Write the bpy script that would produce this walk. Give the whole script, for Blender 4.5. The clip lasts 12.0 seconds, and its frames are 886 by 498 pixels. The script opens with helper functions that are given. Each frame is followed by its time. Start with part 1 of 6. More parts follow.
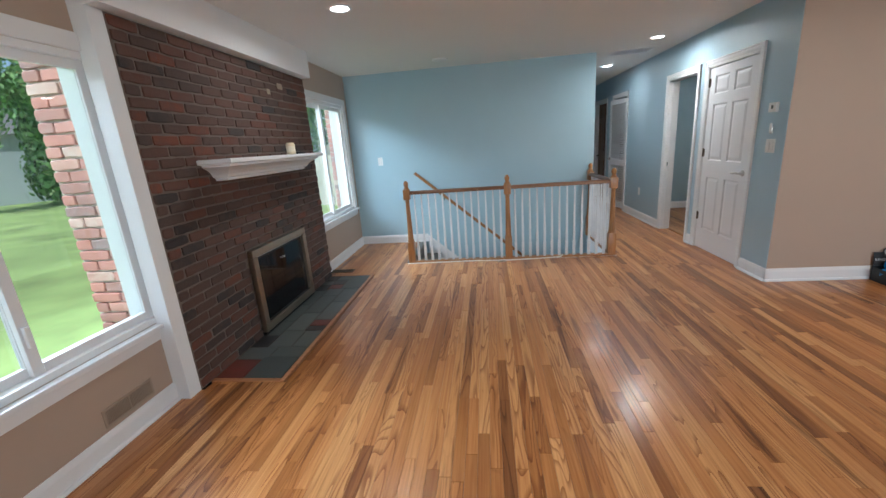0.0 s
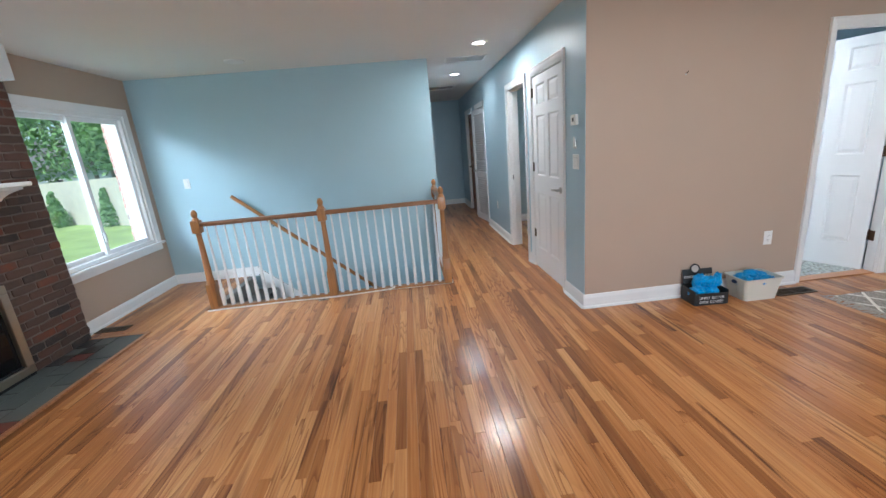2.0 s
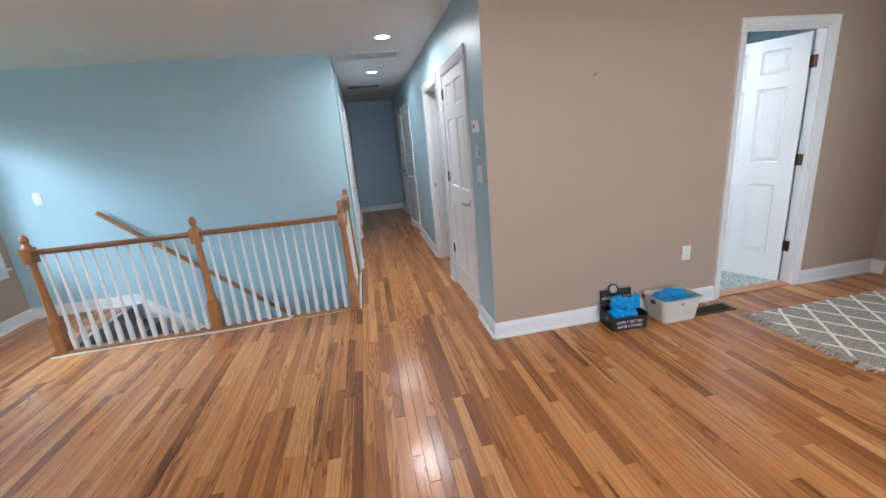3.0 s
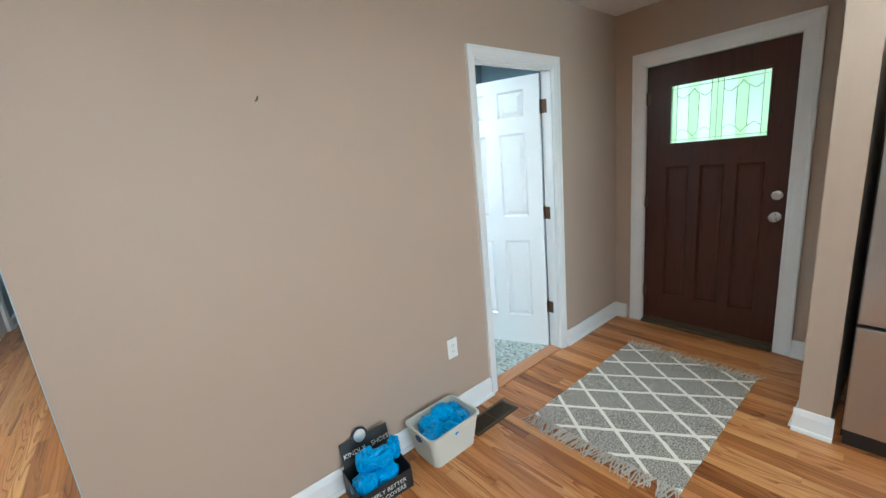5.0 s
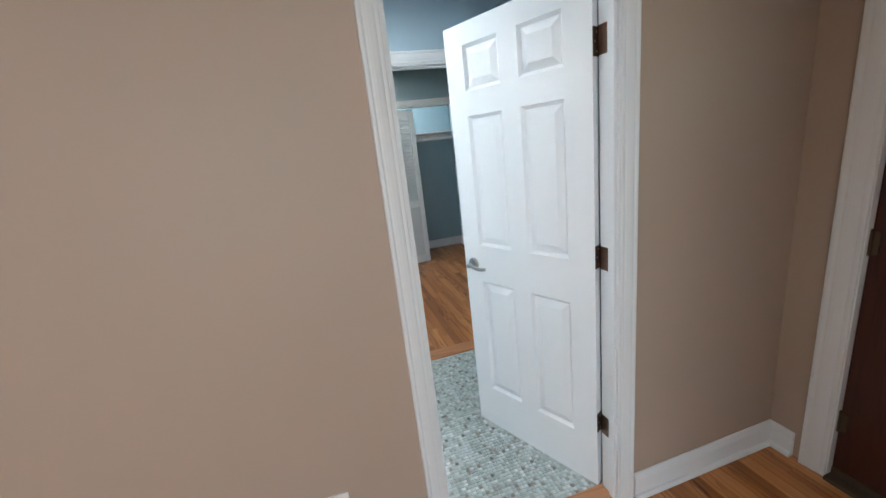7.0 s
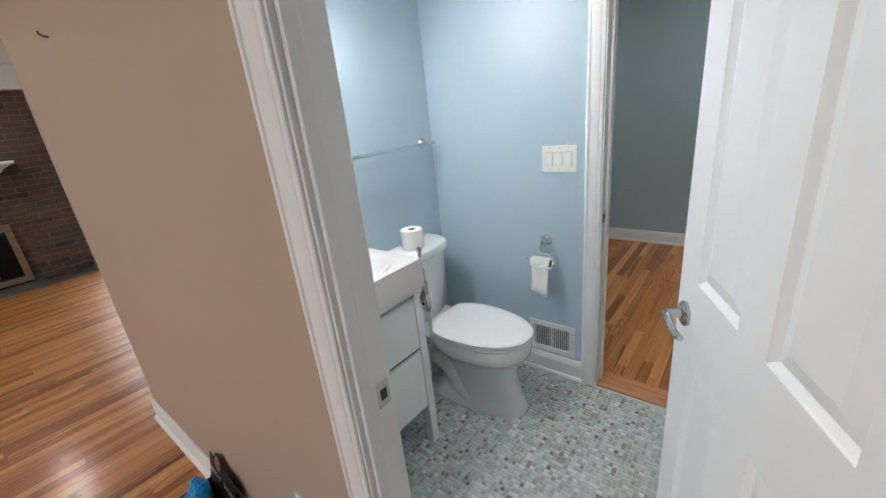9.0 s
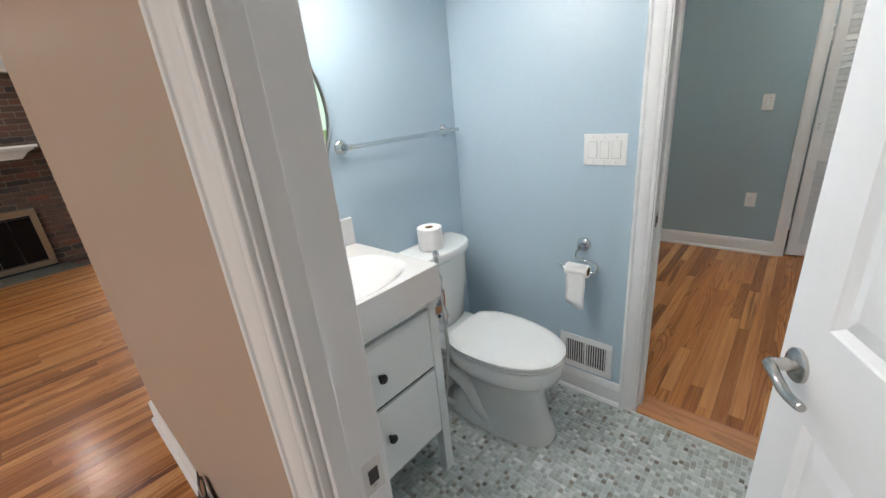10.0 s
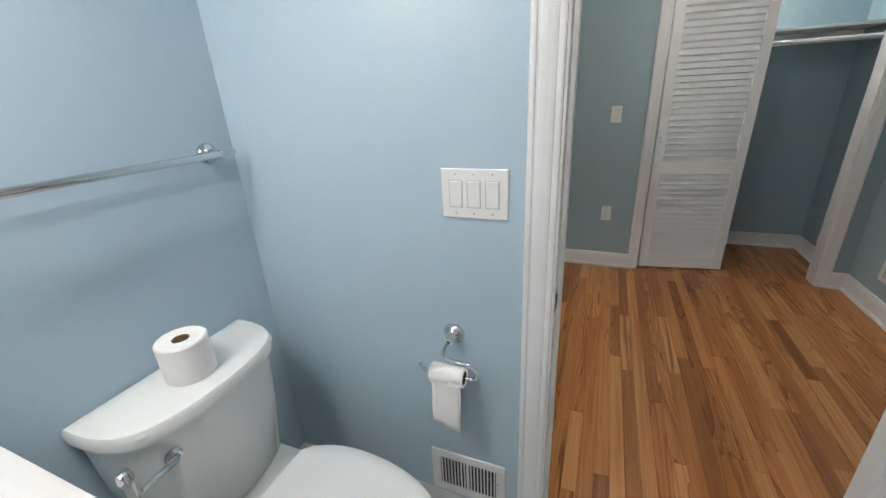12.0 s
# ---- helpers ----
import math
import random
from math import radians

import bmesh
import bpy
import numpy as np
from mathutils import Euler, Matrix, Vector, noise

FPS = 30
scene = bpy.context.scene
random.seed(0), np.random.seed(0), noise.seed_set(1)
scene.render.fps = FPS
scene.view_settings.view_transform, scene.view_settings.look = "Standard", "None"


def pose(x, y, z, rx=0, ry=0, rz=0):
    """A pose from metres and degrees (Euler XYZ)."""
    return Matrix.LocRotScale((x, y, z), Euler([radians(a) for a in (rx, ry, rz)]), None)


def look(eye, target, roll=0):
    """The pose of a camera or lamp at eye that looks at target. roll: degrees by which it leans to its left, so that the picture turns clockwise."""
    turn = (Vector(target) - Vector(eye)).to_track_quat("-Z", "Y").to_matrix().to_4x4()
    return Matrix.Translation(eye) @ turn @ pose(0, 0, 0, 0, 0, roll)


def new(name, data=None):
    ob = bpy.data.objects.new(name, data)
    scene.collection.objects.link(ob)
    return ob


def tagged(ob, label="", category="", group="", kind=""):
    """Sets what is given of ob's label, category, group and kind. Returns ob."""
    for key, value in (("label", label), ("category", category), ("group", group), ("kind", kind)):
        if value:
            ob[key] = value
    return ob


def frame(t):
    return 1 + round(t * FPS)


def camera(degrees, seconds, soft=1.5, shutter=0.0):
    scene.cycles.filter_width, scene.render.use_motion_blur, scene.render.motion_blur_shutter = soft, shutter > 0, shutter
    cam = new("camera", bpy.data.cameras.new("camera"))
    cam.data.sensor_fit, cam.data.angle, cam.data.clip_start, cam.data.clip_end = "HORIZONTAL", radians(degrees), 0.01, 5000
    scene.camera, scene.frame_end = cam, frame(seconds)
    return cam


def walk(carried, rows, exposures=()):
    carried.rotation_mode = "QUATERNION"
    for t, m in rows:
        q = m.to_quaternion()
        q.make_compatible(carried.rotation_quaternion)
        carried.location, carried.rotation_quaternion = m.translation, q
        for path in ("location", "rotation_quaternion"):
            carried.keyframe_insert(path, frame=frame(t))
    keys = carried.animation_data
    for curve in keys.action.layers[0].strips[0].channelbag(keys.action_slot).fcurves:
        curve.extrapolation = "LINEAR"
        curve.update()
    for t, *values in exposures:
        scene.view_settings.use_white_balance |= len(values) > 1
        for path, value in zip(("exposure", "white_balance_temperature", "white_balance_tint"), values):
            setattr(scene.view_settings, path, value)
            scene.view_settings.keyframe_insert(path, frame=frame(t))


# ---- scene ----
cam = camera(97.2, 12.0)
PATH = [
    (0, (0.004, -0.068, 1.417), (-0.235, 1.85, 0.904), -4.2),
    (0.5, (0.273, 0.083, 1.399), (-0.111, 1.977, 0.885), -4.8),
    (1, (0.573, 0.239, 1.417), (0.286, 2.147, 0.893), -5.3),
    (1.5, (0.869, 0.475, 1.425), (0.811, 2.406, 0.909), -5.4),
    (2, (1.148, 0.66, 1.417), (1.28, 2.591, 0.911), -5.1),
    (2.5, (1.482, 0.845, 1.432), (1.744, 2.761, 0.923), -5.1),
    (2.7, (1.572, 0.933, 1.451), (1.874, 2.839, 0.926), -5.1),
    (4.3, (2.35, 1.688, 1.452), (3.033, 3.497, 0.941), -4.8),
    (4.5, (2.477, 1.775, 1.454), (3.35, 3.503, 0.951), -4.7),
    (4.6, (2.554, 1.833, 1.452), (3.517, 3.517, 0.965), -4.7),
    (5, (2.789, 1.997, 1.505), (4.014, 3.514, 1.062), -5.6),
    (5.5, (3.143, 2.12, 1.498), (4.385, 3.64, 1.115), -5.6),
    (6, (3.528, 2.235, 1.504), (4.659, 3.831, 1.088), -5.5),
    (6.5, (3.929, 2.381, 1.54), (4.807, 4.115, 1.068), -6.5),
    (6.7, (4.059, 2.429, 1.534), (4.787, 4.228, 1.049), -6.8),
    (8.3, (4.822, 3.145, 1.474), (4.321, 4.968, 0.823), -4.4),
    (8.5, (4.892, 3.208, 1.456), (4.146, 4.942, 0.796), -5.1),
    (9, (4.968, 3.291, 1.461), (3.76, 4.742, 0.801), -6.1),
    (9.5, (4.959, 3.34, 1.461), (3.604, 4.661, 0.813), -6.4),
    (10, (4.818, 3.479, 1.425), (3.532, 4.846, 0.734), -5.6),
    (10.5, (4.646, 3.649, 1.439), (3.452, 5.085, 0.724), -4.7),
    (11, (4.563, 3.852, 1.436), (3.424, 5.327, 0.711), -4.4),
    (11.5, (4.529, 4.091, 1.435), (3.558, 5.679, 0.703), -3.4),
    (12, (4.523, 4.197, 1.431), (3.799, 5.907, 0.688), -3.2),
]
EXPOSURES = [(0.0, -0.34, 5850, 7), (1.5, 0.03, 5800, 6), (2.5, 0.02, 5600, 6), (4.3, 0.12, 6000, 8), (4.6, 0.12, 5900, 7), (5.0, 0.2, 5400, -5), (5.5, 0.18, 5350, -7), (6.5, -0.12, 5650, 1), (8.5, -0.36, 6250, 7), (9.5, -0.32, 6550, 10), (10.5, -0.3, 6650, 10), (11.5, -0.5, 6700, 11), (12.0, -0.42, 6650, 10)]
walk(cam, [(t, look(eye, target, roll)) for t, eye, target, roll in PATH], EXPOSURES)

# ---- daylight ----
CEIL = 2.45
SUN_EL, SUN_AZ = radians(62), radians(179)
world = bpy.data.worlds.new("daylight")
scene.world = world
world.use_nodes = True
wn = world.node_tree.nodes
sky = wn.new("ShaderNodeTexSky")
sky.sky_type, sky.sun_disc, sky.sun_elevation, sky.sun_rotation = "NISHITA", False, SUN_EL, SUN_AZ
world.node_tree.links.new(sky.outputs[0], wn["Background"].inputs[0])
wn["Background"].inputs[1].default_value = 0.15


def lamp(name, kind, m, power, color=(1, 1, 1), size=0.1, size_y=None, spread=180):
    data = bpy.data.lights.new(name, kind)
    data.energy, data.color = power, color
    if kind == "AREA":
        data.shape = "RECTANGLE" if size_y else "DISK"
        data.size = size
        data.spread = radians(spread)
        if size_y:
            data.size_y = size_y
    if kind == "SUN":
        data.angle = radians(size)
    ob = new(name, data)
    ob.matrix_world = m
    return ob


sun_dir = Vector((math.sin(SUN_AZ) * math.cos(SUN_EL), math.cos(SUN_AZ) * math.cos(SUN_EL), math.sin(SUN_EL)))
lamp("sun", "SUN", look(sun_dir * 30, (0, 0, 0)), 5.0, (1, 0.95, 0.88), 0.5)
COOL = (0.84, 0.93, 1.0)
# added lamps: the sky's light through the windows, from just above their heads
lamp("daylight_fill", "AREA", look((-6.0, 1.33, 3.95), (2.5, 1.6, 0.9)), 430, COOL, 2.4, 1.4)
lamp("daylight_fill", "AREA", look((-6.0, 4.86, 3.95), (2.5, 4.9, 0.9)), 640, COOL, 3.2, 1.5)
lamp("daylight_fill", "AREA", look((6.95, 6.3, 2.55), (4.6, 6.3, 0.3)), 8, COOL, 1.0, 0.8)
# fill lamp inside a made-up opening in the unseen south wall
lamp("daylight_fill", "AREA", look((2.9, -3.6, 1.2), (2.9, 0, 1.1)), 155, (0.90, 0.95, 1.0), 3.4, 1.9)
GLOBES_Y = (3.72, 4.0, 4.28)
# (2.7, 2.1) and (4.45, 2.0) are unseen lights added to brighten the entry
LIGHTS = [(-1.03, 3.1, 14), (2.03, 5.17, 20), (1.98, 6.95, 9), (2.7, 2.1, 11), (4.45, 2.0, 12), (5.0, 6.75, 9.5), (3.4, 6.4, 7), (5.3, 8.12, 16), (4.5, 4.42, 8.5)]
for lx, ly, watts in LIGHTS:
    lamp("ceiling_lamp", "AREA", pose(lx, ly, CEIL - 0.012), watts, (1.0, 0.95, 0.88), 0.13, spread=168)
for ly in GLOBES_Y:
    lamp("vanity_lamp", "AREA", look((3.675, ly, 1.945), (4.15, ly + 0.7, 0.5)), 6.2, (1.0, 0.96, 0.92), 0.11)


# ---- materials ----
def material(name, color, rough=0.5, metal=0.0, var=0.06, scale=3.0, bump=0.05, fine=120.0, coat=0.0, spec=0.5):
    m = bpy.data.materials.new(name)
    m.use_nodes = True
    n, l = m.node_tree.nodes, m.node_tree.links
    b = n["Principled BSDF"]
    b.inputs["Roughness"].default_value, b.inputs["Metallic"].default_value = rough, metal
    b.inputs["Coat Weight"].default_value = coat
    b.inputs["Coat Roughness"].default_value = 0.08
    b.inputs["Specular IOR Level"].default_value = spec
    geo = n.new("ShaderNodeNewGeometry")
    big = n.new("ShaderNodeTexNoise")
    big.inputs["Scale"].default_value, big.inputs["Detail"].default_value = scale, 4
    small = n.new("ShaderNodeTexNoise")
    small.inputs["Scale"].default_value, small.inputs["Detail"].default_value = fine, 3
    l.new(geo.outputs["Position"], big.inputs["Vector"])
    l.new(geo.outputs["Position"], small.inputs["Vector"])
    mix = n.new("ShaderNodeMix")
    mix.data_type = "RGBA"
    mix.inputs["A"].default_value = (*[c * (1 - var) for c in color], 1)
    mix.inputs["B"].default_value = (*[min(1, c * (1 + var)) for c in color], 1)
    l.new(big.outputs["Fac"], mix.inputs["Factor"])
    l.new(mix.outputs["Result"], b.inputs["Base Color"])
    rr = n.new("ShaderNodeMapRange")
    rr.inputs["To Min"].default_value, rr.inputs["To Max"].default_value = max(0.02, rough * 0.85), min(1, rough * 1.15)
    l.new(big.outputs["Fac"], rr.inputs["Value"])
    l.new(rr.outputs["Result"], b.inputs["Roughness"])
    if bump:
        bp = n.new("ShaderNodeBump")
        bp.inputs["Strength"].default_value, bp.inputs["Distance"].default_value = bump, 0.004
        l.new(small.outputs["Fac"], bp.inputs["Height"])
        l.new(bp.outputs["Normal"], b.inputs["Normal"])
    return m


def ramp(n, stops):
    r = n.new("ShaderNodeValToRGB")
    while len(r.color_ramp.elements) < len(stops):
        r.color_ramp.elements.new(0.5)
    for e, (p, c) in zip(r.color_ramp.elements, stops):
        e.position, e.color = p, (*c, 1)
    return r


def varied(name, stops, rough, island, grain=None, bump=0.2, fine=60.0, mottle=0.25, coat=0.0, coat_rough=0.1, axis="y", wave=0.0, spec=0.5, spread=1.0):
    """A material whose pieces differ: by object, or by island where pieces are joined."""
    m = bpy.data.materials.new(name)
    m.use_nodes = True
    n, l = m.node_tree.nodes, m.node_tree.links
    b = n["Principled BSDF"]
    b.inputs["Coat Weight"].default_value, b.inputs["Coat Roughness"].default_value = coat, coat_rough
    b.inputs["Specular IOR Level"].default_value = spec
    geo = n.new("ShaderNodeNewGeometry")
    if island:
        rnd = geo.outputs["Random Per Island"]
    else:
        rnd = n.new("ShaderNodeObjectInfo").outputs["Random"]
    white = n.new("ShaderNodeTexWhiteNoise")
    white.noise_dimensions = "1D"
    l.new(rnd, white.inputs["W"])
    off = n.new("ShaderNodeVectorMath")
    off.operation = "MULTIPLY_ADD"
    off.inputs[1].default_value = (37, 41, 29)
    l.new(white.outputs["Color"], off.inputs[0])
    l.new(geo.outputs["Position"], off.inputs[2])
    mp = n.new("ShaderNodeMapping")
    mp.inputs["Scale"].default_value = grain or (1, 1, 1)
    l.new(off.outputs[0], mp.inputs["Vector"])
    no = n.new("ShaderNodeTexNoise")
    no.inputs["Scale"].default_value, no.inputs["Detail"].default_value, no.inputs["Roughness"].default_value = 1.0 if grain else 9.0, 6, 0.65
    no.inputs["Distortion"].default_value = 0.6
    l.new(mp.outputs[0], no.inputs["Vector"])
    fac = n.new("ShaderNodeMath")
    fac.operation = "MULTIPLY_ADD"
    fac.inputs[1].default_value = mottle
    l.new(no.outputs["Fac"], fac.inputs[0])
    sub = n.new("ShaderNodeMath")
    sub.operation = "MULTIPLY_ADD"
    sub.inputs[1].default_value, sub.inputs[2].default_value = spread, (1 - spread) * 0.5 - mottle * 0.5
    l.new(rnd, sub.inputs[0])
    l.new(sub.outputs[0], fac.inputs[2])
    cr = ramp(n, stops)
    l.new(fac.outputs[0], cr.inputs["Fac"])
    color = cr.outputs["Color"]
    if wave:
        # dark pore lines and cathedral figure of the grain
        m2 = n.new("ShaderNodeMapping")
        m2.inputs["Scale"].default_value = (19, 1.3, 19) if axis == "y" else ((1.3, 19, 19) if axis == "x" else (19, 19, 1.3))
        l.new(off.outputs[0], m2.inputs["Vector"])
        nn = n.new("ShaderNodeTexNoise")
        nn.inputs["Scale"].default_value, nn.inputs["Detail"].default_value, nn.inputs["Distortion"].default_value = 0.6, 2, 0.7
        l.new(m2.outputs[0], nn.inputs["Vector"])
        mul = n.new("ShaderNodeMath")
        mul.operation = "MULTIPLY"
        mul.inputs[1].default_value = 8.0
        l.new(nn.outputs["Fac"], mul.inputs[0])
        fr = n.new("ShaderNodeMath")
        fr.operation = "FRACT"
        l.new(mul.outputs[0], fr.inputs[0])
        rg = ramp(n, [(0.0, (1 - wave, 1 - wave, 1 - wave)), (0.22, (0.96, 0.96, 0.96)), (0.8, (1, 1, 1)), (1.0, (1 - wave * 0.8, 1 - wave * 0.8, 1 - wave * 0.8))])
        l.new(fr.outputs[0], rg.inputs["Fac"])
        mx = n.new("ShaderNodeMix")
        mx.data_type, mx.blend_type = "RGBA", "MULTIPLY"
        mx.inputs["Factor"].default_value = 1.0
        l.new(color, mx.inputs["A"])
        l.new(rg.outputs["Color"], mx.inputs["B"])
        color = mx.outputs["Result"]
    l.new(color, b.inputs["Base Color"])
    rr = n.new("ShaderNodeMapRange")
    rr.inputs["To Min"].default_value, rr.inputs["To Max"].default_value = rough * 0.8, min(1, rough * 1.25)
    l.new(no.outputs["Fac"], rr.inputs["Value"])
    l.new(rr.outputs["Result"], b.inputs["Roughness"])
    hi = n.new("ShaderNodeTexNoise")
    hi.inputs["Scale"].default_value, hi.inputs["Detail"].default_value = fine, 5
    l.new(geo.outputs["Position"], hi.inputs["Vector"])
    bp = n.new("ShaderNodeBump")
    bp.inputs["Strength"].default_value, bp.inputs["Distance"].default_value = bump, 0.004
    l.new(hi.outputs["Fac"], bp.inputs["Height"])
    l.new(bp.outputs["Normal"], b.inputs["Normal"])
    return m


def oak_boards(name, island):
    """Varnished red oak: board by board in tone, some with cathedral figure, a few with dark mineral streaks."""
    m = bpy.data.materials.new(name)
    m.use_nodes = True
    n, l = m.node_tree.nodes, m.node_tree.links
    b = n["Principled BSDF"]
    b.inputs["Coat Weight"].default_value, b.inputs["Coat Roughness"].default_value = 0.5, 0.17
    b.inputs["Specular IOR Level"].default_value = 0.25
    geo = n.new("ShaderNodeNewGeometry")
    rnd = geo.outputs["Random Per Island"] if island else n.new("ShaderNodeObjectInfo").outputs["Random"]
    white = n.new("ShaderNodeTexWhiteNoise")
    white.noise_dimensions = "1D"
    l.new(rnd, white.inputs["W"])
    own = n.new("ShaderNodeSeparateColor")
    l.new(white.outputs["Color"], own.inputs[0])
    off = n.new("ShaderNodeVectorMath")
    off.operation = "MULTIPLY_ADD"
    off.inputs[1].default_value = (37, 41, 29)
    l.new(white.outputs["Color"], off.inputs[0])
    l.new(geo.outputs["Position"], off.inputs[2])

    def grain(scale, detail, distortion=0.0):
        mp = n.new("ShaderNodeMapping")
        mp.inputs["Scale"].default_value = scale
        l.new(off.outputs[0], mp.inputs["Vector"])
        q = n.new("ShaderNodeTexNoise")
        q.inputs["Scale"].default_value, q.inputs["Detail"].default_value, q.inputs["Distortion"].default_value = 1.0, detail, distortion
        l.new(mp.outputs[0], q.inputs["Vector"])
        return q.outputs["Fac"]

    def calc(op, a, c, d=None, clamp=False):
        q = n.new("ShaderNodeMath")
        q.operation, q.use_clamp = op, clamp
        for k, v in enumerate((a, c, d)):
            if v is None:
                continue
            if isinstance(v, (int, float)):
                q.inputs[k].default_value = v
            else:
                l.new(v, q.inputs[k])
        return q.outputs[0]

    def shade(color, dark, fac):
        q = n.new("ShaderNodeMix")
        q.data_type, q.blend_type = "RGBA", "MULTIPLY"
        l.new(fac, q.inputs["Factor"])
        l.new(color, q.inputs["A"])
        q.inputs["B"].default_value = (*dark, 1)
        return q.outputs["Result"]

    tone = calc("MULTIPLY_ADD", grain((7, 0.8, 7), 4, 0.4), 0.5, calc("MULTIPLY_ADD", own.outputs[0], 0.92, -0.20))
    cr = ramp(n, [(0.0, (0.235, 0.088, 0.026)), (0.12, (0.345, 0.135, 0.040)), (0.27, (0.47, 0.193, 0.058)), (0.5, (0.55, 0.240, 0.079)), (0.75, (0.61, 0.285, 0.101)), (1.0, (0.70, 0.375, 0.153))])
    l.new(tone, cr.inputs["Fac"])
    color = cr.outputs["Color"]
    # long open pores
    color = shade(color, (0.70, 0.58, 0.48), calc("MULTIPLY_ADD", grain((95, 2.2, 95), 5), 2.6, -0.95, True))
    # cathedral figure, on every second board or so
    ring = calc("FRACT", calc("MULTIPLY", grain((8.5, 0.85, 8.5), 1.5, 0.35), 15.0), None)
    line = calc("MULTIPLY", calc("SUBTRACT", 1.0, calc("MULTIPLY", ring, 2.6), None, True), calc("MULTIPLY_ADD", own.outputs[1], 2.2, -0.7, True))
    color = shade(color, (0.48, 0.36, 0.27), line)
    # dark mineral streaks on a few boards
    vein = calc("MULTIPLY", calc("MULTIPLY_ADD", grain((20, 0.9, 20), 3, 1.4), 7.0, -3.7, True), calc("MULTIPLY_ADD", own.outputs[2], 4.0, -2.8, True))
    color = shade(color, (0.33, 0.25, 0.19), vein)
    l.new(color, b.inputs["Base Color"])
    rough = n.new("ShaderNodeMapRange")
    rough.inputs["To Min"].default_value, rough.inputs["To Max"].default_value = 0.26, 0.40
    l.new(grain((30, 2.0, 30), 4), rough.inputs["Value"])
    l.new(rough.outputs["Result"], b.inputs["Roughness"])
    # the varnish dips softly across each board
    bp = n.new("ShaderNodeBump")
    bp.inputs["Strength"].default_value, bp.inputs["Distance"].default_value = 0.5, 0.004
    l.new(grain((30, 6.0, 30), 4), bp.inputs["Height"])
    l.new(bp.outputs["Normal"], b.inputs["Normal"])
    l.new(bp.outputs["Normal"], b.inputs["Coat Normal"])
    return m


OAK_PIECE = oak_boards("oak_strip", False)
OAK_JOINED = oak_boards("oak_floor", True)
BRICKS = [(0.0, (0.028, 0.025, 0.026)), (0.08, (0.042, 0.033, 0.031)), (0.16, (0.068, 0.044, 0.037)), (0.5, (0.094, 0.053, 0.041)), (0.82, (0.116, 0.055, 0.040)), (0.95, (0.135, 0.052, 0.035)), (1.0, (0.17, 0.054, 0.031))]
BRICK = varied("fired_brick", BRICKS, 0.85, False, None, 0.9, 90, 0.55, spread=0.95)
BRICKS_OUT = [(0.0, (0.27, 0.22, 0.22)), (0.2, (0.40, 0.22, 0.19)), (0.6, (0.50, 0.24, 0.20)), (0.85, (0.54, 0.33, 0.28)), (1.0, (0.60, 0.52, 0.46))]
BRICK_OUT = varied("garden_brick", BRICKS_OUT, 0.9, False, None, 0.6, 90, 0.4)
BRICK_PALE = material("pale_brick", (0.36, 0.29, 0.22), 0.9, var=0.2, scale=30, bump=0.4)
MORTAR = material("mortar", (0.165, 0.132, 0.110), 0.95, var=0.5, scale=7, bump=0.5)
MORTAR_OUT = material("pale_mortar", (0.55, 0.50, 0.44), 0.95, var=0.15, scale=12, bump=0.4)
SLATE = varied("slate", [(0.0, (0.045, 0.057, 0.057)), (0.5, (0.080, 0.096, 0.096)), (1.0, (0.125, 0.143, 0.138))], 0.42, False, None, 0.25, 40, 0.4)
SLATE_RED = material("red_slate", (0.14, 0.03, 0.022), 0.42, var=0.3, scale=14, bump=0.2)
SLATE_DARK = material("black_slate", (0.02, 0.02, 0.021), 0.4, var=0.3, scale=14, bump=0.2)
TAUPE = material("taupe_wall_paint", (0.455, 0.352, 0.278), 0.5, var=0.03, bump=0.06, fine=260)
BLUE = material("sea_blue_wall_paint", (0.38, 0.54, 0.615), 0.4, var=0.03, bump=0.06, fine=260)
BLUE_HALL = material("slate_blue_wall_paint", (0.40, 0.545, 0.635), 0.42, var=0.03, bump=0.06, fine=260)
BLUE_BATH = material("pale_blue_satin_paint", (0.44, 0.56, 0.65), 0.36, var=0.025, bump=0.08, fine=220)
BLUE_BED = material("grey_blue_wall_paint", (0.34, 0.46, 0.52), 0.42, var=0.03, bump=0.06, fine=260)
CEILING = material("ceiling_paint", (0.78, 0.78, 0.76), 0.8, var=0.02, bump=0.08, fine=200)
WHITE = material("white_gloss_trim", (0.80, 0.81, 0.82), 0.4, var=0.012, bump=0.0, fine=90)
WHITE_DOOR = material("white_door_paint", (0.82, 0.83, 0.85), 0.33, var=0.015, bump=0.04, fine=150)
VINYL = material("white_vinyl", (0.82, 0.83, 0.84), 0.35, var=0.02, bump=0.0)
PLASTIC = material("white_plastic", (0.82, 0.82, 0.81), 0.3, var=0.01, bump=0.0)
PORCELAIN = material("porcelain", (0.80, 0.82, 0.82), 0.06, var=0.01, bump=0.0, coat=0.5)
CERAMIC = material("sink_ceramic", (0.73, 0.715, 0.71), 0.09, var=0.01, bump=0.0, coat=0.5)
CABINET = material("pale_grey_lacquer", (0.76, 0.79, 0.79), 0.35, var=0.02, bump=0.02)
OAK_TRIM = varied("stained_oak_trim", [(0.0, (0.30, 0.125, 0.04)), (0.5, (0.38, 0.17, 0.058)), (1.0, (0.45, 0.215, 0.08))], 0.35, False, (40, 40, 4), 0.08, 60, 0.5, 0.3, axis="z", wave=0.25)
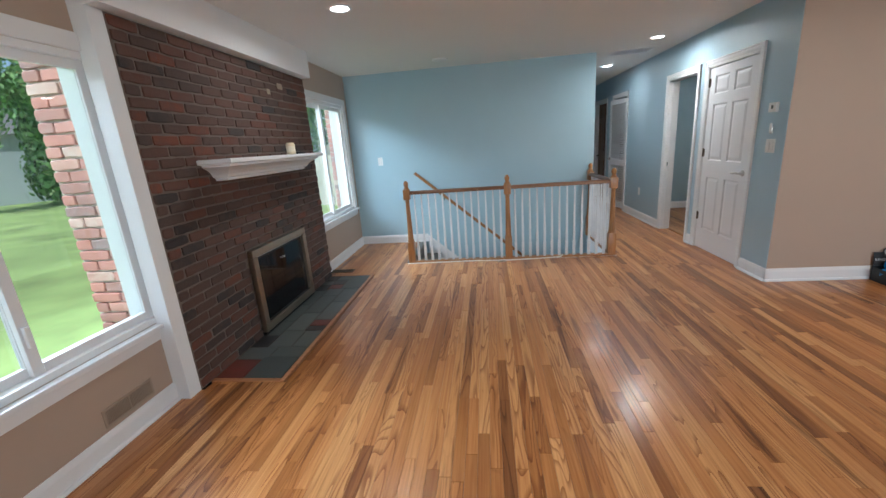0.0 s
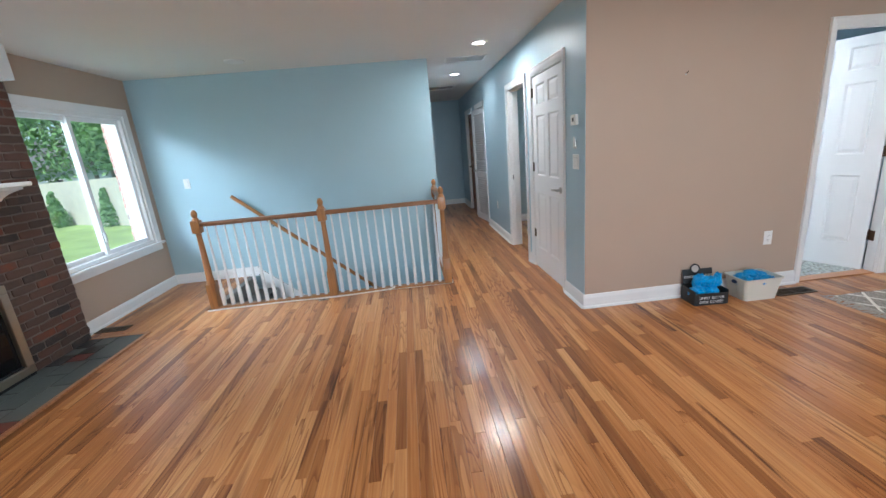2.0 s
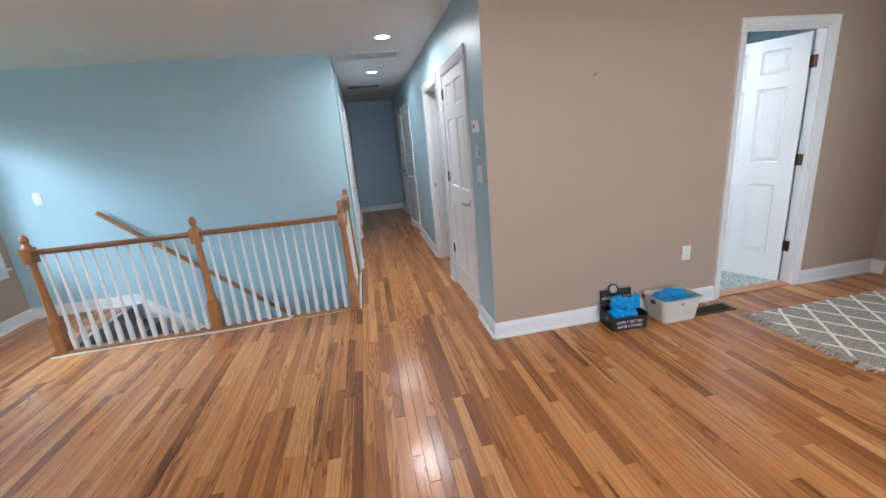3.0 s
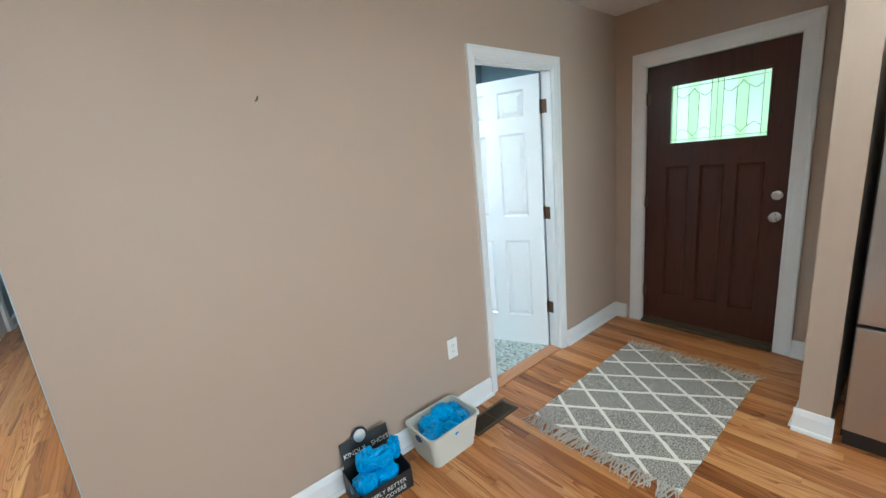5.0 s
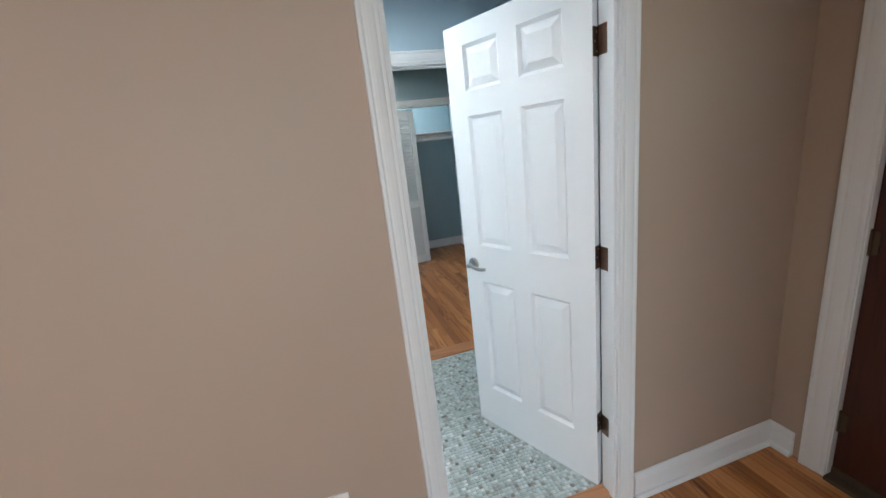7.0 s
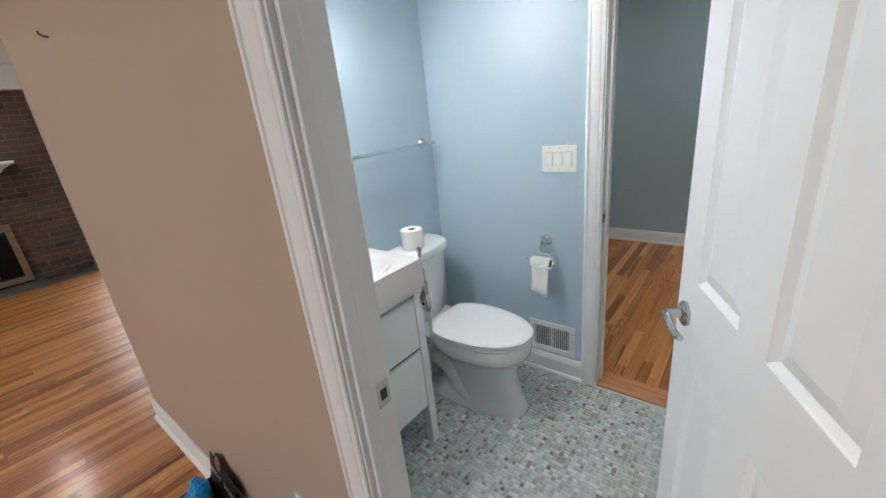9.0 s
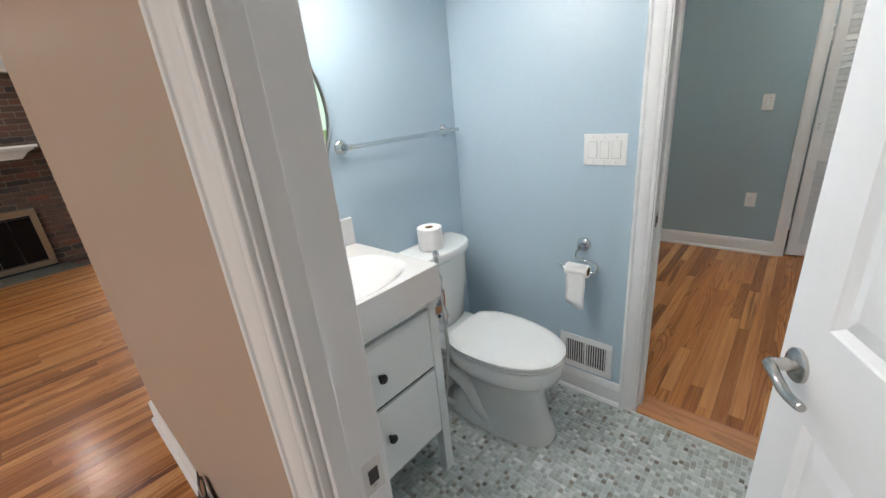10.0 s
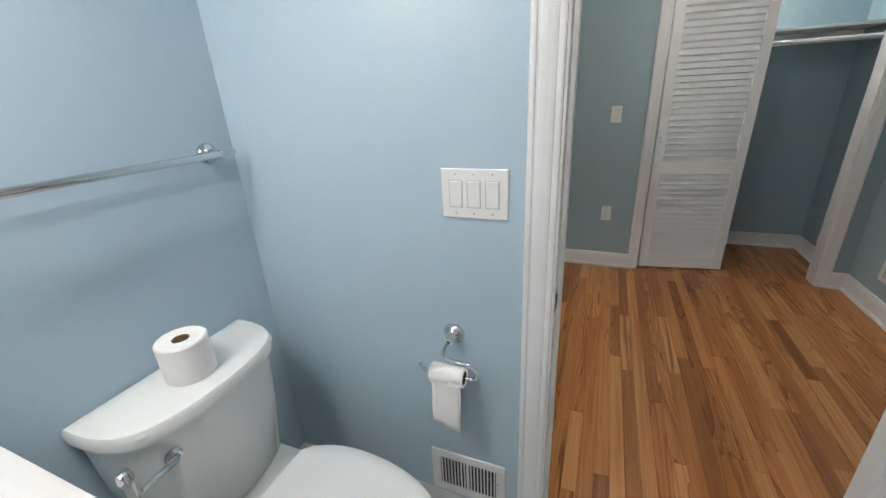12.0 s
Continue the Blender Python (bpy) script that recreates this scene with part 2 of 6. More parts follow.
RAIL_WOOD = varied("handrail_oak", [(0.0, (0.17, 0.068, 0.028)), (0.5, (0.23, 0.10, 0.042)), (1.0, (0.29, 0.135, 0.06))], 0.35, False, (4, 40, 40), 0.08, 60, 0.5, 0.3, axis="x", wave=0.2)
SADDLE = varied("oak_saddle", [(0.0, (0.40, 0.17, 0.07)), (1.0, (0.50, 0.23, 0.10))], 0.4, False, (4, 60, 60), 0.08, 60, 0.5, 0.3, axis="x", wave=0.3)
MAHOGANY = varied("dark_mahogany", [(0.0, (0.040, 0.011, 0.007)), (0.5, (0.058, 0.016, 0.010)), (1.0, (0.082, 0.025, 0.014))], 0.32, False, (50, 50, 2.5), 0.06, 60, 0.6, 0.0, axis="z", wave=0.3, spec=0.38, spread=0.25)
BROWN_DOOR = varied("chestnut_stain", [(0.0, (0.16, 0.06, 0.025)), (1.0, (0.22, 0.09, 0.04))], 0.4, False, (50, 50, 2.5), 0.06, 60, 0.6, 0.2, axis="z", wave=0.25)
CHROME = material("chrome", (0.64, 0.65, 0.66), 0.07, 1.0, var=0.02, bump=0.0)
NICKEL = material("satin_nickel", (0.55, 0.54, 0.52), 0.28, 1.0, var=0.05, bump=0.0)
BRASS = material("brushed_brass", (0.38, 0.31, 0.235), 0.38, 1.0, var=0.1, scale=20, bump=0.03)
STEEL = material("stainless_steel", (0.50, 0.50, 0.51), 0.36, 1.0, var=0.06, bump=0.0)
BLACK = material("matt_black", (0.012, 0.012, 0.013), 0.45, var=0.2, bump=0.02)
SOOT = material("sooty_firebox", (0.014, 0.013, 0.012), 0.9, var=0.3, scale=8, bump=0.4)
BRONZE = material("bronze_vent", (0.10, 0.075, 0.05), 0.45, 0.6, var=0.15, bump=0.03)
HINGE_METAL = material("rubbed_bronze_hinge", (0.17, 0.095, 0.06), 0.3, 0.9, var=0.2, scale=30, bump=0.02)
VENT_TAN = material("taupe_vent_enamel", (0.36, 0.285, 0.22), 0.45, var=0.03, bump=0.0)
PAPER = material("tissue_paper", (0.86, 0.85, 0.84), 0.95, var=0.02, bump=0.25, fine=180)
CARD = material("cardboard", (0.25, 0.17, 0.10), 0.9, var=0.1)
BLUE_FILM = material("blue_plastic_film", (0.012, 0.30, 0.68), 0.3, var=0.3, scale=25, bump=0.35, fine=70)
BASKET = material("cream_plastic", (0.66, 0.65, 0.58), 0.45, var=0.04, bump=0.02)
WAX = material("cream_wax_jar", (0.66, 0.55, 0.38), 0.4, var=0.1, scale=30)
CARPET = material("grey_carpet", (0.16, 0.155, 0.145), 0.95, var=0.2, scale=40, bump=0.6, fine=300)
CABLE = material("cream_cable", (0.80, 0.74, 0.66), 0.5, var=0.04, bump=0.0)
GROUT = material("grout", (0.50, 0.54, 0.54), 0.85, var=0.12, scale=20, bump=0.2)
TILES = [(0.0, (0.17, 0.165, 0.15)), (0.04, (0.28, 0.26, 0.22)), (0.12, (0.34, 0.37, 0.36)), (0.5, (0.42, 0.48, 0.475)), (0.9, (0.52, 0.58, 0.575)), (1.0, (0.64, 0.68, 0.67))]
TILE_PIECE = varied("mosaic_tile", TILES, 0.2, False, None, 0.1, 60, 0.3)
TILE_JOINED = varied("mosaic_floor", TILES, 0.2, True, None, 0.1, 60, 0.3)
LAWN = material("lawn", (0.27, 0.38, 0.13), 0.95, var=0.65, scale=0.8, bump=0.8, fine=40)
LEAF = varied("leaves", [(0.0, (0.08, 0.17, 0.06)), (0.5, (0.15, 0.30, 0.10)), (1.0, (0.24, 0.42, 0.15))], 0.6, True, None, 0.1, 30, 0.3)
BARK = material("grey_bark", (0.20, 0.18, 0.155), 0.95, var=0.3, scale=8, bump=0.9, fine=25)
FENCE = material("weathered_fence", (0.74, 0.70, 0.62), 0.9, var=0.12, scale=4, bump=0.3, fine=30)
# near-black: the subfloor, and painted shade in closets and behind vent slats
SHADOW = material("shade_black", (0.02, 0.02, 0.022), 0.9)


def glass(name, tint=(1, 1, 1), rough=0.0):
    m = bpy.data.materials.new(name)
    m.use_nodes = True
    b = m.node_tree.nodes["Principled BSDF"]
    b.inputs["Base Color"].default_value = (*tint, 1)
    b.inputs["Transmission Weight"].default_value, b.inputs["Roughness"].default_value, b.inputs["IOR"].default_value = 1.0, rough, 1.45
    return m


GLASS = glass("window_glass", (0.97, 1.0, 0.99))
GLASS_TEX = glass("textured_glass", (0.97, 1.0, 0.98), 0.3)
GLASS_GREEN = glass("green_glass", (0.84, 0.98, 0.74), 0.3)
FIRE_GLASS = material("smoked_fire_glass", (0.006, 0.006, 0.007), 0.06, bump=0.0, spec=0.2)
MIRROR = material("mirror_silver", (0.74, 0.76, 0.76), 0.0, 1.0, var=0.0, bump=0.0)
MIRROR.node_tree.nodes["Principled BSDF"].inputs["Roughness"].default_value = 0.0
for link in list(MIRROR.node_tree.nodes["Principled BSDF"].inputs["Roughness"].links):
    MIRROR.node_tree.links.remove(link)


def glow(name, color, power):
    m = bpy.data.materials.new(name)
    m.use_nodes = True
    b = m.node_tree.nodes["Principled BSDF"]
    b.inputs["Base Color"].default_value = (0.8, 0.8, 0.8, 1)
    b.inputs["Emission Color"].default_value, b.inputs["Emission Strength"].default_value = (*color, 1), power
    return m


LED = glow("led_diffuser", (1.0, 0.96, 0.9), 14)
GLOBE = glow("frosted_globe", (1.0, 0.95, 0.9), 10)
# emission imitates sunlit haze; the backdrop it covers is no lamp
DISTANCE_GLOW = glow("glowing_distance", (0.84, 1.0, 0.87), 1.3)
SHED = material("blue_grey_siding", (0.42, 0.48, 0.52), 0.7, var=0.1, scale=2, bump=0.1)
ROOF = material("grey_shingle", (0.16, 0.16, 0.165), 0.9, var=0.2, scale=6, bump=0.5)
BLACK_CARD = material("black_card", (0.014, 0.015, 0.017), 0.5, var=0.1, bump=0.03)
BLUE_DARK = material("navy_plastic", (0.02, 0.05, 0.13), 0.4, bump=0.0)
FRINGE = material("rug_fringe", (0.50, 0.46, 0.41), 0.95, var=0.5, scale=160, bump=0.2)


def rug_weave():
    """Mottled grey wool with cream lines that cross in diamonds."""
    m = bpy.data.materials.new("diamond_weave")
    m.use_nodes = True
    n, l = m.node_tree.nodes, m.node_tree.links
    b = n["Principled BSDF"]
    b.inputs["Roughness"].default_value = 0.95
    tc = n.new("ShaderNodeTexCoord")
    wob = n.new("ShaderNodeTexNoise")
    wob.inputs["Scale"].default_value = 14
    l.new(tc.outputs["Object"], wob.inputs["Vector"])
    add = n.new("ShaderNodeVectorMath")
    add.operation = "MULTIPLY_ADD"
    add.inputs[1].default_value = (0.012, 0.012, 0)
    l.new(wob.outputs["Color"], add.inputs[0])
    l.new(tc.outputs["Object"], add.inputs[2])
    sep = n.new("ShaderNodeSeparateXYZ")
    l.new(add.outputs[0], sep.inputs[0])

    def math_node(op, a, b2):
        q = n.new("ShaderNodeMath")
        q.operation = op
        for i, v in enumerate((a, b2)):
            if v is None:
                continue
            if isinstance(v, (int, float)):
                q.inputs[i].default_value = v
            else:
                l.new(v, q.inputs[i])
        return q.outputs[0]

    u = math_node("MULTIPLY", sep.outputs[0], 1 / 0.225)
    v = math_node("MULTIPLY", sep.outputs[1], 1 / 0.31)
    lines = []
    for op in ("ADD", "SUBTRACT"):
        s = math_node(op, u, v)
        f = math_node("FRACT", math_node("ADD", s, 50.23), None)
        d = math_node("ABSOLUTE", math_node("SUBTRACT", f, 0.5), None)
        lines.append(math_node("LESS_THAN", d, 0.056))
    line = math_node("MAXIMUM", lines[0], lines[1])
    no = n.new("ShaderNodeTexNoise")
    no.inputs["Scale"].default_value, no.inputs["Detail"].default_value = 130, 4
    l.new(tc.outputs["Object"], no.inputs["Vector"])
    cr = ramp(n, [(0.36, (0.15, 0.135, 0.12)), (0.5, (0.33, 0.30, 0.265)), (0.64, (0.56, 0.52, 0.47))])
    l.new(no.outputs["Fac"], cr.inputs["Fac"])
    mx = n.new("ShaderNodeMix")
    mx.data_type = "RGBA"
    l.new(line, mx.inputs["Factor"])
    l.new(cr.outputs["Color"], mx.inputs["A"])
    mx.inputs["B"].default_value = (0.84, 0.81, 0.75, 1)
    l.new(mx.outputs["Result"], b.inputs["Base Color"])
    bp = n.new("ShaderNodeBump")
    bp.inputs["Strength"].default_value, bp.inputs["Distance"].default_value = 0.8, 0.006
    l.new(no.outputs["Fac"], bp.inputs["Height"])
    l.new(bp.outputs["Normal"], b.inputs["Normal"])
    return m


RUG = rug_weave()


# ---- mesh helpers ----
def mesh_of(name, bm, mat, smooth=False):
    me = bpy.data.meshes.new(name)
    bmesh.ops.recalc_face_normals(bm, faces=bm.faces)
    bm.to_mesh(me)
    bm.free()
    me.materials.append(mat)
    if smooth:
        for p in me.polygons:
            p.use_smooth = True
    return me


def part(name, bm, mat, parent=None, label="", smooth=False):
    ob = new(name, mesh_of(name, bm, mat, smooth))
    if smooth:
        md = ob.modifiers.new("edges", "EDGE_SPLIT")
        md.split_angle = radians(38)
    if parent:
        ob.parent = parent
    if label:
        tagged(ob, label)
    return ob


def thing(name, at, label, category, kind="", group="", rz=0):
    ob = new(name)
    ob.empty_display_size = 0.05
    ob.matrix_world = pose(*at, 0, 0, rz)
    return tagged(ob, label, category, group, kind)


def add_box(bm, lo, hi, bevel=0.0, m=None):
    vs = [bm.verts.new((x, y, z)) for x in (lo[0], hi[0]) for y in (lo[1], hi[1]) for z in (lo[2], hi[2])]
    fs = [bm.faces.new([vs[i] for i in q]) for q in ((0, 1, 3, 2), (4, 6, 7, 5), (0, 4, 5, 1), (2, 3, 7, 6), (0, 2, 6, 4), (1, 5, 7, 3))]
    if bevel:
        es = {e for f in fs for e in f.edges}
        r = bmesh.ops.bevel(bm, geom=list(es), offset=bevel, segments=2, affect="EDGES", profile=0.6)
        vs = list({v for f in r["faces"] for v in f.verts} | {v for v in vs if v.is_valid})
    if m:
        bmesh.ops.transform(bm, matrix=m, verts=[v for v in vs if v.is_valid])
    return bm


def box(lo, hi, bevel=0.0, m=None):
    return add_box(bmesh.new(), lo, hi, bevel, m)


def boxes(rows, bevel=0.0):
    bm = bmesh.new()
    for lo, hi in rows:
        add_box(bm, lo, hi, bevel)
    return bm


def add_lathe(bm, profile, seg=20, m=None, closed=True):
    """Turn (radius, height) pairs about z; not closed: a ring, open in the middle."""
    rings = []
    for r, z in profile:
        rings.append([bm.verts.new((r * math.cos(2 * math.pi * k / seg), r * math.sin(2 * math.pi * k / seg), z)) for k in range(seg)])
    for a, b in zip(rings, rings[1:]):
        for k in range(seg):
            bm.faces.new((a[k], a[(k + 1) % seg], b[(k + 1) % seg], b[k]))
    if closed:
        bm.faces.new(rings[0][::-1])
        bm.faces.new(rings[-1])
    else:
        for k in range(seg):
            bm.faces.new((rings[-1][k], rings[-1][(k + 1) % seg], rings[0][(k + 1) % seg], rings[0][k]))
    if m:
        bmesh.ops.transform(bm, matrix=m, verts=[v for r in rings for v in r])
    return bm


def lathe(profile, seg=20, m=None, closed=True):
    return add_lathe(bmesh.new(), profile, seg, m, closed)


def add_tube(bm, path, radius, seg=10):
    """A round tube along points; radius may be one number or one for each point."""
    pts = [Vector(p) for p in path]
    radii = radius if isinstance(radius, (list, tuple)) else [radius] * len(pts)
    rings, side = [], None
    for i, p in enumerate(pts):
        d = (pts[min(i + 1, len(pts) - 1)] - pts[max(i - 1, 0)]).normalized()
        if side is None:
            side = d.orthogonal().normalized()
        side = (side - d * side.dot(d)).normalized()
        up = d.cross(side)
        rings.append([bm.verts.new(p + radii[i] * (math.cos(2 * math.pi * k / seg) * side + math.sin(2 * math.pi * k / seg) * up)) for k in range(seg)])
    for a, b in zip(rings, rings[1:]):
        for k in range(seg):
            bm.faces.new((a[k], a[(k + 1) % seg], b[(k + 1) % seg], b[k]))
    bm.faces.new(rings[0][::-1])
    bm.faces.new(rings[-1])
    return bm


def tube(path, radius, seg=10):
    return add_tube(bmesh.new(), path, radius, seg)


def smooth_path(pts, n=8):
    """Points of a curve through the given ones."""
    P = [Vector(p) for p in pts]
    P = [P[0] * 2 - P[1]] + P + [P[-1] * 2 - P[-2]]
    out = []
    for i in range(1, len(P) - 2):
        for k in range(n):
            t = k / n
            a, b, c, d = P[i - 1], P[i], P[i + 1], P[i + 2]
            out.append(0.5 * ((2 * b) + (c - a) * t + (2 * a - 5 * b + 4 * c - d) * t * t + (3 * b - a - 3 * c + d) * t * t * t))
    return out + [P[-2]]


def extrude_profile(outline, along, length, m=None):
    """A closed outline in two axes pulled along a third: along is 'x' or 'y'; outline gives (depth, height)."""
    bm = bmesh.new()
    rows = []
    for s in (0, length):
        rows.append([bm.verts.new((s, d, h) if along == "x" else (d, s, h)) for d, h in outline])
    k = len(outline)
    for i in range(k):
        bm.faces.new((rows[0][i], rows[0][(i + 1) % k], rows[1][(i + 1) % k], rows[1][i]))
    bm.faces.new(rows[0][::-1])
    bm.faces.new(rows[1])
    if m:
        bmesh.ops.transform(bm, matrix=m, verts=bm.verts)
    return bm


def wall(name, axis, lo, hi, mat, label, z0=0.0, z1=CEIL, holes=()):
    """A wall box lo..hi in plan; holes are (start, end, bottom, top) along the axis, cut right through."""
    a = 0 if axis == "x" else 1
    bm = bmesh.new()

    def piece(s, e, b, t):
        if e - s > 1e-4 and t - b > 1e-4:
            p, q = [lo[0], lo[1], b], [hi[0], hi[1], t]
            p[a], q[a] = s, e
            add_box(bm, p, q)

    s = lo[a]
    for h0, h1, b, t in sorted(holes):
        piece(s, h0, z0, z1)
        piece(h0, h1, z0, b)
        piece(h0, h1, t, z1)
        s = h1
    piece(s, hi[a], z0, z1)
    return tagged(part(name, bm, mat), label, "wall", kind="structure")


# ---- large structure ----
XW = -1.98
Y_BLUE = 5.75
DH = 2.04
WIN_1 = (0.74, 1.925, 0.52, 1.99)
WIN_2 = (4.17, 5.56, 0.60, 2.04)
WIN_BED = (5.75, 6.85, 0.85, 2.0)
# unseen opening, added only to let fill light in from behind
SOUTH_OPENING = (1.2, 4.6, 0.25, 2.15)

wall("wall_west", "y", (XW - 0.17, -3.5), (XW, 5.75), TAUPE, "taupe painted living room wall with two windows", holes=[WIN_1, WIN_2])
wall("wall_stair", "x", (XW - 0.17, Y_BLUE), (1.5, Y_BLUE + 0.12), BLUE, "sea blue painted wall behind the staircase", z0=-2.6)
west_doors = [(6.35, 7.60, 0, DH), (8.0, 8.80, 0, DH)]
wall("wall_hall_west", "y", (1.38, Y_BLUE + 0.12), (1.5, 10.43), BLUE_HALL, "slate blue painted hallway wall", holes=west_doors)
wall("wall_hall_end", "x", (1.38, 10.43), (2.62, 10.55), BLUE_HALL, "slate blue wall at the hallway's end")
hall_doors = [(4.058, 4.912, 0, DH), (5.138, 5.892, 0, DH), (7.508, 8.252, 0, DH), (8.708, 9.452, 0, DH)]
bm_holes = wall("wall_hall_east", "y", (2.5, 3.74), (2.62, 10.43), BLUE_HALL, "blue painted hallway wall with white doors", holes=hall_doors)
wall("wall_corner", "y", (2.5, 3.623), (2.503, 3.74), BLUE_HALL, "blue painted return of the hallway corner")
BATH_DOOR = (4.428, 5.185, 0, DH)
wall("wall_north", "x", (2.503, 3.62), (6.03, 3.68), TAUPE, "taupe painted wall with the bathroom doorway", holes=[BATH_DOOR])
wall("wall_bath_south", "x", (3.42, 3.68), (6.03, 3.71), BLUE_BATH, "pale blue bathroom wall beside the doorway", holes=[BATH_DOOR])
wall("wall_east", "y", (6.03, -3.5), (6.18, 3.68), TAUPE, "taupe painted entry wall with the front door", holes=[(2.492, 3.405, 0, 2.05)])
wall("wall_pier", "x", (5.19, 2.135), (6.03, 2.255), TAUPE, "short taupe wall stub beside the fridge")
wall("wall_south", "x", (XW - 0.17, -3.62), (6.18, -3.5), TAUPE, "taupe painted wall behind the room", holes=[SOUTH_OPENING])
wall("wall_bath_west", "y", (3.42, 3.71), (3.48, 5.08), BLUE_BATH, "pale blue bathroom wall with mirror and towel bar")
wall("wall_bath_east", "y", (6.03, 3.68), (6.17, 5.14), BLUE_BATH, "pale blue bathroom wall at the far side")
BED_DOOR = (4.423, 5.19, 0, DH)
wall("wall_bath_north", "x", (3.42, 5.08), (6.03, 5.14), BLUE_BATH, "pale blue bathroom wall with switches and bedroom doorway", holes=[BED_DOOR])
wall("wall_bed_south", "x", (2.62, 5.14), (6.17, 5.20), BLUE_BED, "grey blue bedroom wall", holes=[BED_DOOR])
wall("wall_bed_east", "y", (6.17, 5.14), (6.32, 8.42), BLUE_BED, "grey blue bedroom wall with a window", holes=[WIN_BED])
wall("wall_bed_north", "x", (2.62, 7.5), (6.17, 7.62), BLUE_BED, "grey blue bedroom wall with a closet opening", holes=[(4.85, 6.0, 0, DH)])
wall("wall_closet_back", "x", (4.6, 8.3), (6.17, 8.42), BLUE_BED, "grey blue back wall of the bedroom closet")
wall("wall_closet_side", "y", (4.6, 7.62), (4.72, 8.3), BLUE_BED, "grey blue side wall of the bedroom closet")
wall("wall_store_back", "y", (3.30, 3.74), (3.42, 5.14), BLUE_HALL, "back wall of the hallway closet")
wall("wall_store_side", "x", (2.62, 5.02), (3.30, 5.14), BLUE_HALL, "side wall of the hallway closet")

# stairwell below the floor
wall("wall_stairwell_south", "x", (-1.1, 4.56), (2.6, 4.60), BLUE, "blue painted lower wall of the stairwell", z0=-2.6, z1=-0.26)
wall("wall_stairwell_end", "y", (2.6, 4.56), (2.72, 5.87), BLUE, "blue painted lower end wall of the stairwell", z0=-2.6, z1=-0.26)
wall("wall_stairwell_head", "y", (-1.1, 4.60), (-1.06, 5.75), BLUE, "wall under the head of the stairs", z0=-2.6, z1=-0.26)
tagged(part("floor_lower", box((-1.1, 4.56, -2.7), (2.72, 5.87, -2.6)), CARPET), "grey carpeted floor at the foot of the stairs", "floor", kind="structure")

tagged(part("ceiling", box((XW - 0.17, -3.62, CEIL), (6.32, 10.55, CEIL + 0.15)), CEILING), "flat white painted ceiling", "ceiling", kind="structure")
sub = [((XW - 0.17, -3.62, -0.25), (6.18, 4.60, -0.02)), ((XW - 0.17, 4.60, -0.25), (-1.07, 5.75, -0.02)), ((1.5, 4.60, -0.25), (6.32, 10.55, -0.02))]
tagged(part("subfloor", boxes(sub), SHADOW), "dark underlayer below the oak strips", "floor", kind="structure")
# chimney breast: white surround above and beside the brick
tagged(part("chimney_soffit", box((XW, 1.86, 2.195), (-1.80, 4.20, CEIL), 0.004), WHITE), "white boxed soffit above the brick fireplace", "soffit", kind="structure")
tagged(part("chimney_trim", box((XW, 1.86, 0.0), (-1.885, 1.955, 2.195), 0.004), WHITE), "white board beside the brick fireplace", "trim", kind="structure")


# ---- skirting and casings ----
def skirting(p, q, side, h=0.118):
    """A skirting board from p to q; side is the way into the room."""
    p, q = Vector((*p, 0)), Vector((*q, 0))
    d = (q - p)
    n = Vector((*side, 0))
    out = [(0, 0), (0.030, 0), (0.030, 0.008), (0.024, 0.018), (0.015, 0.020), (0.015, h - 0.03), (0.011, h - 0.014), (0.008, h - 0.004), (0.004, h), (0, h)]
    bm = bmesh.new()
    rows = [[bm.verts.new(base + n * a + Vector((0, 0, b))) for a, b in out] for base in (p, q)]
    k = len(out)
    for i in range(k):
        bm.faces.new((rows[0][i], rows[0][(i + 1) % k], rows[1][(i + 1) % k], rows[1][i]))
    bm.faces.new(rows[0][::-1])
    bm.faces.new(rows[1])
    return tagged(part("baseboard", bm, WHITE), "white moulded wooden baseboard along the wall", "baseboard", kind="structure")


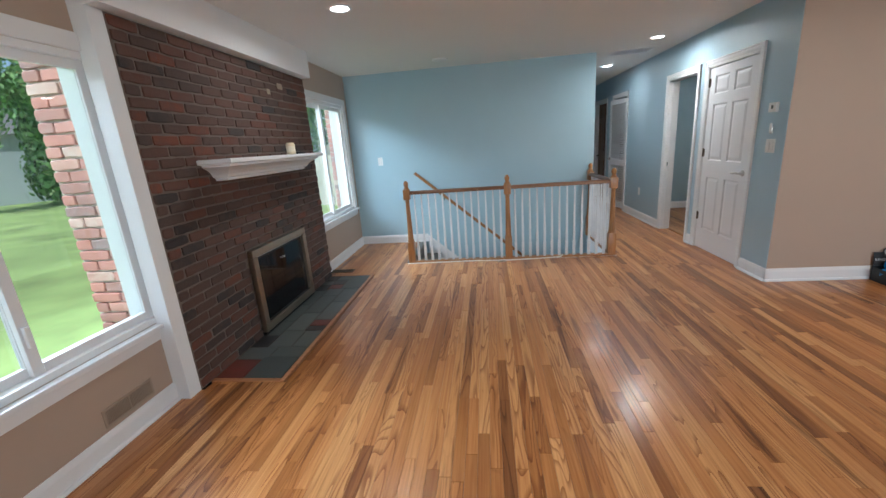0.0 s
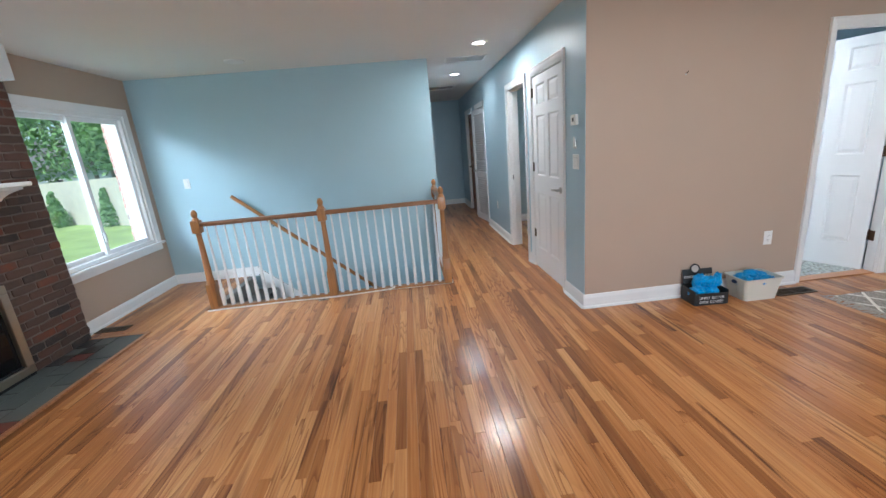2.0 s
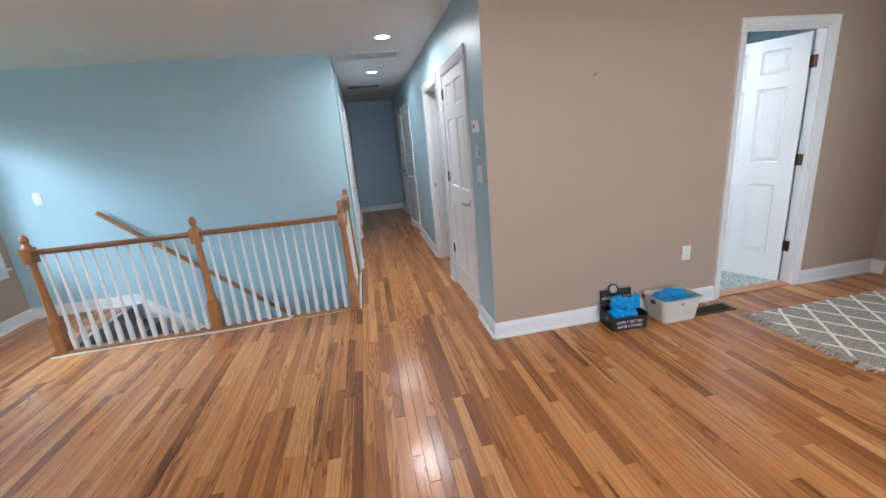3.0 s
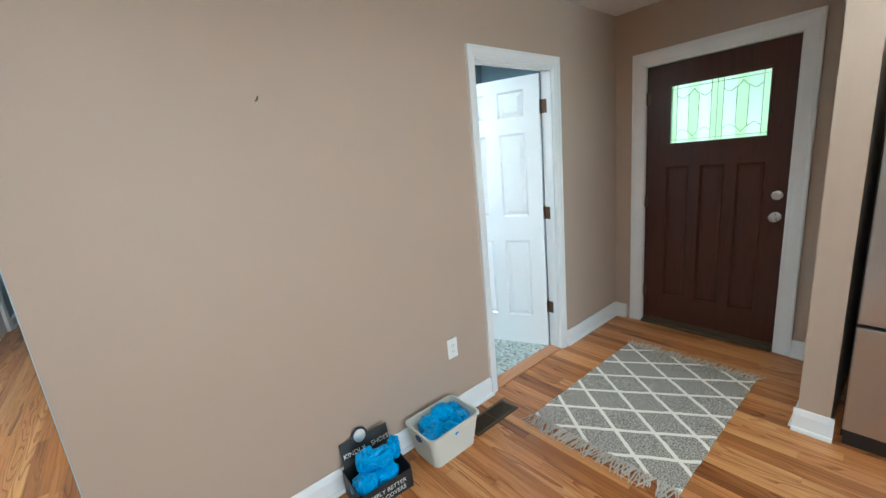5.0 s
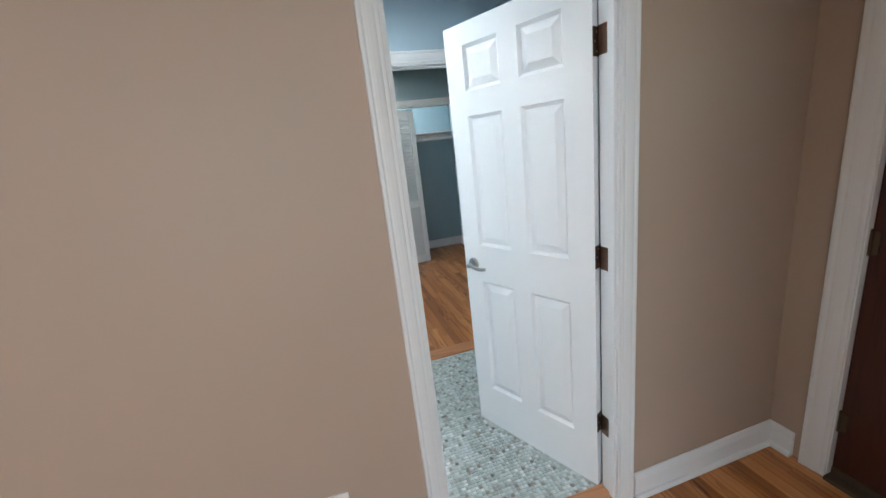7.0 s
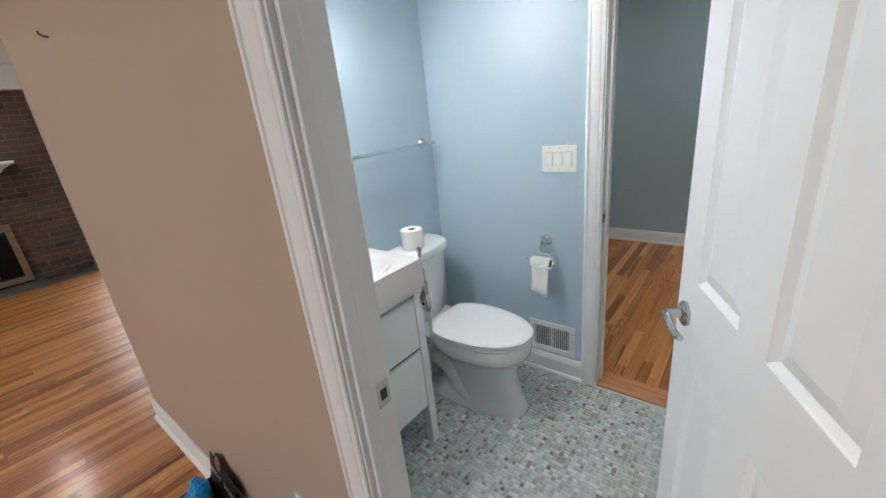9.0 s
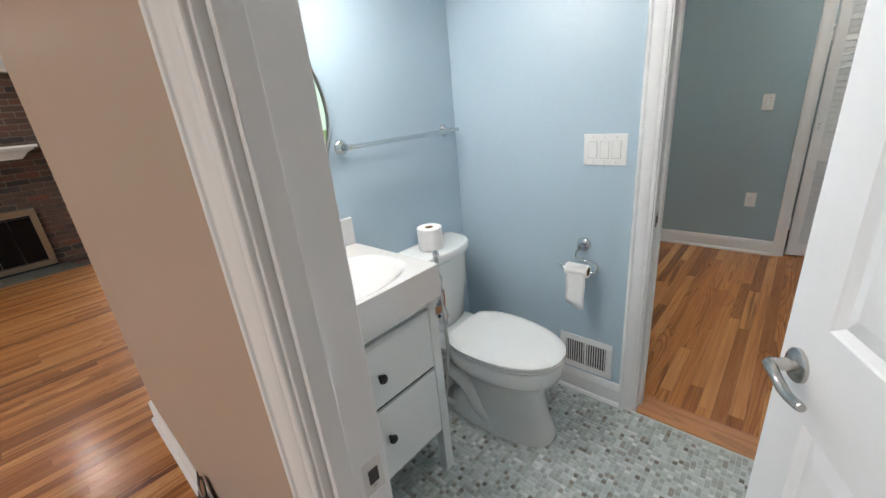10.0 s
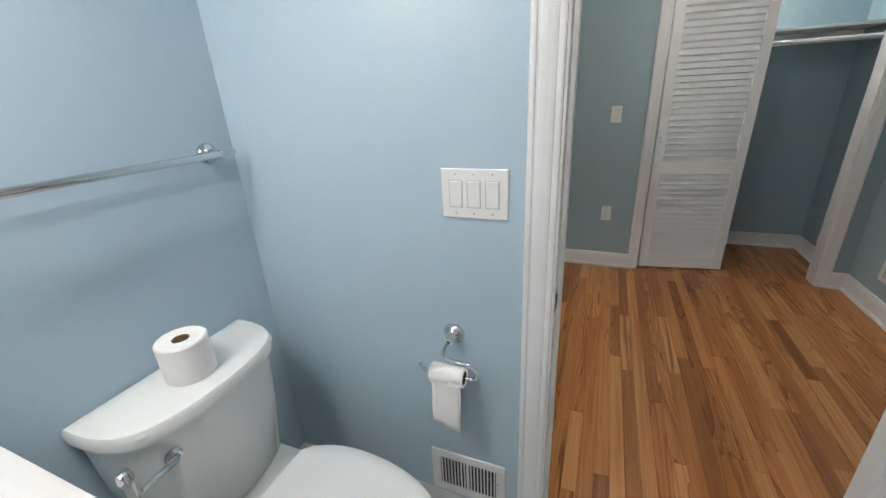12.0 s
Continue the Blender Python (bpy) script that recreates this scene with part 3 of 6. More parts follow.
for p, q, s in [
    ((XW, -3.5), (XW, 1.86), (1, 0)), ((XW, 4.22), (XW, 5.75), (1, 0)), ((XW, Y_BLUE), (-0.93, Y_BLUE), (0, -1)),
    ((2.5, 3.605), (2.5, 4.0), (-1, 0)), ((2.5, 4.975), (2.5, 5.085), (-1, 0)), ((2.5, 5.955), (2.5, 7.445), (-1, 0)), ((2.5, 8.315), (2.5, 8.645), (-1, 0)), ((2.5, 9.515), (2.5, 10.43), (-1, 0)),
    ((1.5, 10.43), (2.5, 10.43), (0, -1)), ((1.5, 5.87), (1.5, 6.29), (1, 0)), ((1.5, 7.66), (1.5, 7.94), (1, 0)), ((1.5, 8.86), (1.5, 10.43), (1, 0)),
    ((2.485, 3.62), (4.385, 3.62), (0, -1)), ((5.245, 3.62), (6.03, 3.62), (0, -1)), ((6.03, 3.515), (6.03, 3.62), (-1, 0)), ((6.03, 2.255), (6.03, 2.412), (-1, 0)),
    ((5.19, 2.12), (5.19, 2.27), (-1, 0)), ((5.19, 2.255), (6.03, 2.255), (0, 1)), ((6.03, -3.5), (6.03, 1.1), (-1, 0)), ((XW, -3.5), (6.03, -3.5), (0, 1)),
    ((3.48, 5.08), (4.37, 5.08), (0, -1)), ((3.48, 4.37), (3.48, 5.08), (1, 0)),
    ((2.62, 7.5), (4.775, 7.5), (0, -1)), ((6.075, 7.5), (6.17, 7.5), (0, -1)), ((6.17, 5.2), (6.17, 7.5), (-1, 0)), ((2.62, 5.955), (2.62, 7.5), (1, 0)), ((2.62, 5.2), (4.37, 5.2), (0, 1)),
    ((4.72, 8.3), (6.17, 8.3), (0, -1)), ((6.17, 7.62), (6.17, 8.3), (-1, 0)),
]:
    skirting(p, q, s)


def casing(owner, axis, face, side, a, b, top, width=0.07, thick=0.02):
    """Door casing boards on one face of a wall, as parts of the door: two uprights and a head, with a rounded outer bead."""
    rise = ((1, 0), (1, 0.86), (0.96, 0.98), (0.88, 1), (0.82, 0.95), (0.78, 0.82), (0.73, 0.77), (0.66, 0.80), (0.52, 0.77), (0.34, 0.66), (0.25, 0.56), (0.21, 0.48), (0.16, 0.50), (0.08, 0.50), (0.02, 0.44), (0, 0.34))
    prof = [(0, 0)] + [(width * u, thick * v) for u, v in rise]

    def put(u, v, z):
        return (u, face + side * v, z) if axis == "x" else (face + side * v, u, z)

    for which in ("a", "b", "head"):
        bm = bmesh.new()
        rows = []
        for s in (0, 1):
            row = []
            for w, t in prof:
                if which == "a":
                    row.append(bm.verts.new(put(a - w, t, 0 if s == 0 else top + w)))
                elif which == "b":
                    row.append(bm.verts.new(put(b + w, t, 0 if s == 0 else top + w)))
                else:
                    row.append(bm.verts.new(put(a - w if s == 0 else b + w, t, top + w)))
            rows.append(row)
        k = len(prof)
        for i in range(k):
            bm.faces.new((rows[0][i], rows[0][(i + 1) % k], rows[1][(i + 1) % k], rows[1][i]))
        bm.faces.new(rows[0][::-1])
        bm.faces.new(rows[1])
        part("casing", bm, WHITE, owner)


def jambs(owner, axis, lo, hi, a, b, top, t=0.018, stop=None):
    """The lining of a doorway through a wall from lo to hi, with a door stop."""
    def bx(u0, u1, v0, v1, z0, z1):
        return box((u0, v0, z0), (u1, v1, z1), 0.002) if axis == "x" else box((v0, u0, z0), (v1, u1, z1), 0.002)
    part("jamb", bx(a - 0.003, a + t, lo - 0.003, hi + 0.003, 0, top), WHITE, owner)
    part("jamb", bx(b - t, b + 0.003, lo - 0.003, hi + 0.003, 0, top), WHITE, owner)
    part("jamb", bx(a + t, b - t, lo - 0.003, hi + 0.003, top - t, top + 0.003), WHITE, owner)
    if stop:
        s0, s1 = stop
        part("door_stop", bx(a + t, a + t + 0.011, s0, s1, 0, top - t), WHITE, owner)
        part("door_stop", bx(b - t - 0.011, b - t, s0, s1, 0, top - t), WHITE, owner)
        part("door_stop", bx(a + t, b - t, s0, s1, top - t - 0.011, top - t), WHITE, owner)


def add_panel(bm, x0, x1, z0, z1, y, sgn, bev=0.030, deep=0.012, lift=0.009):
    """A sunk field with a raised middle on the face at y; sgn is outwards."""
    rings = []
    for inset, d in ((0, 0), (0.003, -deep * 0.3), (0.010, -deep * 0.8), (0.013, -deep), (0.014, -deep), (0.014 + bev, -deep + lift), (0.016 + bev, -deep + lift)):
        rings.append([bm.verts.new((u, y + sgn * d, v)) for u, v in ((x0 + inset, z0 + inset), (x1 - inset, z0 + inset), (x1 - inset, z1 - inset), (x0 + inset, z1 - inset))])
    for a, b in zip(rings, rings[1:]):
        for k in range(4):
            bm.faces.new((a[k], a[(k + 1) % 4], b[(k + 1) % 4], b[k]))
    bm.faces.new(rings[-1])


def leaf_grid(w, h, t, fields):
    """A leaf with rectangular fields left open in both faces, to be closed by panels. Local x 0..w, y -t/2..t/2, z 0..h."""
    xs = sorted({0, w, *[f[0] for f in fields], *[f[1] for f in fields]})
    zs = sorted({0, h, *[f[2] for f in fields], *[f[3] for f in fields]})
    bm = bmesh.new()
    for s in (-1, 1):
        grid = {(i, j): bm.verts.new((x, s * t / 2, z)) for i, x in enumerate(xs) for j, z in enumerate(zs)}
        for i in range(len(xs) - 1):
            for j in range(len(zs) - 1):
                cx, cz = (xs[i] + xs[i + 1]) / 2, (zs[j] + zs[j + 1]) / 2
                if not any(f[0] < cx < f[1] and f[2] < cz < f[3] for f in fields):
                    bm.faces.new((grid[i, j], grid[i + 1, j], grid[i + 1, j + 1], grid[i, j + 1]))
    for (a, b) in (((0, 0), (w, 0)), ((0, h), (w, h)), ((0, 0), (0, h)), ((w, 0), (w, h))):
        bm.faces.new([bm.verts.new(v) for v in ((a[0], -t / 2, a[1]), (b[0], -t / 2, b[1]), (b[0], t / 2, b[1]), (a[0], t / 2, a[1]))])
    bmesh.ops.remove_doubles(bm, verts=bm.verts, dist=1e-5)
    return bm


def six_fields(w, h):
    st, mid = 0.108, 0.095
    c = w / 2
    cols = [(st, c - mid / 2), (c + mid / 2, w - st)]
    rows = [(0.235, 0.845), (1.03, 1.63), (1.735, h - 0.085)]
    return [(a, b, z0, z1) for a, b in cols for z0, z1 in rows]


def lever(owner, x, z, y, sgn, way, mat=NICKEL):
    """A lever handle on the leaf's face at y; way is the side to which the lever points."""
    h = new("handle")
    h.parent = owner
    h.matrix_local = Matrix.Translation((x, y, z))
    m = pose(0, 0, 0, -90 * sgn, 0, 0)
    part("rose", lathe([(0.031, 0), (0.031, 0.006), (0.027, 0.010), (0.012, 0.012), (0.011, 0.045)], 24, m), mat, h, smooth=True)
    part("lever", tube(smooth_path([(0, sgn * 0.045, 0), (way * 0.03, sgn * 0.05, 0.004), (way * 0.075, sgn * 0.05, -0.004), (way * 0.115, sgn * 0.046, 0.0)], 6), [0.010] * 6 + [0.009] * 6 + [0.0085] * 6 + [0.007], 10), mat, h, smooth=True)
    return h


def hinge(owner, x, z, y, sgn, mat=BRONZE):
    bm = bmesh.new()
    for wv in (-1, 1):
        # leaf plate with rounded outer corners
        line = [(0.0, -0.044)] + [(0.012 + 0.011 * math.sin(q * 0.3927), -0.031 - 0.013 * math.cos(q * 0.3927)) for q in range(5)]
        line += [(lx, -lz) for lx, lz in line[::-1]]
        lo = [bm.verts.new((wv * lx, -0.002, lz)) for lx, lz in line]
        hi = [bm.verts.new((wv * lx, 0.002, lz)) for lx, lz in line]
        bm.faces.new(lo if wv > 0 else lo[::-1])
        bm.faces.new(hi[::-1] if wv > 0 else hi)
        for q in range(len(line)):
            r = (q + 1) % len(line)
            bm.faces.new((lo[r], lo[q], hi[q], hi[r]) if wv > 0 else (lo[q], lo[r], hi[r], hi[q]))
    add_lathe(bm, [(0.0062, -0.046), (0.0062, 0.046), (0.003, 0.051)], 10, pose(0, sgn * 0.005, 0))
    o = part("hinge", bm, mat, owner)
    o.matrix_local = Matrix.Translation((x, y, z))
    return o


def butt_hinge(owner, z):
    """A hinge let into the edge of the leaf: plate, screws and the knuckle at the far corner."""
    o = part("hinge", box((-0.0022, -0.0172, -0.045), (0.001, 0.0165, 0.045), 0.001), HINGE_METAL, owner)
    o.matrix_local = Matrix.Translation((0, 0, z))
    part("knuckle", lathe([(0.0065, -0.045), (0.0065, 0.045), (0.003, 0.050)], 12, pose(-0.003, -0.0225, 0)), HINGE_METAL, o, smooth=True)
    for dy, dz in ((-0.007, -0.03), (0.006, 0.0), (-0.007, 0.03)):
        part("screw", lathe([(0.0042, 0), (0.0036, 0.0010)], 10, pose(-0.0022, dy, dz, 0, -90)), NICKEL, o)
    return o


def six_panel_leaf(owner, w, h, t=0.035, mat=WHITE_DOOR, panel_faces=(-1, 1)):
    fields = six_fields(w, h)
    lf = part("leaf", leaf_grid(w, h, t, fields), mat, owner)
    for f in fields:
        bm = bmesh.new()
        for s in panel_faces:
            add_panel(bm, *f, s * t / 2, s)
        part("panel", bm, mat, lf)
    return lf


def leaf_at(owner, x, y, rz, z=0.008):
    owner.matrix_world = pose(x, y, z, 0, 0, rz)


# ---- doors ----
def doorframe(name, label, axis, lo, hi, hole, faces, width=0.07, stop=None):
    o = thing(name, (0, 0, 0), label, "door frame", "structure")
    a, b, _, top = hole
    jambs(o, axis, lo, hi, a, b, top, stop=stop)
    for face, side in faces:
        casing(o, axis, face, side, a + 0.012, b - 0.012, top - 0.008, width, 0.02 if width > 0.08 or face != 3.71 else 0.012)
    return o


bath_frame = doorframe("door_frame_1", "white painted casing round the bathroom doorway", "x", 3.62, 3.71, BATH_DOOR, [(3.62, -1), (3.71, 1)], 0.06, stop=(3.628, 3.656))
bed_frame = doorframe("door_frame_2", "white painted casing round the bedroom doorway", "x", 5.08, 5.20, BED_DOOR, [(5.08, -1), (5.20, 1)], stop=(5.125, 5.16))
store_frame = doorframe("door_frame_3", "white painted casing round the hallway closet door", "y", 2.5, 2.62, hall_doors[0], [(2.5, -1)], stop=(2.575, 2.61))
open_frame = doorframe("door_frame_4", "white painted casing round an open hallway doorway", "y", 2.5, 2.62, hall_doors[1], [(2.5, -1), (2.62, 1)], stop=(2.54, 2.575))
linen_frame = doorframe("door_frame_5", "white painted casing round the louvered linen closet", "y", 2.5, 2.62, hall_doors[2], [(2.5, -1)])
far_frame = doorframe("door_frame_6", "white painted casing round the far hallway door", "y", 2.5, 2.62, hall_doors[3], [(2.5, -1)])
front_frame = doorframe("door_frame_7", "wide white casing round the front door", "y", 6.03, 6.18, (2.492, 3.405, 0, 2.05), [(6.03, -1)], 0.09)
closet_frame = doorframe("door_frame_8", "white painted casing round the bedroom closet", "x", 7.5, 7.62, (4.833, 6.017, 0, DH), [(7.5, -1)])


def strike(owner, m):
    bm = box((-0.016, 0, -0.029), (0.016, 0.002, 0.029), 0.0008)
    o = part("strike_plate", bm, NICKEL, owner)
    o.matrix_local = m
    p = part("latch_hole", box((-0.008, 0.0018, -0.012), (0.008, 0.0032, 0.012)), BLACK, o)
    for dz in (-0.021, 0.021):
        part("screw", lathe([(0.0035, 0), (0.003, 0.0012)], 10, pose(0, 0.002, dz, -90)), NICKEL, o)
    return o


strike(bath_frame, pose(4.4445, 3.688, 0.95, 0, 0, -90))
strike(bed_frame, pose(4.4415, 5.105, 0.93, 0, 0, -90))
strike(open_frame, pose(2.545, 5.8738, 0.94, 0, 0, 180))

bath_door = thing("door_1", (0, 0, 0), "open white six-panel bathroom door with lever handle", "door", "structure")
leaf_at(bath_door, 5.160, 3.722, 114.5)
six_panel_leaf(bath_door, 0.70, 2.005)
lever(bath_door, 0.64, 0.93, -0.0175, -1, -1)
lever(bath_door, 0.64, 0.93, 0.0175, 1, -1)
for hz in (0.32, 1.05, 1.79):
    butt_hinge(bath_door, hz)
    part("jamb_hinge_leaf", box((5.1645, 3.672, hz - 0.037), (5.1672, 3.7125, hz + 0.053), 0.001), HINGE_METAL, bath_frame)
bed_door = thing("door_2", (0, 0, 0), "open white six-panel bedroom door swung into the bathroom", "door", "structure")
leaf_at(bed_door, 5.168, 5.085, -84)
six_panel_leaf(bed_door, 0.72, 2.005)
lever(bed_door, 0.655, 0.93, -0.0175, -1, -1)
for hz in (0.32, 1.05, 1.79):
    hinge(bed_door, 0.0, hz, -0.019, -1)
store_door = thing("door_3", (0, 0, 0), "closed white six-panel hallway closet door", "door", "structure")
leaf_at(store_door, 2.5255, 4.892, -90)
six_panel_leaf(store_door, 0.814, 2.008, panel_faces=(-1,))
lever(store_door, 0.754, 0.93, -0.0175, -1, -1)
for hz in (0.38, 1.11, 1.86):
    hinge(store_door, 0.0, hz, -0.019, -1)
west_frame = doorframe("door_frame_9", "white painted casing round the hallway bifold closet", "y", 1.38, 1.5, west_doors[0], [(1.5, 1)])
west_frame_2 = doorframe("door_frame_10", "white painted casing round a hallway bedroom door", "y", 1.38, 1.5, west_doors[1], [(1.5, 1)])
west_door = thing("door_9", (0, 0, 0), "closed white six-panel hallway door", "door", "structure")
leaf_at(west_door, 1.46, 8.02, 90)
six_panel_leaf(west_door, 0.76, 2.008, panel_faces=(-1,))
lever(west_door, 0.06, 0.93, -0.0175, -1, 1)
far_door = thing("door_4", (0, 0, 0), "closed chestnut stained six-panel hallway door", "door", "structure")
leaf_at(far_door, 2.56, 9.432, -90)
six_panel_leaf(far_door, 0.704, 2.008, mat=BROWN_DOOR, panel_faces=(-1,))
lever(far_door, 0.06, 0.93, -0.0175, -1, 1, BRONZE)


def louver_leaf(owner, w, h, z_split=0.80, slats=(17, 25)):
    """A louvered leaf: stiles, three rails and slanting slats, each slat a part."""
    t, st = 0.028, 0.062
    rows = [((0, -t / 2, 0), (st, t / 2, h)), ((w - st, -t / 2, 0), (w, t / 2, h))]
    for z0, z1 in ((0, 0.10), (z_split, z_split + 0.09), (h - 0.08, h)):
        rows.append(((st, -t / 2 + 0.001, z0), (w - st, t / 2 - 0.001, z1)))
    lf = part("leaf", boxes(rows, 0.002), WHITE_DOOR, owner)
    sl = bpy.data.meshes.new("slat")
    bm = box((st + 0.001, -0.0215, -0.0026), (w - st - 0.001, 0.0215, 0.0026), 0.0, pose(0, 0, 0, 56, 0, 0))
    bm.to_mesh(sl)
    bm.free()
    sl.materials.append(WHITE_DOOR)
    for (z0, z1), k in zip(((0.10, z_split), (z_split + 0.09, h - 0.08)), slats):
        for i in range(k):
            o = new("slat", sl)
            o.parent = lf
            o.matrix_local = Matrix.Translation((0, 0, z0 + (i + 0.5) * (z1 - z0) / k))
    return lf


linen_door = thing("door_5", (0, 0, 0), "slightly open white louvered linen closet door", "door", "structure")
leaf_at(linen_door, 2.52, 7.53, 97, 0.02)
louver_leaf(linen_door, 0.70, 1.98)
lever(linen_door, 0.64, 0.9, 0.014, 1, -1, NICKEL)
# black slab put in for the shade inside the linen closet
part("closet_shade", box((2.62, 7.4, 0.0), (2.68, 8.4, DH)), SHADOW, linen_frame)
for y in (6.372, 6.978):
    pair = thing("door_10" if y < 6.5 else "door_11", (0, 0, 0), "closed white louvered bifold closet door in the hallway", "door", "structure")
    leaf_at(pair, 1.475, y, 90, 0.015)
    louver_leaf(pair, 0.60, 1.99, 0.80, (17, 25))
    if y < 6.5:
        lever(pair, 0.56, 0.9, -0.014, -1, -1, NICKEL)
# black slab put in for the shade behind the bifold louvers
part("closet_shade", box((1.30, 6.3, 0.0), (1.37, 7.65, DH)), SHADOW, west_frame)
bifold = thing("door_6", (0, 0, 0), "half-open white louvered bifold closet door", "door", "structure")
leaf_at(bifold, 4.862, 7.535, 8.5, 0.012)
bf = louver_leaf(bifold, 0.60, 1.98, 0.76, (17, 25))
for dz in (0.0, 0.03):
    part("knob_screw", lathe([(0.006, 0), (0.006, 0.004), (0.003, 0.006)], 10, pose(0.025, -0.014, 1.0 + dz, 90)), NICKEL, bifold)
bifold_2 = thing("door_7", (0, 0, 0), "white louvered bifold leaf folded behind its pair", "door", "structure")
leaf_at(bifold_2, 4.90, 7.60, 8.5, 0.012)
louver_leaf(bifold_2, 0.56, 1.98, 0.76, (17, 25))

# front door
front = thing("door_8", (0, 0, 0), "closed dark mahogany front door with leaded glass light", "door", "structure")
leaf_at(front, 6.075, 3.385, -90, 0.022)
FW, FH = 0.873, 2.005
f_fields = [(0.15, 0.305, 0.23, 1.27), (0.375, 0.525, 0.23, 1.27), (0.595, 0.75, 0.23, 1.27), (0.165, 0.745, 1.435, 1.845)]
fl = part("leaf", leaf_grid(FW, FH, 0.045, f_fields), MAHOGANY, front)
for f in f_fields[:3]:
    bm = bmesh.new()
    add_panel(bm, *f, -0.0225, -1, 0.016, 0.012, 0.005)
    add_panel(bm, *f, 0.0225, 1, 0.016, 0.012, 0.005)
    part("panel", bm, MAHOGANY, fl)
gx0, gx1, gz0, gz1 = f_fields[3]
lite = part("glass_light", box((gx0, -0.006, gz0), (gx1, 0.006, gz1)), GLASS_TEX, front, "textured pale green leaded glass")
lite.visible_shadow = False
part("glazing_bead", boxes([((gx0 - 0.012, -0.028, gz0 - 0.012), (gx1 + 0.012, -0.010, gz0 + 0.004)), ((gx0 - 0.012, -0.028, gz1 - 0.004), (gx1 + 0.012, -0.010, gz1 + 0.012)),
                           ((gx0 - 0.012, -0.028, gz0 + 0.004), (gx0 + 0.004, -0.010, gz1 - 0.004)), ((gx1 - 0.004, -0.028, gz0 + 0.004), (gx1 + 0.012, -0.010, gz1 - 0.004))], 0.003), MAHOGANY, front)
lead = bmesh.new()
gy = -0.0085
gw, gh = gx1 - gx0, gz1 - gz0


def came(u0, v0, u1, v1, r=0.002):
    add_tube(lead, [(gx0 + u0 * gw, gy, gz0 + v0 * gh), (gx0 + u1 * gw, gy, gz0 + v1 * gh)], r, 6)


for u in (0.07, 0.44, 0.50, 0.56, 0.93):
    came(u, 0, u, 1)
for v in (0.06, 0.94):
    came(0.0, v, 1.0, v)
for c in (0.255, 0.745):
    for du in (-0.055, 0.055):
        came(c + du, 0.2, c + du, 0.8)
    for du, v0, v1 in ((-0.055, 0.8, 0.9), (0.055, 0.8, 0.9), (-0.055, 0.2, 0.1), (0.055, 0.2, 0.1)):
        came(c + du, v0, c, v1)
    for s in (-1, 1):
        for v0, v1 in ((0.82, 0.76), (0.18, 0.24)):
            arc = smooth_path([(gx0 + (c + s * 0.055) * gw, gy, gz0 + v0 * gh), (gx0 + (c + s * 0.12) * gw, gy, gz0 + v1 * gh), (gx0 + (c + s * 0.185) * gw, gy, gz0 + v0 * gh)], 6)
            add_tube(lead, arc, 0.002, 6)
part("leading", lead, NICKEL, front)
for u0, u1 in ((0.0, 0.07), (0.20, 0.31), (0.44, 0.56), (0.69, 0.80), (0.93, 1.0)):
    part("green_strip", box((gx0 + u0 * gw, -0.0072, gz0), (gx0 + u1 * gw, -0.0062, gz1)), GLASS_GREEN, front).visible_shadow = False
for u in (0.255, 0.745):
    for v in (0.15, 0.85):
        part("bevel_gem", lathe([(0.013, 0), (0.006, 0.004)], 4, pose(gx0 + u * gw, -0.0095, gz0 + v * gh, 90)), GLASS, front).visible_shadow = False
for kz, prof in ((1.055, [(0.030, 0), (0.030, 0.008), (0.022, 0.012), (0.020, 0.018)]), (0.915, [(0.031, 0), (0.031, 0.006), (0.014, 0.012), (0.012, 0.03), (0.024, 0.042), (0.028, 0.052), (0.024, 0.064), (0.01, 0.068)])):
    part("lock" if kz > 1 else "knob", lathe(prof, 24, pose(0.822, -0.0225, kz, 90)), NICKEL, front, smooth=True)
part("sweep", box((0.0, -0.030, 0.0), (FW, -0.0225, 0.028), 0.003), BRONZE, front)
for hz in (0.25, 1.0, 1.78):
    hinge(front, 0.0, hz, -0.024, -1, BRONZE)
tagged(part("threshold", box((6.0, 2.511, 0.0), (6.2, 3.386, 0.022), 0.006), BRONZE), "dark bronze threshold under the front door", "threshold", kind="structure")
for nm, y0, y1, x0, x1 in (("threshold", 3.615, 3.715, 4.447, 5.165), ("threshold", 5.075, 5.205, 4.443, 5.17)):
    tagged(part(nm, box((x0, y0, 0.0), (x1, y1, 0.012), 0.005), SADDLE), "low stained oak saddle in the doorway", "threshold", kind="structure")


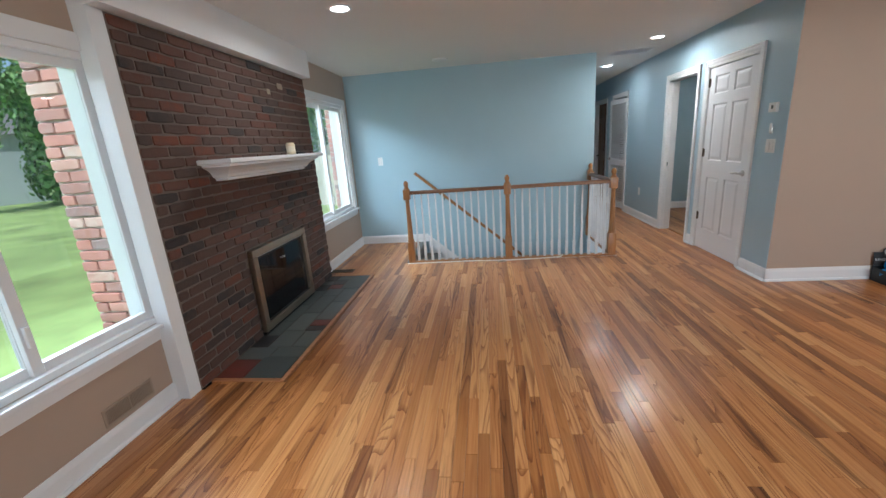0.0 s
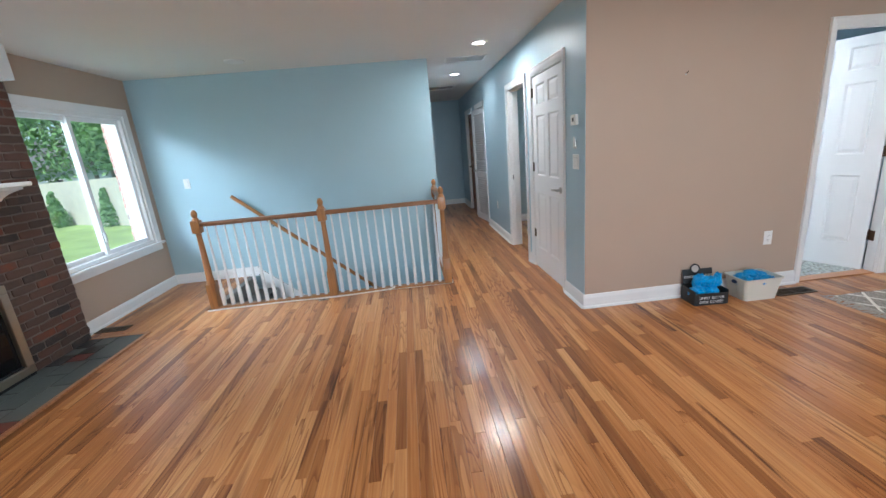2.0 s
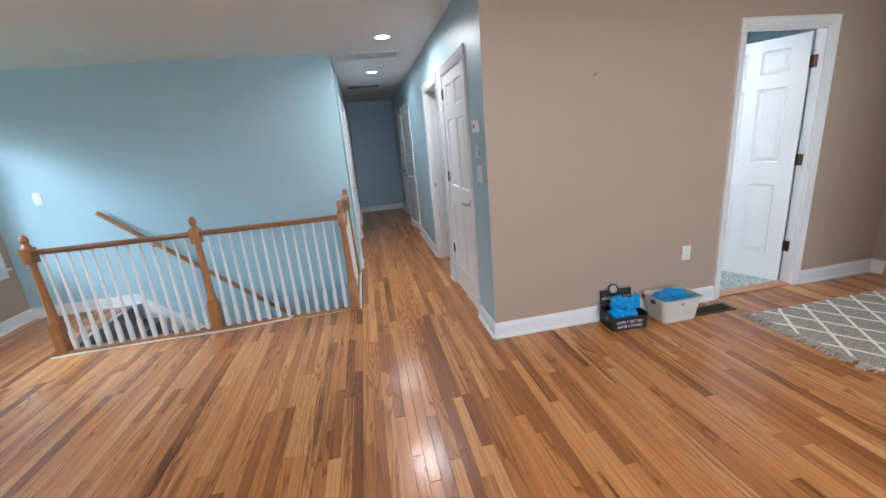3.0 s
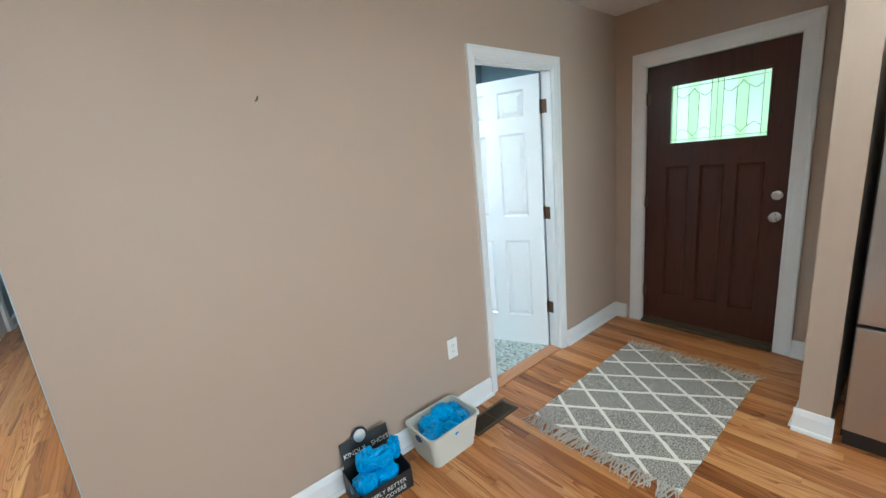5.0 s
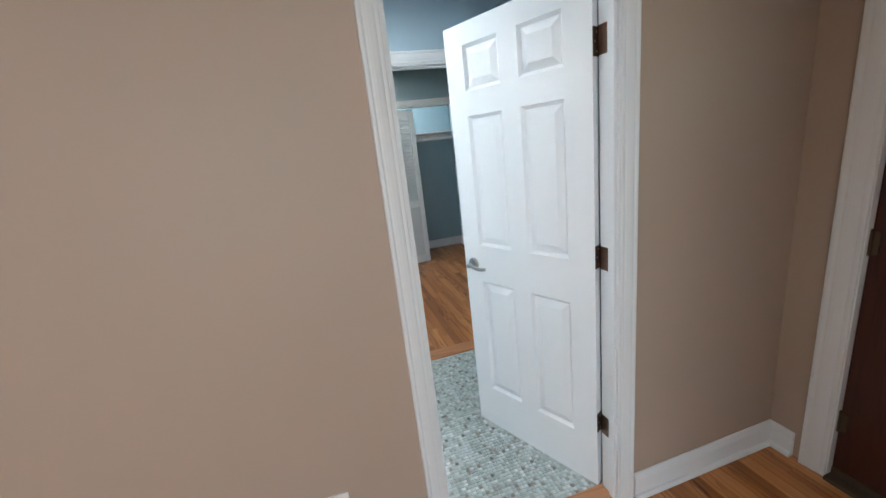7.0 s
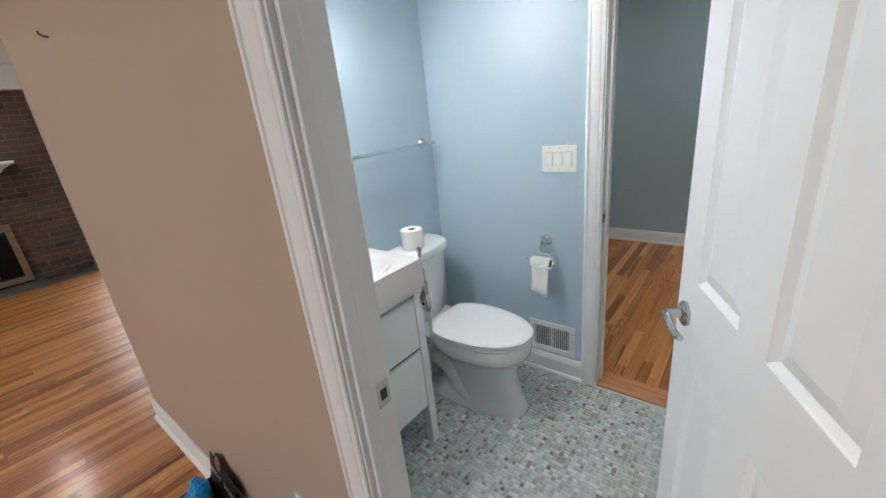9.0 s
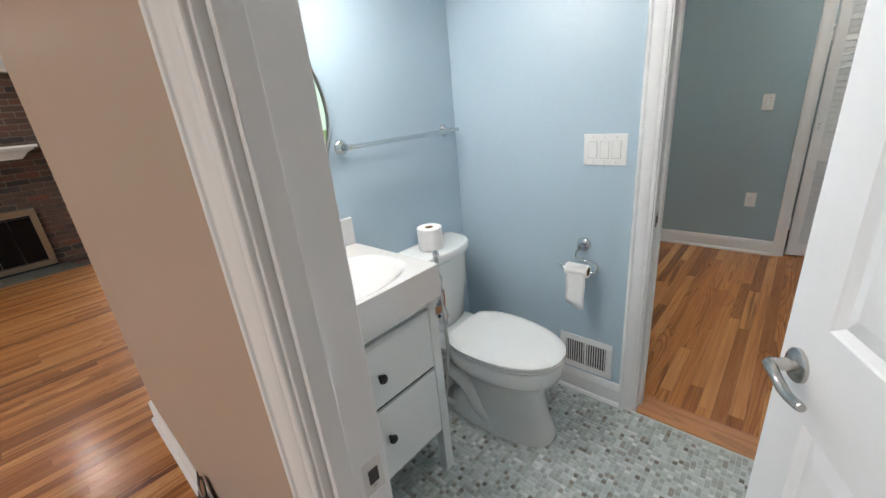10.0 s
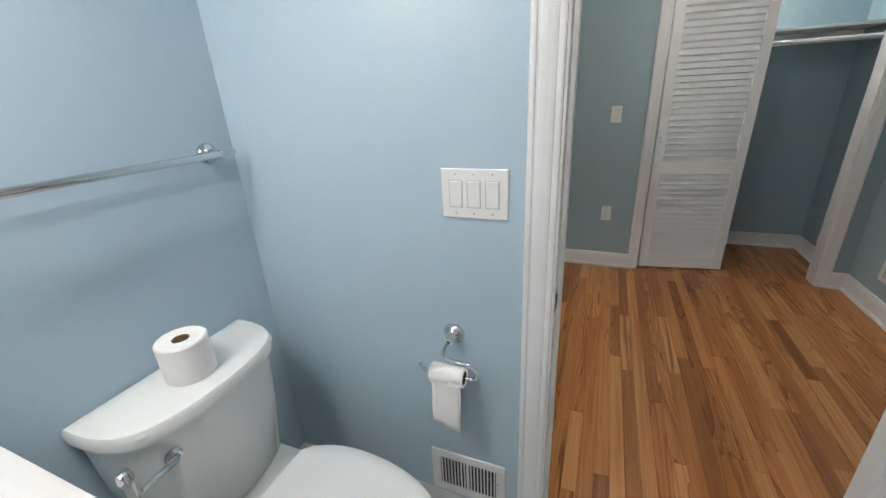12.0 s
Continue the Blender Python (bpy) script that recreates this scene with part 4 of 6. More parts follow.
# ---- windows ----
def slider(name, hole, face, side, label, mull=None, latch=True):
    """A two-sash sliding window in a wall that runs along y; face is the wall's inner face, side the way into the room."""
    y0, y1, z0, z1 = hole
    o = thing(name, (0, 0, 0), label, "window", "structure")
    s = side

    def bx(d0, d1, ya, yb, za, zb, bev=0.003):
        xa, xb = face + s * d0, face + s * d1
        return box((min(xa, xb), ya, za), (max(xa, xb), yb, zb), bev)

    f = 0.035
    for ya, yb, za, zb in ((y0, y0 + f, z0, z1), (y1 - f, y1, z0, z1), (y0 + f, y1 - f, z0, z0 + f), (y0 + f, y1 - f, z1 - f, z1)):
        part("window_frame", bx(-0.19, 0.002, ya, yb, za, zb), VINYL, o)
    mid = mull or (y0 + y1) / 2
    for n, (ya, yb, d) in enumerate(((y0 + f, mid + 0.022, -0.075), (mid - 0.022, y1 - f, -0.045))):
        st = 0.045
        sash = new("sash")
        sash.parent = o
        for a, b, c, e in ((ya, ya + st, z0 + f, z1 - f), (yb - st, yb, z0 + f, z1 - f), (ya + st, yb - st, z0 + f, z0 + f + st), (ya + st, yb - st, z1 - f - st, z1 - f)):
            part("sash_rail", bx(d - 0.014, d + 0.014, a, b, c, e), VINYL, sash)
        pane = part("pane", bx(d - 0.003, d + 0.003, ya + st, yb - st, z0 + f + st, z1 - f - st, 0), GLASS, sash)
        pane.visible_shadow = False
    if latch:
        part("latch", bx(-0.03, -0.012, mid - 0.012, mid + 0.012, z0 + 0.17, z0 + 0.27, 0.004), VINYL, o)
    w = 0.085
    part("casing", bx(0, 0.018, y0 - w, y0, z0 - 0.02, z1 + w), WHITE, o)
    end = 1.858 if 1.86 < y1 < 2 else y1
    if end == y1:
        part("casing", bx(0, 0.018, y1, y1 + w, z0 - 0.02, z1 + w), WHITE, o)
    part("casing", bx(0, 0.018, y0, end, z1, z1 + w), WHITE, o)
    part("sill", bx(0, 0.05, y0 - w - 0.02, min(y1 + w + 0.02, 1.858 if y1 < 2 else 5.74), z0 - 0.03, z0 - 0.002, 0.006), WHITE, o)
    part("apron", bx(0, 0.014, y0 - w, min(y1 + w, 1.858 if y1 < 2 else 5.74), z0 - 0.10, z0 - 0.03), WHITE, o)
    return o


slider("window_1", WIN_1, XW, 1, "white vinyl sliding window above a deep white sill", 1.27)
slider("window_2", WIN_2, XW, 1, "white vinyl sliding window looking onto the garden", 4.86)
slider("window_3", WIN_BED, 6.17, -1, "white vinyl bedroom window")


# ---- fireplace ----
BX = -1.88
hearth_wall = thing("chimney_breast", (0, 0, 0), "red-brown brick fireplace wall with grey joints", "fireplace", "structure")
part("mortar_bed", boxes([((XW, 1.957, 0), (BX - 0.008, 2.69, 2.19)), ((XW, 3.60, 0), (BX - 0.008, 4.195, 2.19)), ((XW, 2.69, 0.72), (BX - 0.008, 3.60, 2.19))]), MORTAR, hearth_wall)
part("firebox", boxes([((XW - 0.5, 2.60, 0.0), (XW - 0.45, 3.7, 0.8)), ((XW - 0.45, 2.60, 0), (XW, 2.69, 0.8)), ((XW - 0.45, 3.60, 0), (XW, 3.69, 0.8)), ((XW - 0.45, 2.69, 0.72), (XW, 3.6, 0.8))]), SOOT, hearth_wall)

insert = thing("fireplace_insert", (BX, 3.145, 0.0), "brushed brass fireplace insert with dark glass doors", "fireplace")
hw, z0, z1 = 0.46, 0.03, 0.725
fr = 0.062
for lo, hi in (((-0.0, -hw, z1 - fr), (0.045, hw, z1)), ((0, -hw, z0 + fr), (0.045, -hw + fr, z1 - fr)), ((0, hw - fr, z0 + fr), (0.045, hw, z1 - fr)), ((0, -hw, z0), (0.045, hw, z0 + fr))):
    part("surround", box(lo, hi, 0.008), BRASS, insert)
for k in range(4):
    a = -hw + fr + k * (2 * hw - 2 * fr) / 4
    b = a + (2 * hw - 2 * fr) / 4
    dr = part("glass_door", box((0.004, a + 0.002, z0 + fr + 0.012), (0.012, b - 0.002, z1 - fr - 0.035)), FIRE_GLASS, insert, "smoked black glass pane")
part("vent_rail", box((0.004, -hw + fr, z1 - fr - 0.03), (0.024, hw - fr, z1 - fr - 0.012), 0.002), BLACK, insert)
part("track", box((0.002, -hw + fr, z1 - fr - 0.010), (0.030, hw - fr, z1 - fr), 0.002), NICKEL, insert)
part("bottom_vent", box((0.004, -hw + fr, z0 + fr), (0.028, hw - fr, z0 + fr + 0.010), 0.002), BLACK, insert)
part("plinth", box((0.0, -hw, 0.0), (0.03, hw, z0)), BLACK, insert)
for yy in (-0.02, 0.02):
    part("pull", lathe([(0.008, 0), (0.006, 0.012), (0.010, 0.02)], 12, pose(0.012, yy, 0.55, 0, 90)), NICKEL, insert)

mantel = thing("mantel_shelf", (BX, 3.11, 1.285), "white crown-moulded mantel shelf on the brick", "mantel")
bm = bmesh.new()
rings = []
for d, z in ((0.085, 0.0), (0.095, 0.004), (0.095, 0.02), (0.115, 0.026), (0.125, 0.045), (0.15, 0.07), (0.19, 0.092), (0.205, 0.097), (0.205, 0.112), (0.238, 0.116), (0.243, 0.122), (0.243, 0.142), (0.238, 0.148)):
    h = 0.745 - (0.243 - d)
    rings.append([bm.verts.new(v) for v in ((0, -h, z), (d, -h, z), (d, h, z), (0, h, z))])
for a, b in zip(rings, rings[1:]):
    for k in range(4):
        bm.faces.new((a[k], a[(k + 1) % 4], b[(k + 1) % 4], b[k]))
bm.faces.new(rings[0][::-1])
bm.faces.new(rings[-1])
part("shelf", bm, WHITE, mantel)

candle = thing("candle_jar", (-1.735, 3.39, 1.433), "cream candle jar with a paper label on the mantel", "candle")
part("jar", lathe([(0.034, 0), (0.038, 0.006), (0.038, 0.085), (0.034, 0.092), (0.034, 0.10), (0.030, 0.10), (0.030, 0.088)], 24), WAX, candle, smooth=True)
part("label", lathe([(0.0385, 0.022), (0.0386, 0.023), (0.0386, 0.07), (0.0385, 0.071)], 24), material("pale_label", (0.72, 0.66, 0.52), 0.7), candle)
lighter = thing("lighter", (-1.70, 3.50, 1.433), "small black lighter lying on the mantel", "lighter", rz=60)
part("body", box((-0.04, -0.011, 0), (0.025, 0.011, 0.018), 0.005), BLACK, lighter)
part("nozzle", box((0.026, -0.006, 0.004), (0.05, 0.006, 0.014), 0.002), BLACK, lighter)

hearth = thing("hearth", (0, 0, 0), "flush slate hearth with red and black tiles", "hearth", "structure")
HX0, HX1, HY0, HY1 = BX, -1.40, 2.075, 4.16
part("bed", box((XW, HY0, -0.02), (HX1, HY1, 0.001)), MORTAR, hearth)
for lo, hi in (((HX1 + 0.001, HY0 - 0.03, -0.02), (HX1 + 0.034, HY1 + 0.03, 0.008)), ((BX, HY0 - 0.033, -0.02), (HX1, HY0 - 0.001, 0.008)), ((BX, HY1 + 0.001, -0.02), (HX1, HY1 + 0.033, 0.008))):
    part("border", box(lo, hi, 0.003), SADDLE, hearth)
# each slab: along the depth u0 to u1, along the width v0 to v1
slabs = [(0, 0.42, 0, 0.115, "r"), (0.42, 1, 0, 0.13, "s"), (0, 0.5, 0.115, 0.20, "s"), (0.5, 1, 0.13, 0.20, "s"), (0, 0.3, 0.20, 0.29, "k"), (0.3, 0.7, 0.20, 0.33, "s"), (0.7, 1, 0.20, 0.33, "s"),
         (0, 0.3, 0.29, 0.42, "s"), (0.3, 0.66, 0.33, 0.50, "s"), (0.66, 1, 0.33, 0.375, "k"), (0.66, 1, 0.375, 0.43, "r"), (0.66, 1, 0.43, 0.62, "s"), (0, 0.3, 0.42, 0.60, "s"), (0.3, 0.66, 0.50, 0.70, "s"),
         (0, 0.3, 0.60, 0.78, "s"), (0.66, 1, 0.62, 0.80, "s"), (0.3, 0.66, 0.70, 0.80, "s"), (0, 0.25, 0.78, 0.86, "k"), (0.25, 0.55, 0.80, 0.86, "r"), (0.55, 1, 0.80, 1, "s"), (0, 0.25, 0.86, 0.92, "s"), (0.25, 0.55, 0.86, 0.93, "k"), (0, 0.25, 0.92, 1, "k"), (0.25, 0.55, 0.93, 1, "s")]
for u0, u1, v0, v1, c in slabs:
    g = 0.004
    bm = box((HX0 + u0 * (HX1 - HX0) + g, HY0 + v0 * (HY1 - HY0) + g, -0.015), (HX0 + u1 * (HX1 - HX0) - g, HY0 + v1 * (HY1 - HY0) - g, 0.004 + random.uniform(0, 0.002)), 0.0015)
    part("slab", bm, {"r": SLATE_RED, "k": SLATE_DARK, "s": SLATE}[c], hearth)


# ---- stairs and railing ----
stairs = thing("staircase", (-1.0, 5.175, -2.6), "grey carpeted staircase going down", "stairs", "structure")
for k in range(13):
    x0 = 0.0 + 0.225 * k
    top = 2.6 - 0.19 * (k + 1)
    if top > 0.02:
        bm = boxes([((x0, -0.575, 0.0), (x0 + 0.225, 0.575, top - 0.03)), ((x0 - 0.0, -0.575, top - 0.03), (x0 + 0.25, 0.575, top))], 0.008)
        part("step", bm, CARPET, stairs)
tagged(part("stair_head", box((-1.06, 4.626, -0.26), (-0.985, 5.735, -0.001), 0.01), CARPET), "grey carpeted nosing at the head of the stairs", "stairs", kind="structure")
tagged(part("stair_edge", boxes([((-1.0, 4.602, -0.26), (1.5, 4.625, -0.001)), ((1.478, 4.625, -0.26), (1.5, 5.75, -0.001))]), WHITE), "white fascia round the stair opening", "trim", kind="structure")
sk = bmesh.new()
for (xa, za), (xb, zb) in (((-0.93, 0.10), (1.5, -1.95)),):
    lo, hi = [(xa, za - 0.30), (xb, zb - 0.30), (xb, zb), (xa, za)], None
    f0 = [sk.verts.new((x, 5.735, z)) for x, z in lo]
    f1 = [sk.verts.new((x, 5.75, z)) for x, z in lo]
    sk.faces.new(f0)
    sk.faces.new(f1[::-1])
    for i in range(4):
        sk.faces.new((f0[i], f1[i], f1[(i + 1) % 4], f0[(i + 1) % 4]))
tagged(part("stair_skirt", sk, WHITE), "white sloping skirt board along the stairs", "trim", kind="structure")

railing = thing("stair_railing", (0, 0, 0), "oak railing with white balusters round the stair opening", "railing")
RY, NX = 4.645, (-0.98, 0.235, 1.445)


def newel(x, y, dz=0.0):
    bm = bmesh.new()
    add_box(bm, (-0.042, -0.042, 0), (0.042, 0.042, 0.27), 0.006)
    add_lathe(bm, [(0.040, 0.27), (0.043, 0.285), (0.034, 0.30), (0.036, 0.315), (0.033, 0.34), (0.024, 0.76), (0.027, 0.775), (0.024, 0.79), (0.034, 0.80)], 16)
    add_box(bm, (-0.040, -0.040, 0.80), (0.040, 0.040, 0.925), 0.008)
    add_lathe(bm, [(0.036, 0.925), (0.028, 0.945), (0.020, 0.955), (0.026, 0.968), (0.030, 0.985), (0.027, 1.005), (0.018, 1.02), (0.008, 1.028)], 16)
    o = part("newel_post", bm, OAK_TRIM, railing, smooth=True)
    o.matrix_local = pose(x, y, dz)
    return o


for x in NX:
    newel(x, RY)
newel(1.445, 5.69)
RAIL = [(-0.028, 0.862), (0.028, 0.862), (0.031, 0.874), (0.028, 0.888), (0.020, 0.900), (0.0, 0.905), (-0.020, 0.900), (-0.028, 0.888), (-0.031, 0.874)]
for a, b in zip(NX, NX[1:]):
    part("top_rail", extrude_profile(RAIL, "x", b - a - 0.08, pose(a + 0.04, RY, 0)), RAIL_WOOD, railing, smooth=True)
    part("shoe_rail", box((a + 0.042, RY - 0.035, 0.0), (b - 0.042, RY + 0.035, 0.022), 0.004), OAK_TRIM, railing)
part("top_rail", extrude_profile(RAIL, "y", 5.69 - RY - 0.08, pose(1.445, RY + 0.04, 0)), RAIL_WOOD, railing, smooth=True)
part("shoe_rail", box((1.41, RY + 0.042, 0.0), (1.48, 5.69 - 0.042, 0.022), 0.004), OAK_TRIM, railing)
bal = bmesh.new()
add_box(bal, (-0.0155, -0.0155, 0.022), (0.0155, 0.0155, 0.20), 0.002)
add_lathe(bal, [(0.014, 0.20), (0.0165, 0.208), (0.012, 0.222), (0.015, 0.235), (0.0145, 0.26), (0.0085, 0.862)], 12)
bal_mesh = mesh_of("baluster", bal, WHITE, True)
spots = [(NX[0] + (NX[1] - NX[0]) * k / 14, RY) for k in range(1, 14)] + [(NX[1] + (NX[2] - NX[1]) * k / 14, RY) for k in range(1, 14)] + [(1.445, RY + (5.69 - RY) * k / 11) for k in range(1, 11)]
for x, y in spots:
    o = new("baluster", bal_mesh)
    o.parent = railing
    o.matrix_local = pose(x, y, 0)

hand = thing("stair_handrail", (-1.05, 5.69, 1.05), "oak handrail on the blue stair wall", "handrail")
d = Vector((1.72, 0, -1.475))
part("rail", extrude_profile([(-0.018, -0.02), (0.018, -0.02), (0.021, -0.003), (0.018, 0.012), (0.007, 0.018), (-0.007, 0.018), (-0.018, 0.012), (-0.021, -0.003)], "x", 3.3, pose(0, 0, 0, 0, math.degrees(math.atan2(1.475, 1.72)), 0)), OAK_TRIM, hand, smooth=True)
for s in (0.24, 0.88, 1.45):
    p = d * s + Vector((0, 0, -0.02))
    part("bracket", tube(smooth_path([p, p + Vector((0, 0.0, -0.03)), p + Vector((0, 0.03, -0.05)), p + Vector((0, 0.06, -0.05))], 4), 0.006, 8), BLACK, hand)

cable = thing("extension_cord", (0, 0, 0), "cream cord lying along the foot of the railing", "cable")
pts = [(-1.03, 4.56, 0.005), (-0.7, 4.575, 0.005), (-0.2, 4.585, 0.005), (0.15, 4.565, 0.005), (0.42, 4.575, 0.005), (0.68, 4.60, 0.005), (0.83, 4.606, 0.012), (0.88, 4.615, 0.03)]
part("cord", tube(smooth_path(pts, 6), 0.0085, 8), CABLE, cable, smooth=True)
floor_box = thing("floor_outlet", (0.14, 4.52, 0.0), "small brass floor outlet beside the railing", "outlet", rz=8)
part("plate", box((-0.05, -0.022, 0.0), (0.05, 0.022, 0.008), 0.003), BRASS, floor_box)
part("cover", box((-0.018, -0.014, 0.008), (0.018, 0.014, 0.011), 0.002), BRONZE, floor_box)


# ---- vents, switches, ceiling fittings ----
def register(name, at, w, h, m, mat, label, n, frame_w=0.018, dark=True):
    """A vent: frame and slats, in its own plane x (width) and z (height), facing -y before the pose m."""
    o = new(name)
    o.empty_display_size = 0.05
    o.matrix_world = m
    tagged(o, label, "vent")
    for lo, hi in (((-w / 2, -0.007, -h / 2), (w / 2, 0, -h / 2 + frame_w)), ((-w / 2, -0.007, h / 2 - frame_w), (w / 2, 0, h / 2)), ((-w / 2, -0.007, -h / 2 + frame_w), (-w / 2 + frame_w, 0, h / 2 - frame_w)), ((w / 2 - frame_w, -0.007, -h / 2 + frame_w), (w / 2, 0, h / 2 - frame_w))):
        part("frame", box(lo, hi, 0.002), mat, o)
    if dark:
        # near-black sheet paints the duct's shade between the slats
        part("duct_shade", box((-w / 2 + frame_w, -0.001, -h / 2 + frame_w), (w / 2 - frame_w, 0, h / 2 - frame_w)), SHADOW, o)
    sl = mesh_of("slat", box((-0.0018, -0.006, -h / 2 + frame_w), (0.0018, -0.001, h / 2 - frame_w)), mat)
    for k in range(n):
        s = new("slat", sl)
        s.parent = o
        s.matrix_local = pose(-w / 2 + frame_w + (k + 0.5) * (w - 2 * frame_w) / n, 0, 0)
    part("mullion", box((-0.004, -0.0065, -h / 2 + frame_w), (0.004, -0.001, h / 2 - frame_w)), mat, o)
    return o


register("wall_vent", 0, 0.30, 0.10, pose(XW, 1.575, 0.19, 0, 0, 90), VENT_TAN, "taupe painted wall register above the baseboard", 34, 0.012)
register("floor_vent", 0, 0.30, 0.12, pose(-1.82, 4.36, 0.0, -90, 0, 0), BRONZE, "bronze floor register beside the hearth", 26)
register("floor_vent", 0, 0.34, 0.13, pose(4.21, 3.46, 0.0, -90, 0, 0), BRONZE, "bronze floor register by the bathroom doorway", 30)
bath_vent = register("wall_vent", 0, 0.255, 0.185, pose(4.195, 5.08, 0.222, 0, 0, 0), WHITE, "white wall register low on the bathroom wall", 17, 0.03)
part("damper_lever", box((0.103, -0.016, -0.02), (0.109, -0.007, 0.02), 0.002), WHITE, bath_vent)
register("wall_vent", 0, 0.30, 0.16, pose(6.17, 7.05, 0.30, 0, 0, -90), PLASTIC, "white wall register on the bedroom wall", 16)
register("ceiling_vent", 0, 0.52, 0.30, pose(1.99, 5.93, CEIL, 90, 0, 0), WHITE, "white return grille in the hallway ceiling", 44, 0.025, False)
register("ceiling_vent", 0, 0.56, 0.36, pose(1.86, 8.25, CEIL, 90, 0, 0), WHITE, "white grille in the far hallway ceiling", 30, 0.02)


def plate(name, m, w, h, label, kind, gangs=1):
    """A wall plate in x and z, facing -y before the pose m; kind: rocker, outlet or blank."""
    o = new(name)
    o.empty_display_size = 0.04
    o.matrix_world = m
    tagged(o, label, "switch" if kind == "rocker" else "outlet")
    part("plate", box((-w / 2, -0.006, -h / 2), (w / 2, 0, h / 2), 0.0025), PLASTIC, o)
    for g in range(gangs):
        cx = (g - (gangs - 1) / 2) * 0.046
        if kind == "rocker":
            part("recess", box((cx - 0.0175, -0.0066, -0.034), (cx + 0.0175, -0.0058, 0.034)), GROUT, o)
            part("rocker", box((cx - 0.0155, -0.010, -0.032), (cx + 0.0155, -0.006, 0.032), 0.002, None), PLASTIC, o)
        if kind == "outlet":
            part("insert", box((cx - 0.0165, -0.009, -0.034), (cx + 0.0165, -0.006, 0.034), 0.002), PLASTIC, o)
            bm = bmesh.new()
            for dz in (-0.018, 0.018):
                for dx in (-0.006, 0.006):
                    add_box(bm, (cx + dx - 0.001, -0.0094, dz - 0.004), (cx + dx + 0.001, -0.0088, dz + 0.005))
                add_box(bm, (cx - 0.002, -0.0094, dz - 0.011), (cx + 0.002, -0.0088, dz - 0.008))
            part("slots", bm, BLACK, o)
        for dz in (-0.048, 0.048):
            part("screw", lathe([(0.003, 0), (0.0025, 0.001)], 8, pose(cx, -0.006, dz, 90)), NICKEL, o)
    return o


plate("light_switch", pose(-1.56, Y_BLUE, 1.245), 0.072, 0.118, "white single rocker switch on the blue wall", "rocker")
plate("light_switch", pose(2.5, 3.785, 1.205, 0, 0, -90), 0.115, 0.118, "white double switch plate in the hallway", "rocker", 2)
plate("light_switch", pose(4.24, 5.08, 1.20), 0.168, 0.122, "white triple rocker switch on the bathroom wall", "rocker", 3)
plate("light_switch", pose(4.575, 7.5, 1.215), 0.072, 0.118, "white single rocker switch on the bedroom wall", "rocker")
plate("outlet", pose(4.095, 3.62, 0.44), 0.072, 0.118, "white duplex outlet on the taupe wall", "outlet")
plate("outlet", pose(4.575, 7.5, 0.455), 0.072, 0.118, "white duplex outlet on the bedroom wall", "outlet")
plate("outlet", pose(2.5, 6.75, 0.45, 0, 0, -90), 0.072, 0.118, "white duplex outlet on the hallway wall", "outlet")

thermo = thing("thermostat", (2.5, 3.79, 1.53), "small white thermostat with a grey screen", "thermostat", rz=-90)
part("body", box((-0.048, -0.026, -0.04), (0.048, 0, 0.04), 0.006), PLASTIC, thermo)
part("screen", box((-0.012, -0.0275, -0.012), (0.014, -0.0262, 0.018)), material("lcd_grey", (0.16, 0.18, 0.18), 0.2, bump=0), thermo)
hook = thing("wall_remote", (2.5, 3.79, 1.355), "slim grey remote on its wall holder", "remote", rz=-90)
part("holder", box((-0.016, -0.012, -0.045), (0.016, 0, 0.02), 0.004), NICKEL, hook)
part("remote", box((-0.013, -0.020, -0.035), (0.013, -0.0122, 0.045), 0.004), PLASTIC, hook)
nail = thing("wall_hook", (3.27, 3.62, 1.786), "small bent nail in the taupe wall", "nail")
part("nail", tube([(0, 0, 0), (0, -0.012, 0.001), (0.002, -0.02, 0.006), (0.004, -0.022, 0.014)], 0.0028, 8), BRONZE, nail)
part("scuff", lathe([(0.007, 0), (0.005, 0.0012)], 10, pose(0, 0, -0.006, 90)), GROUT, nail)

# includes fittings for the two made-up entry lights
for lx, ly, _ in LIGHTS:
    o = thing("recessed_light", (lx, ly, CEIL), "round white recessed ceiling light, switched on; two are added fill", "ceiling light", group="recessed ceiling lights")
    part("trim_ring", lathe([(0.066, 0), (0.092, 0), (0.094, -0.003), (0.088, -0.007), (0.068, -0.007)], 32, None, False), WHITE, o)
    part("diffuser", lathe([(0.066, -0.001), (0.066, -0.004), (0.01, -0.005)], 32), LED, o)
smoke = thing("smoke_detector", (-0.52, 5.22, CEIL), "flat round white ceiling cover", "smoke detector")
part("cover", lathe([(0.10, 0), (0.10, -0.006), (0.092, -0.012), (0.02, -0.014)], 32), WHITE, smoke, smooth=True)


# ---- bathroom things ----
def loft(rings, cap=True):
    bm = bmesh.new()
    rows = [[bm.verts.new(p) for p in r] for r in rings]
    n = len(rows[0])
    for a, b in zip(rows, rows[1:]):
        for k in range(n):
            bm.faces.new((a[k], a[(k + 1) % n], b[(k + 1) % n], b[k]))
    if cap:
        bm.faces.new(rows[0][::-1])
        bm.faces.new(rows[-1])
    return bm


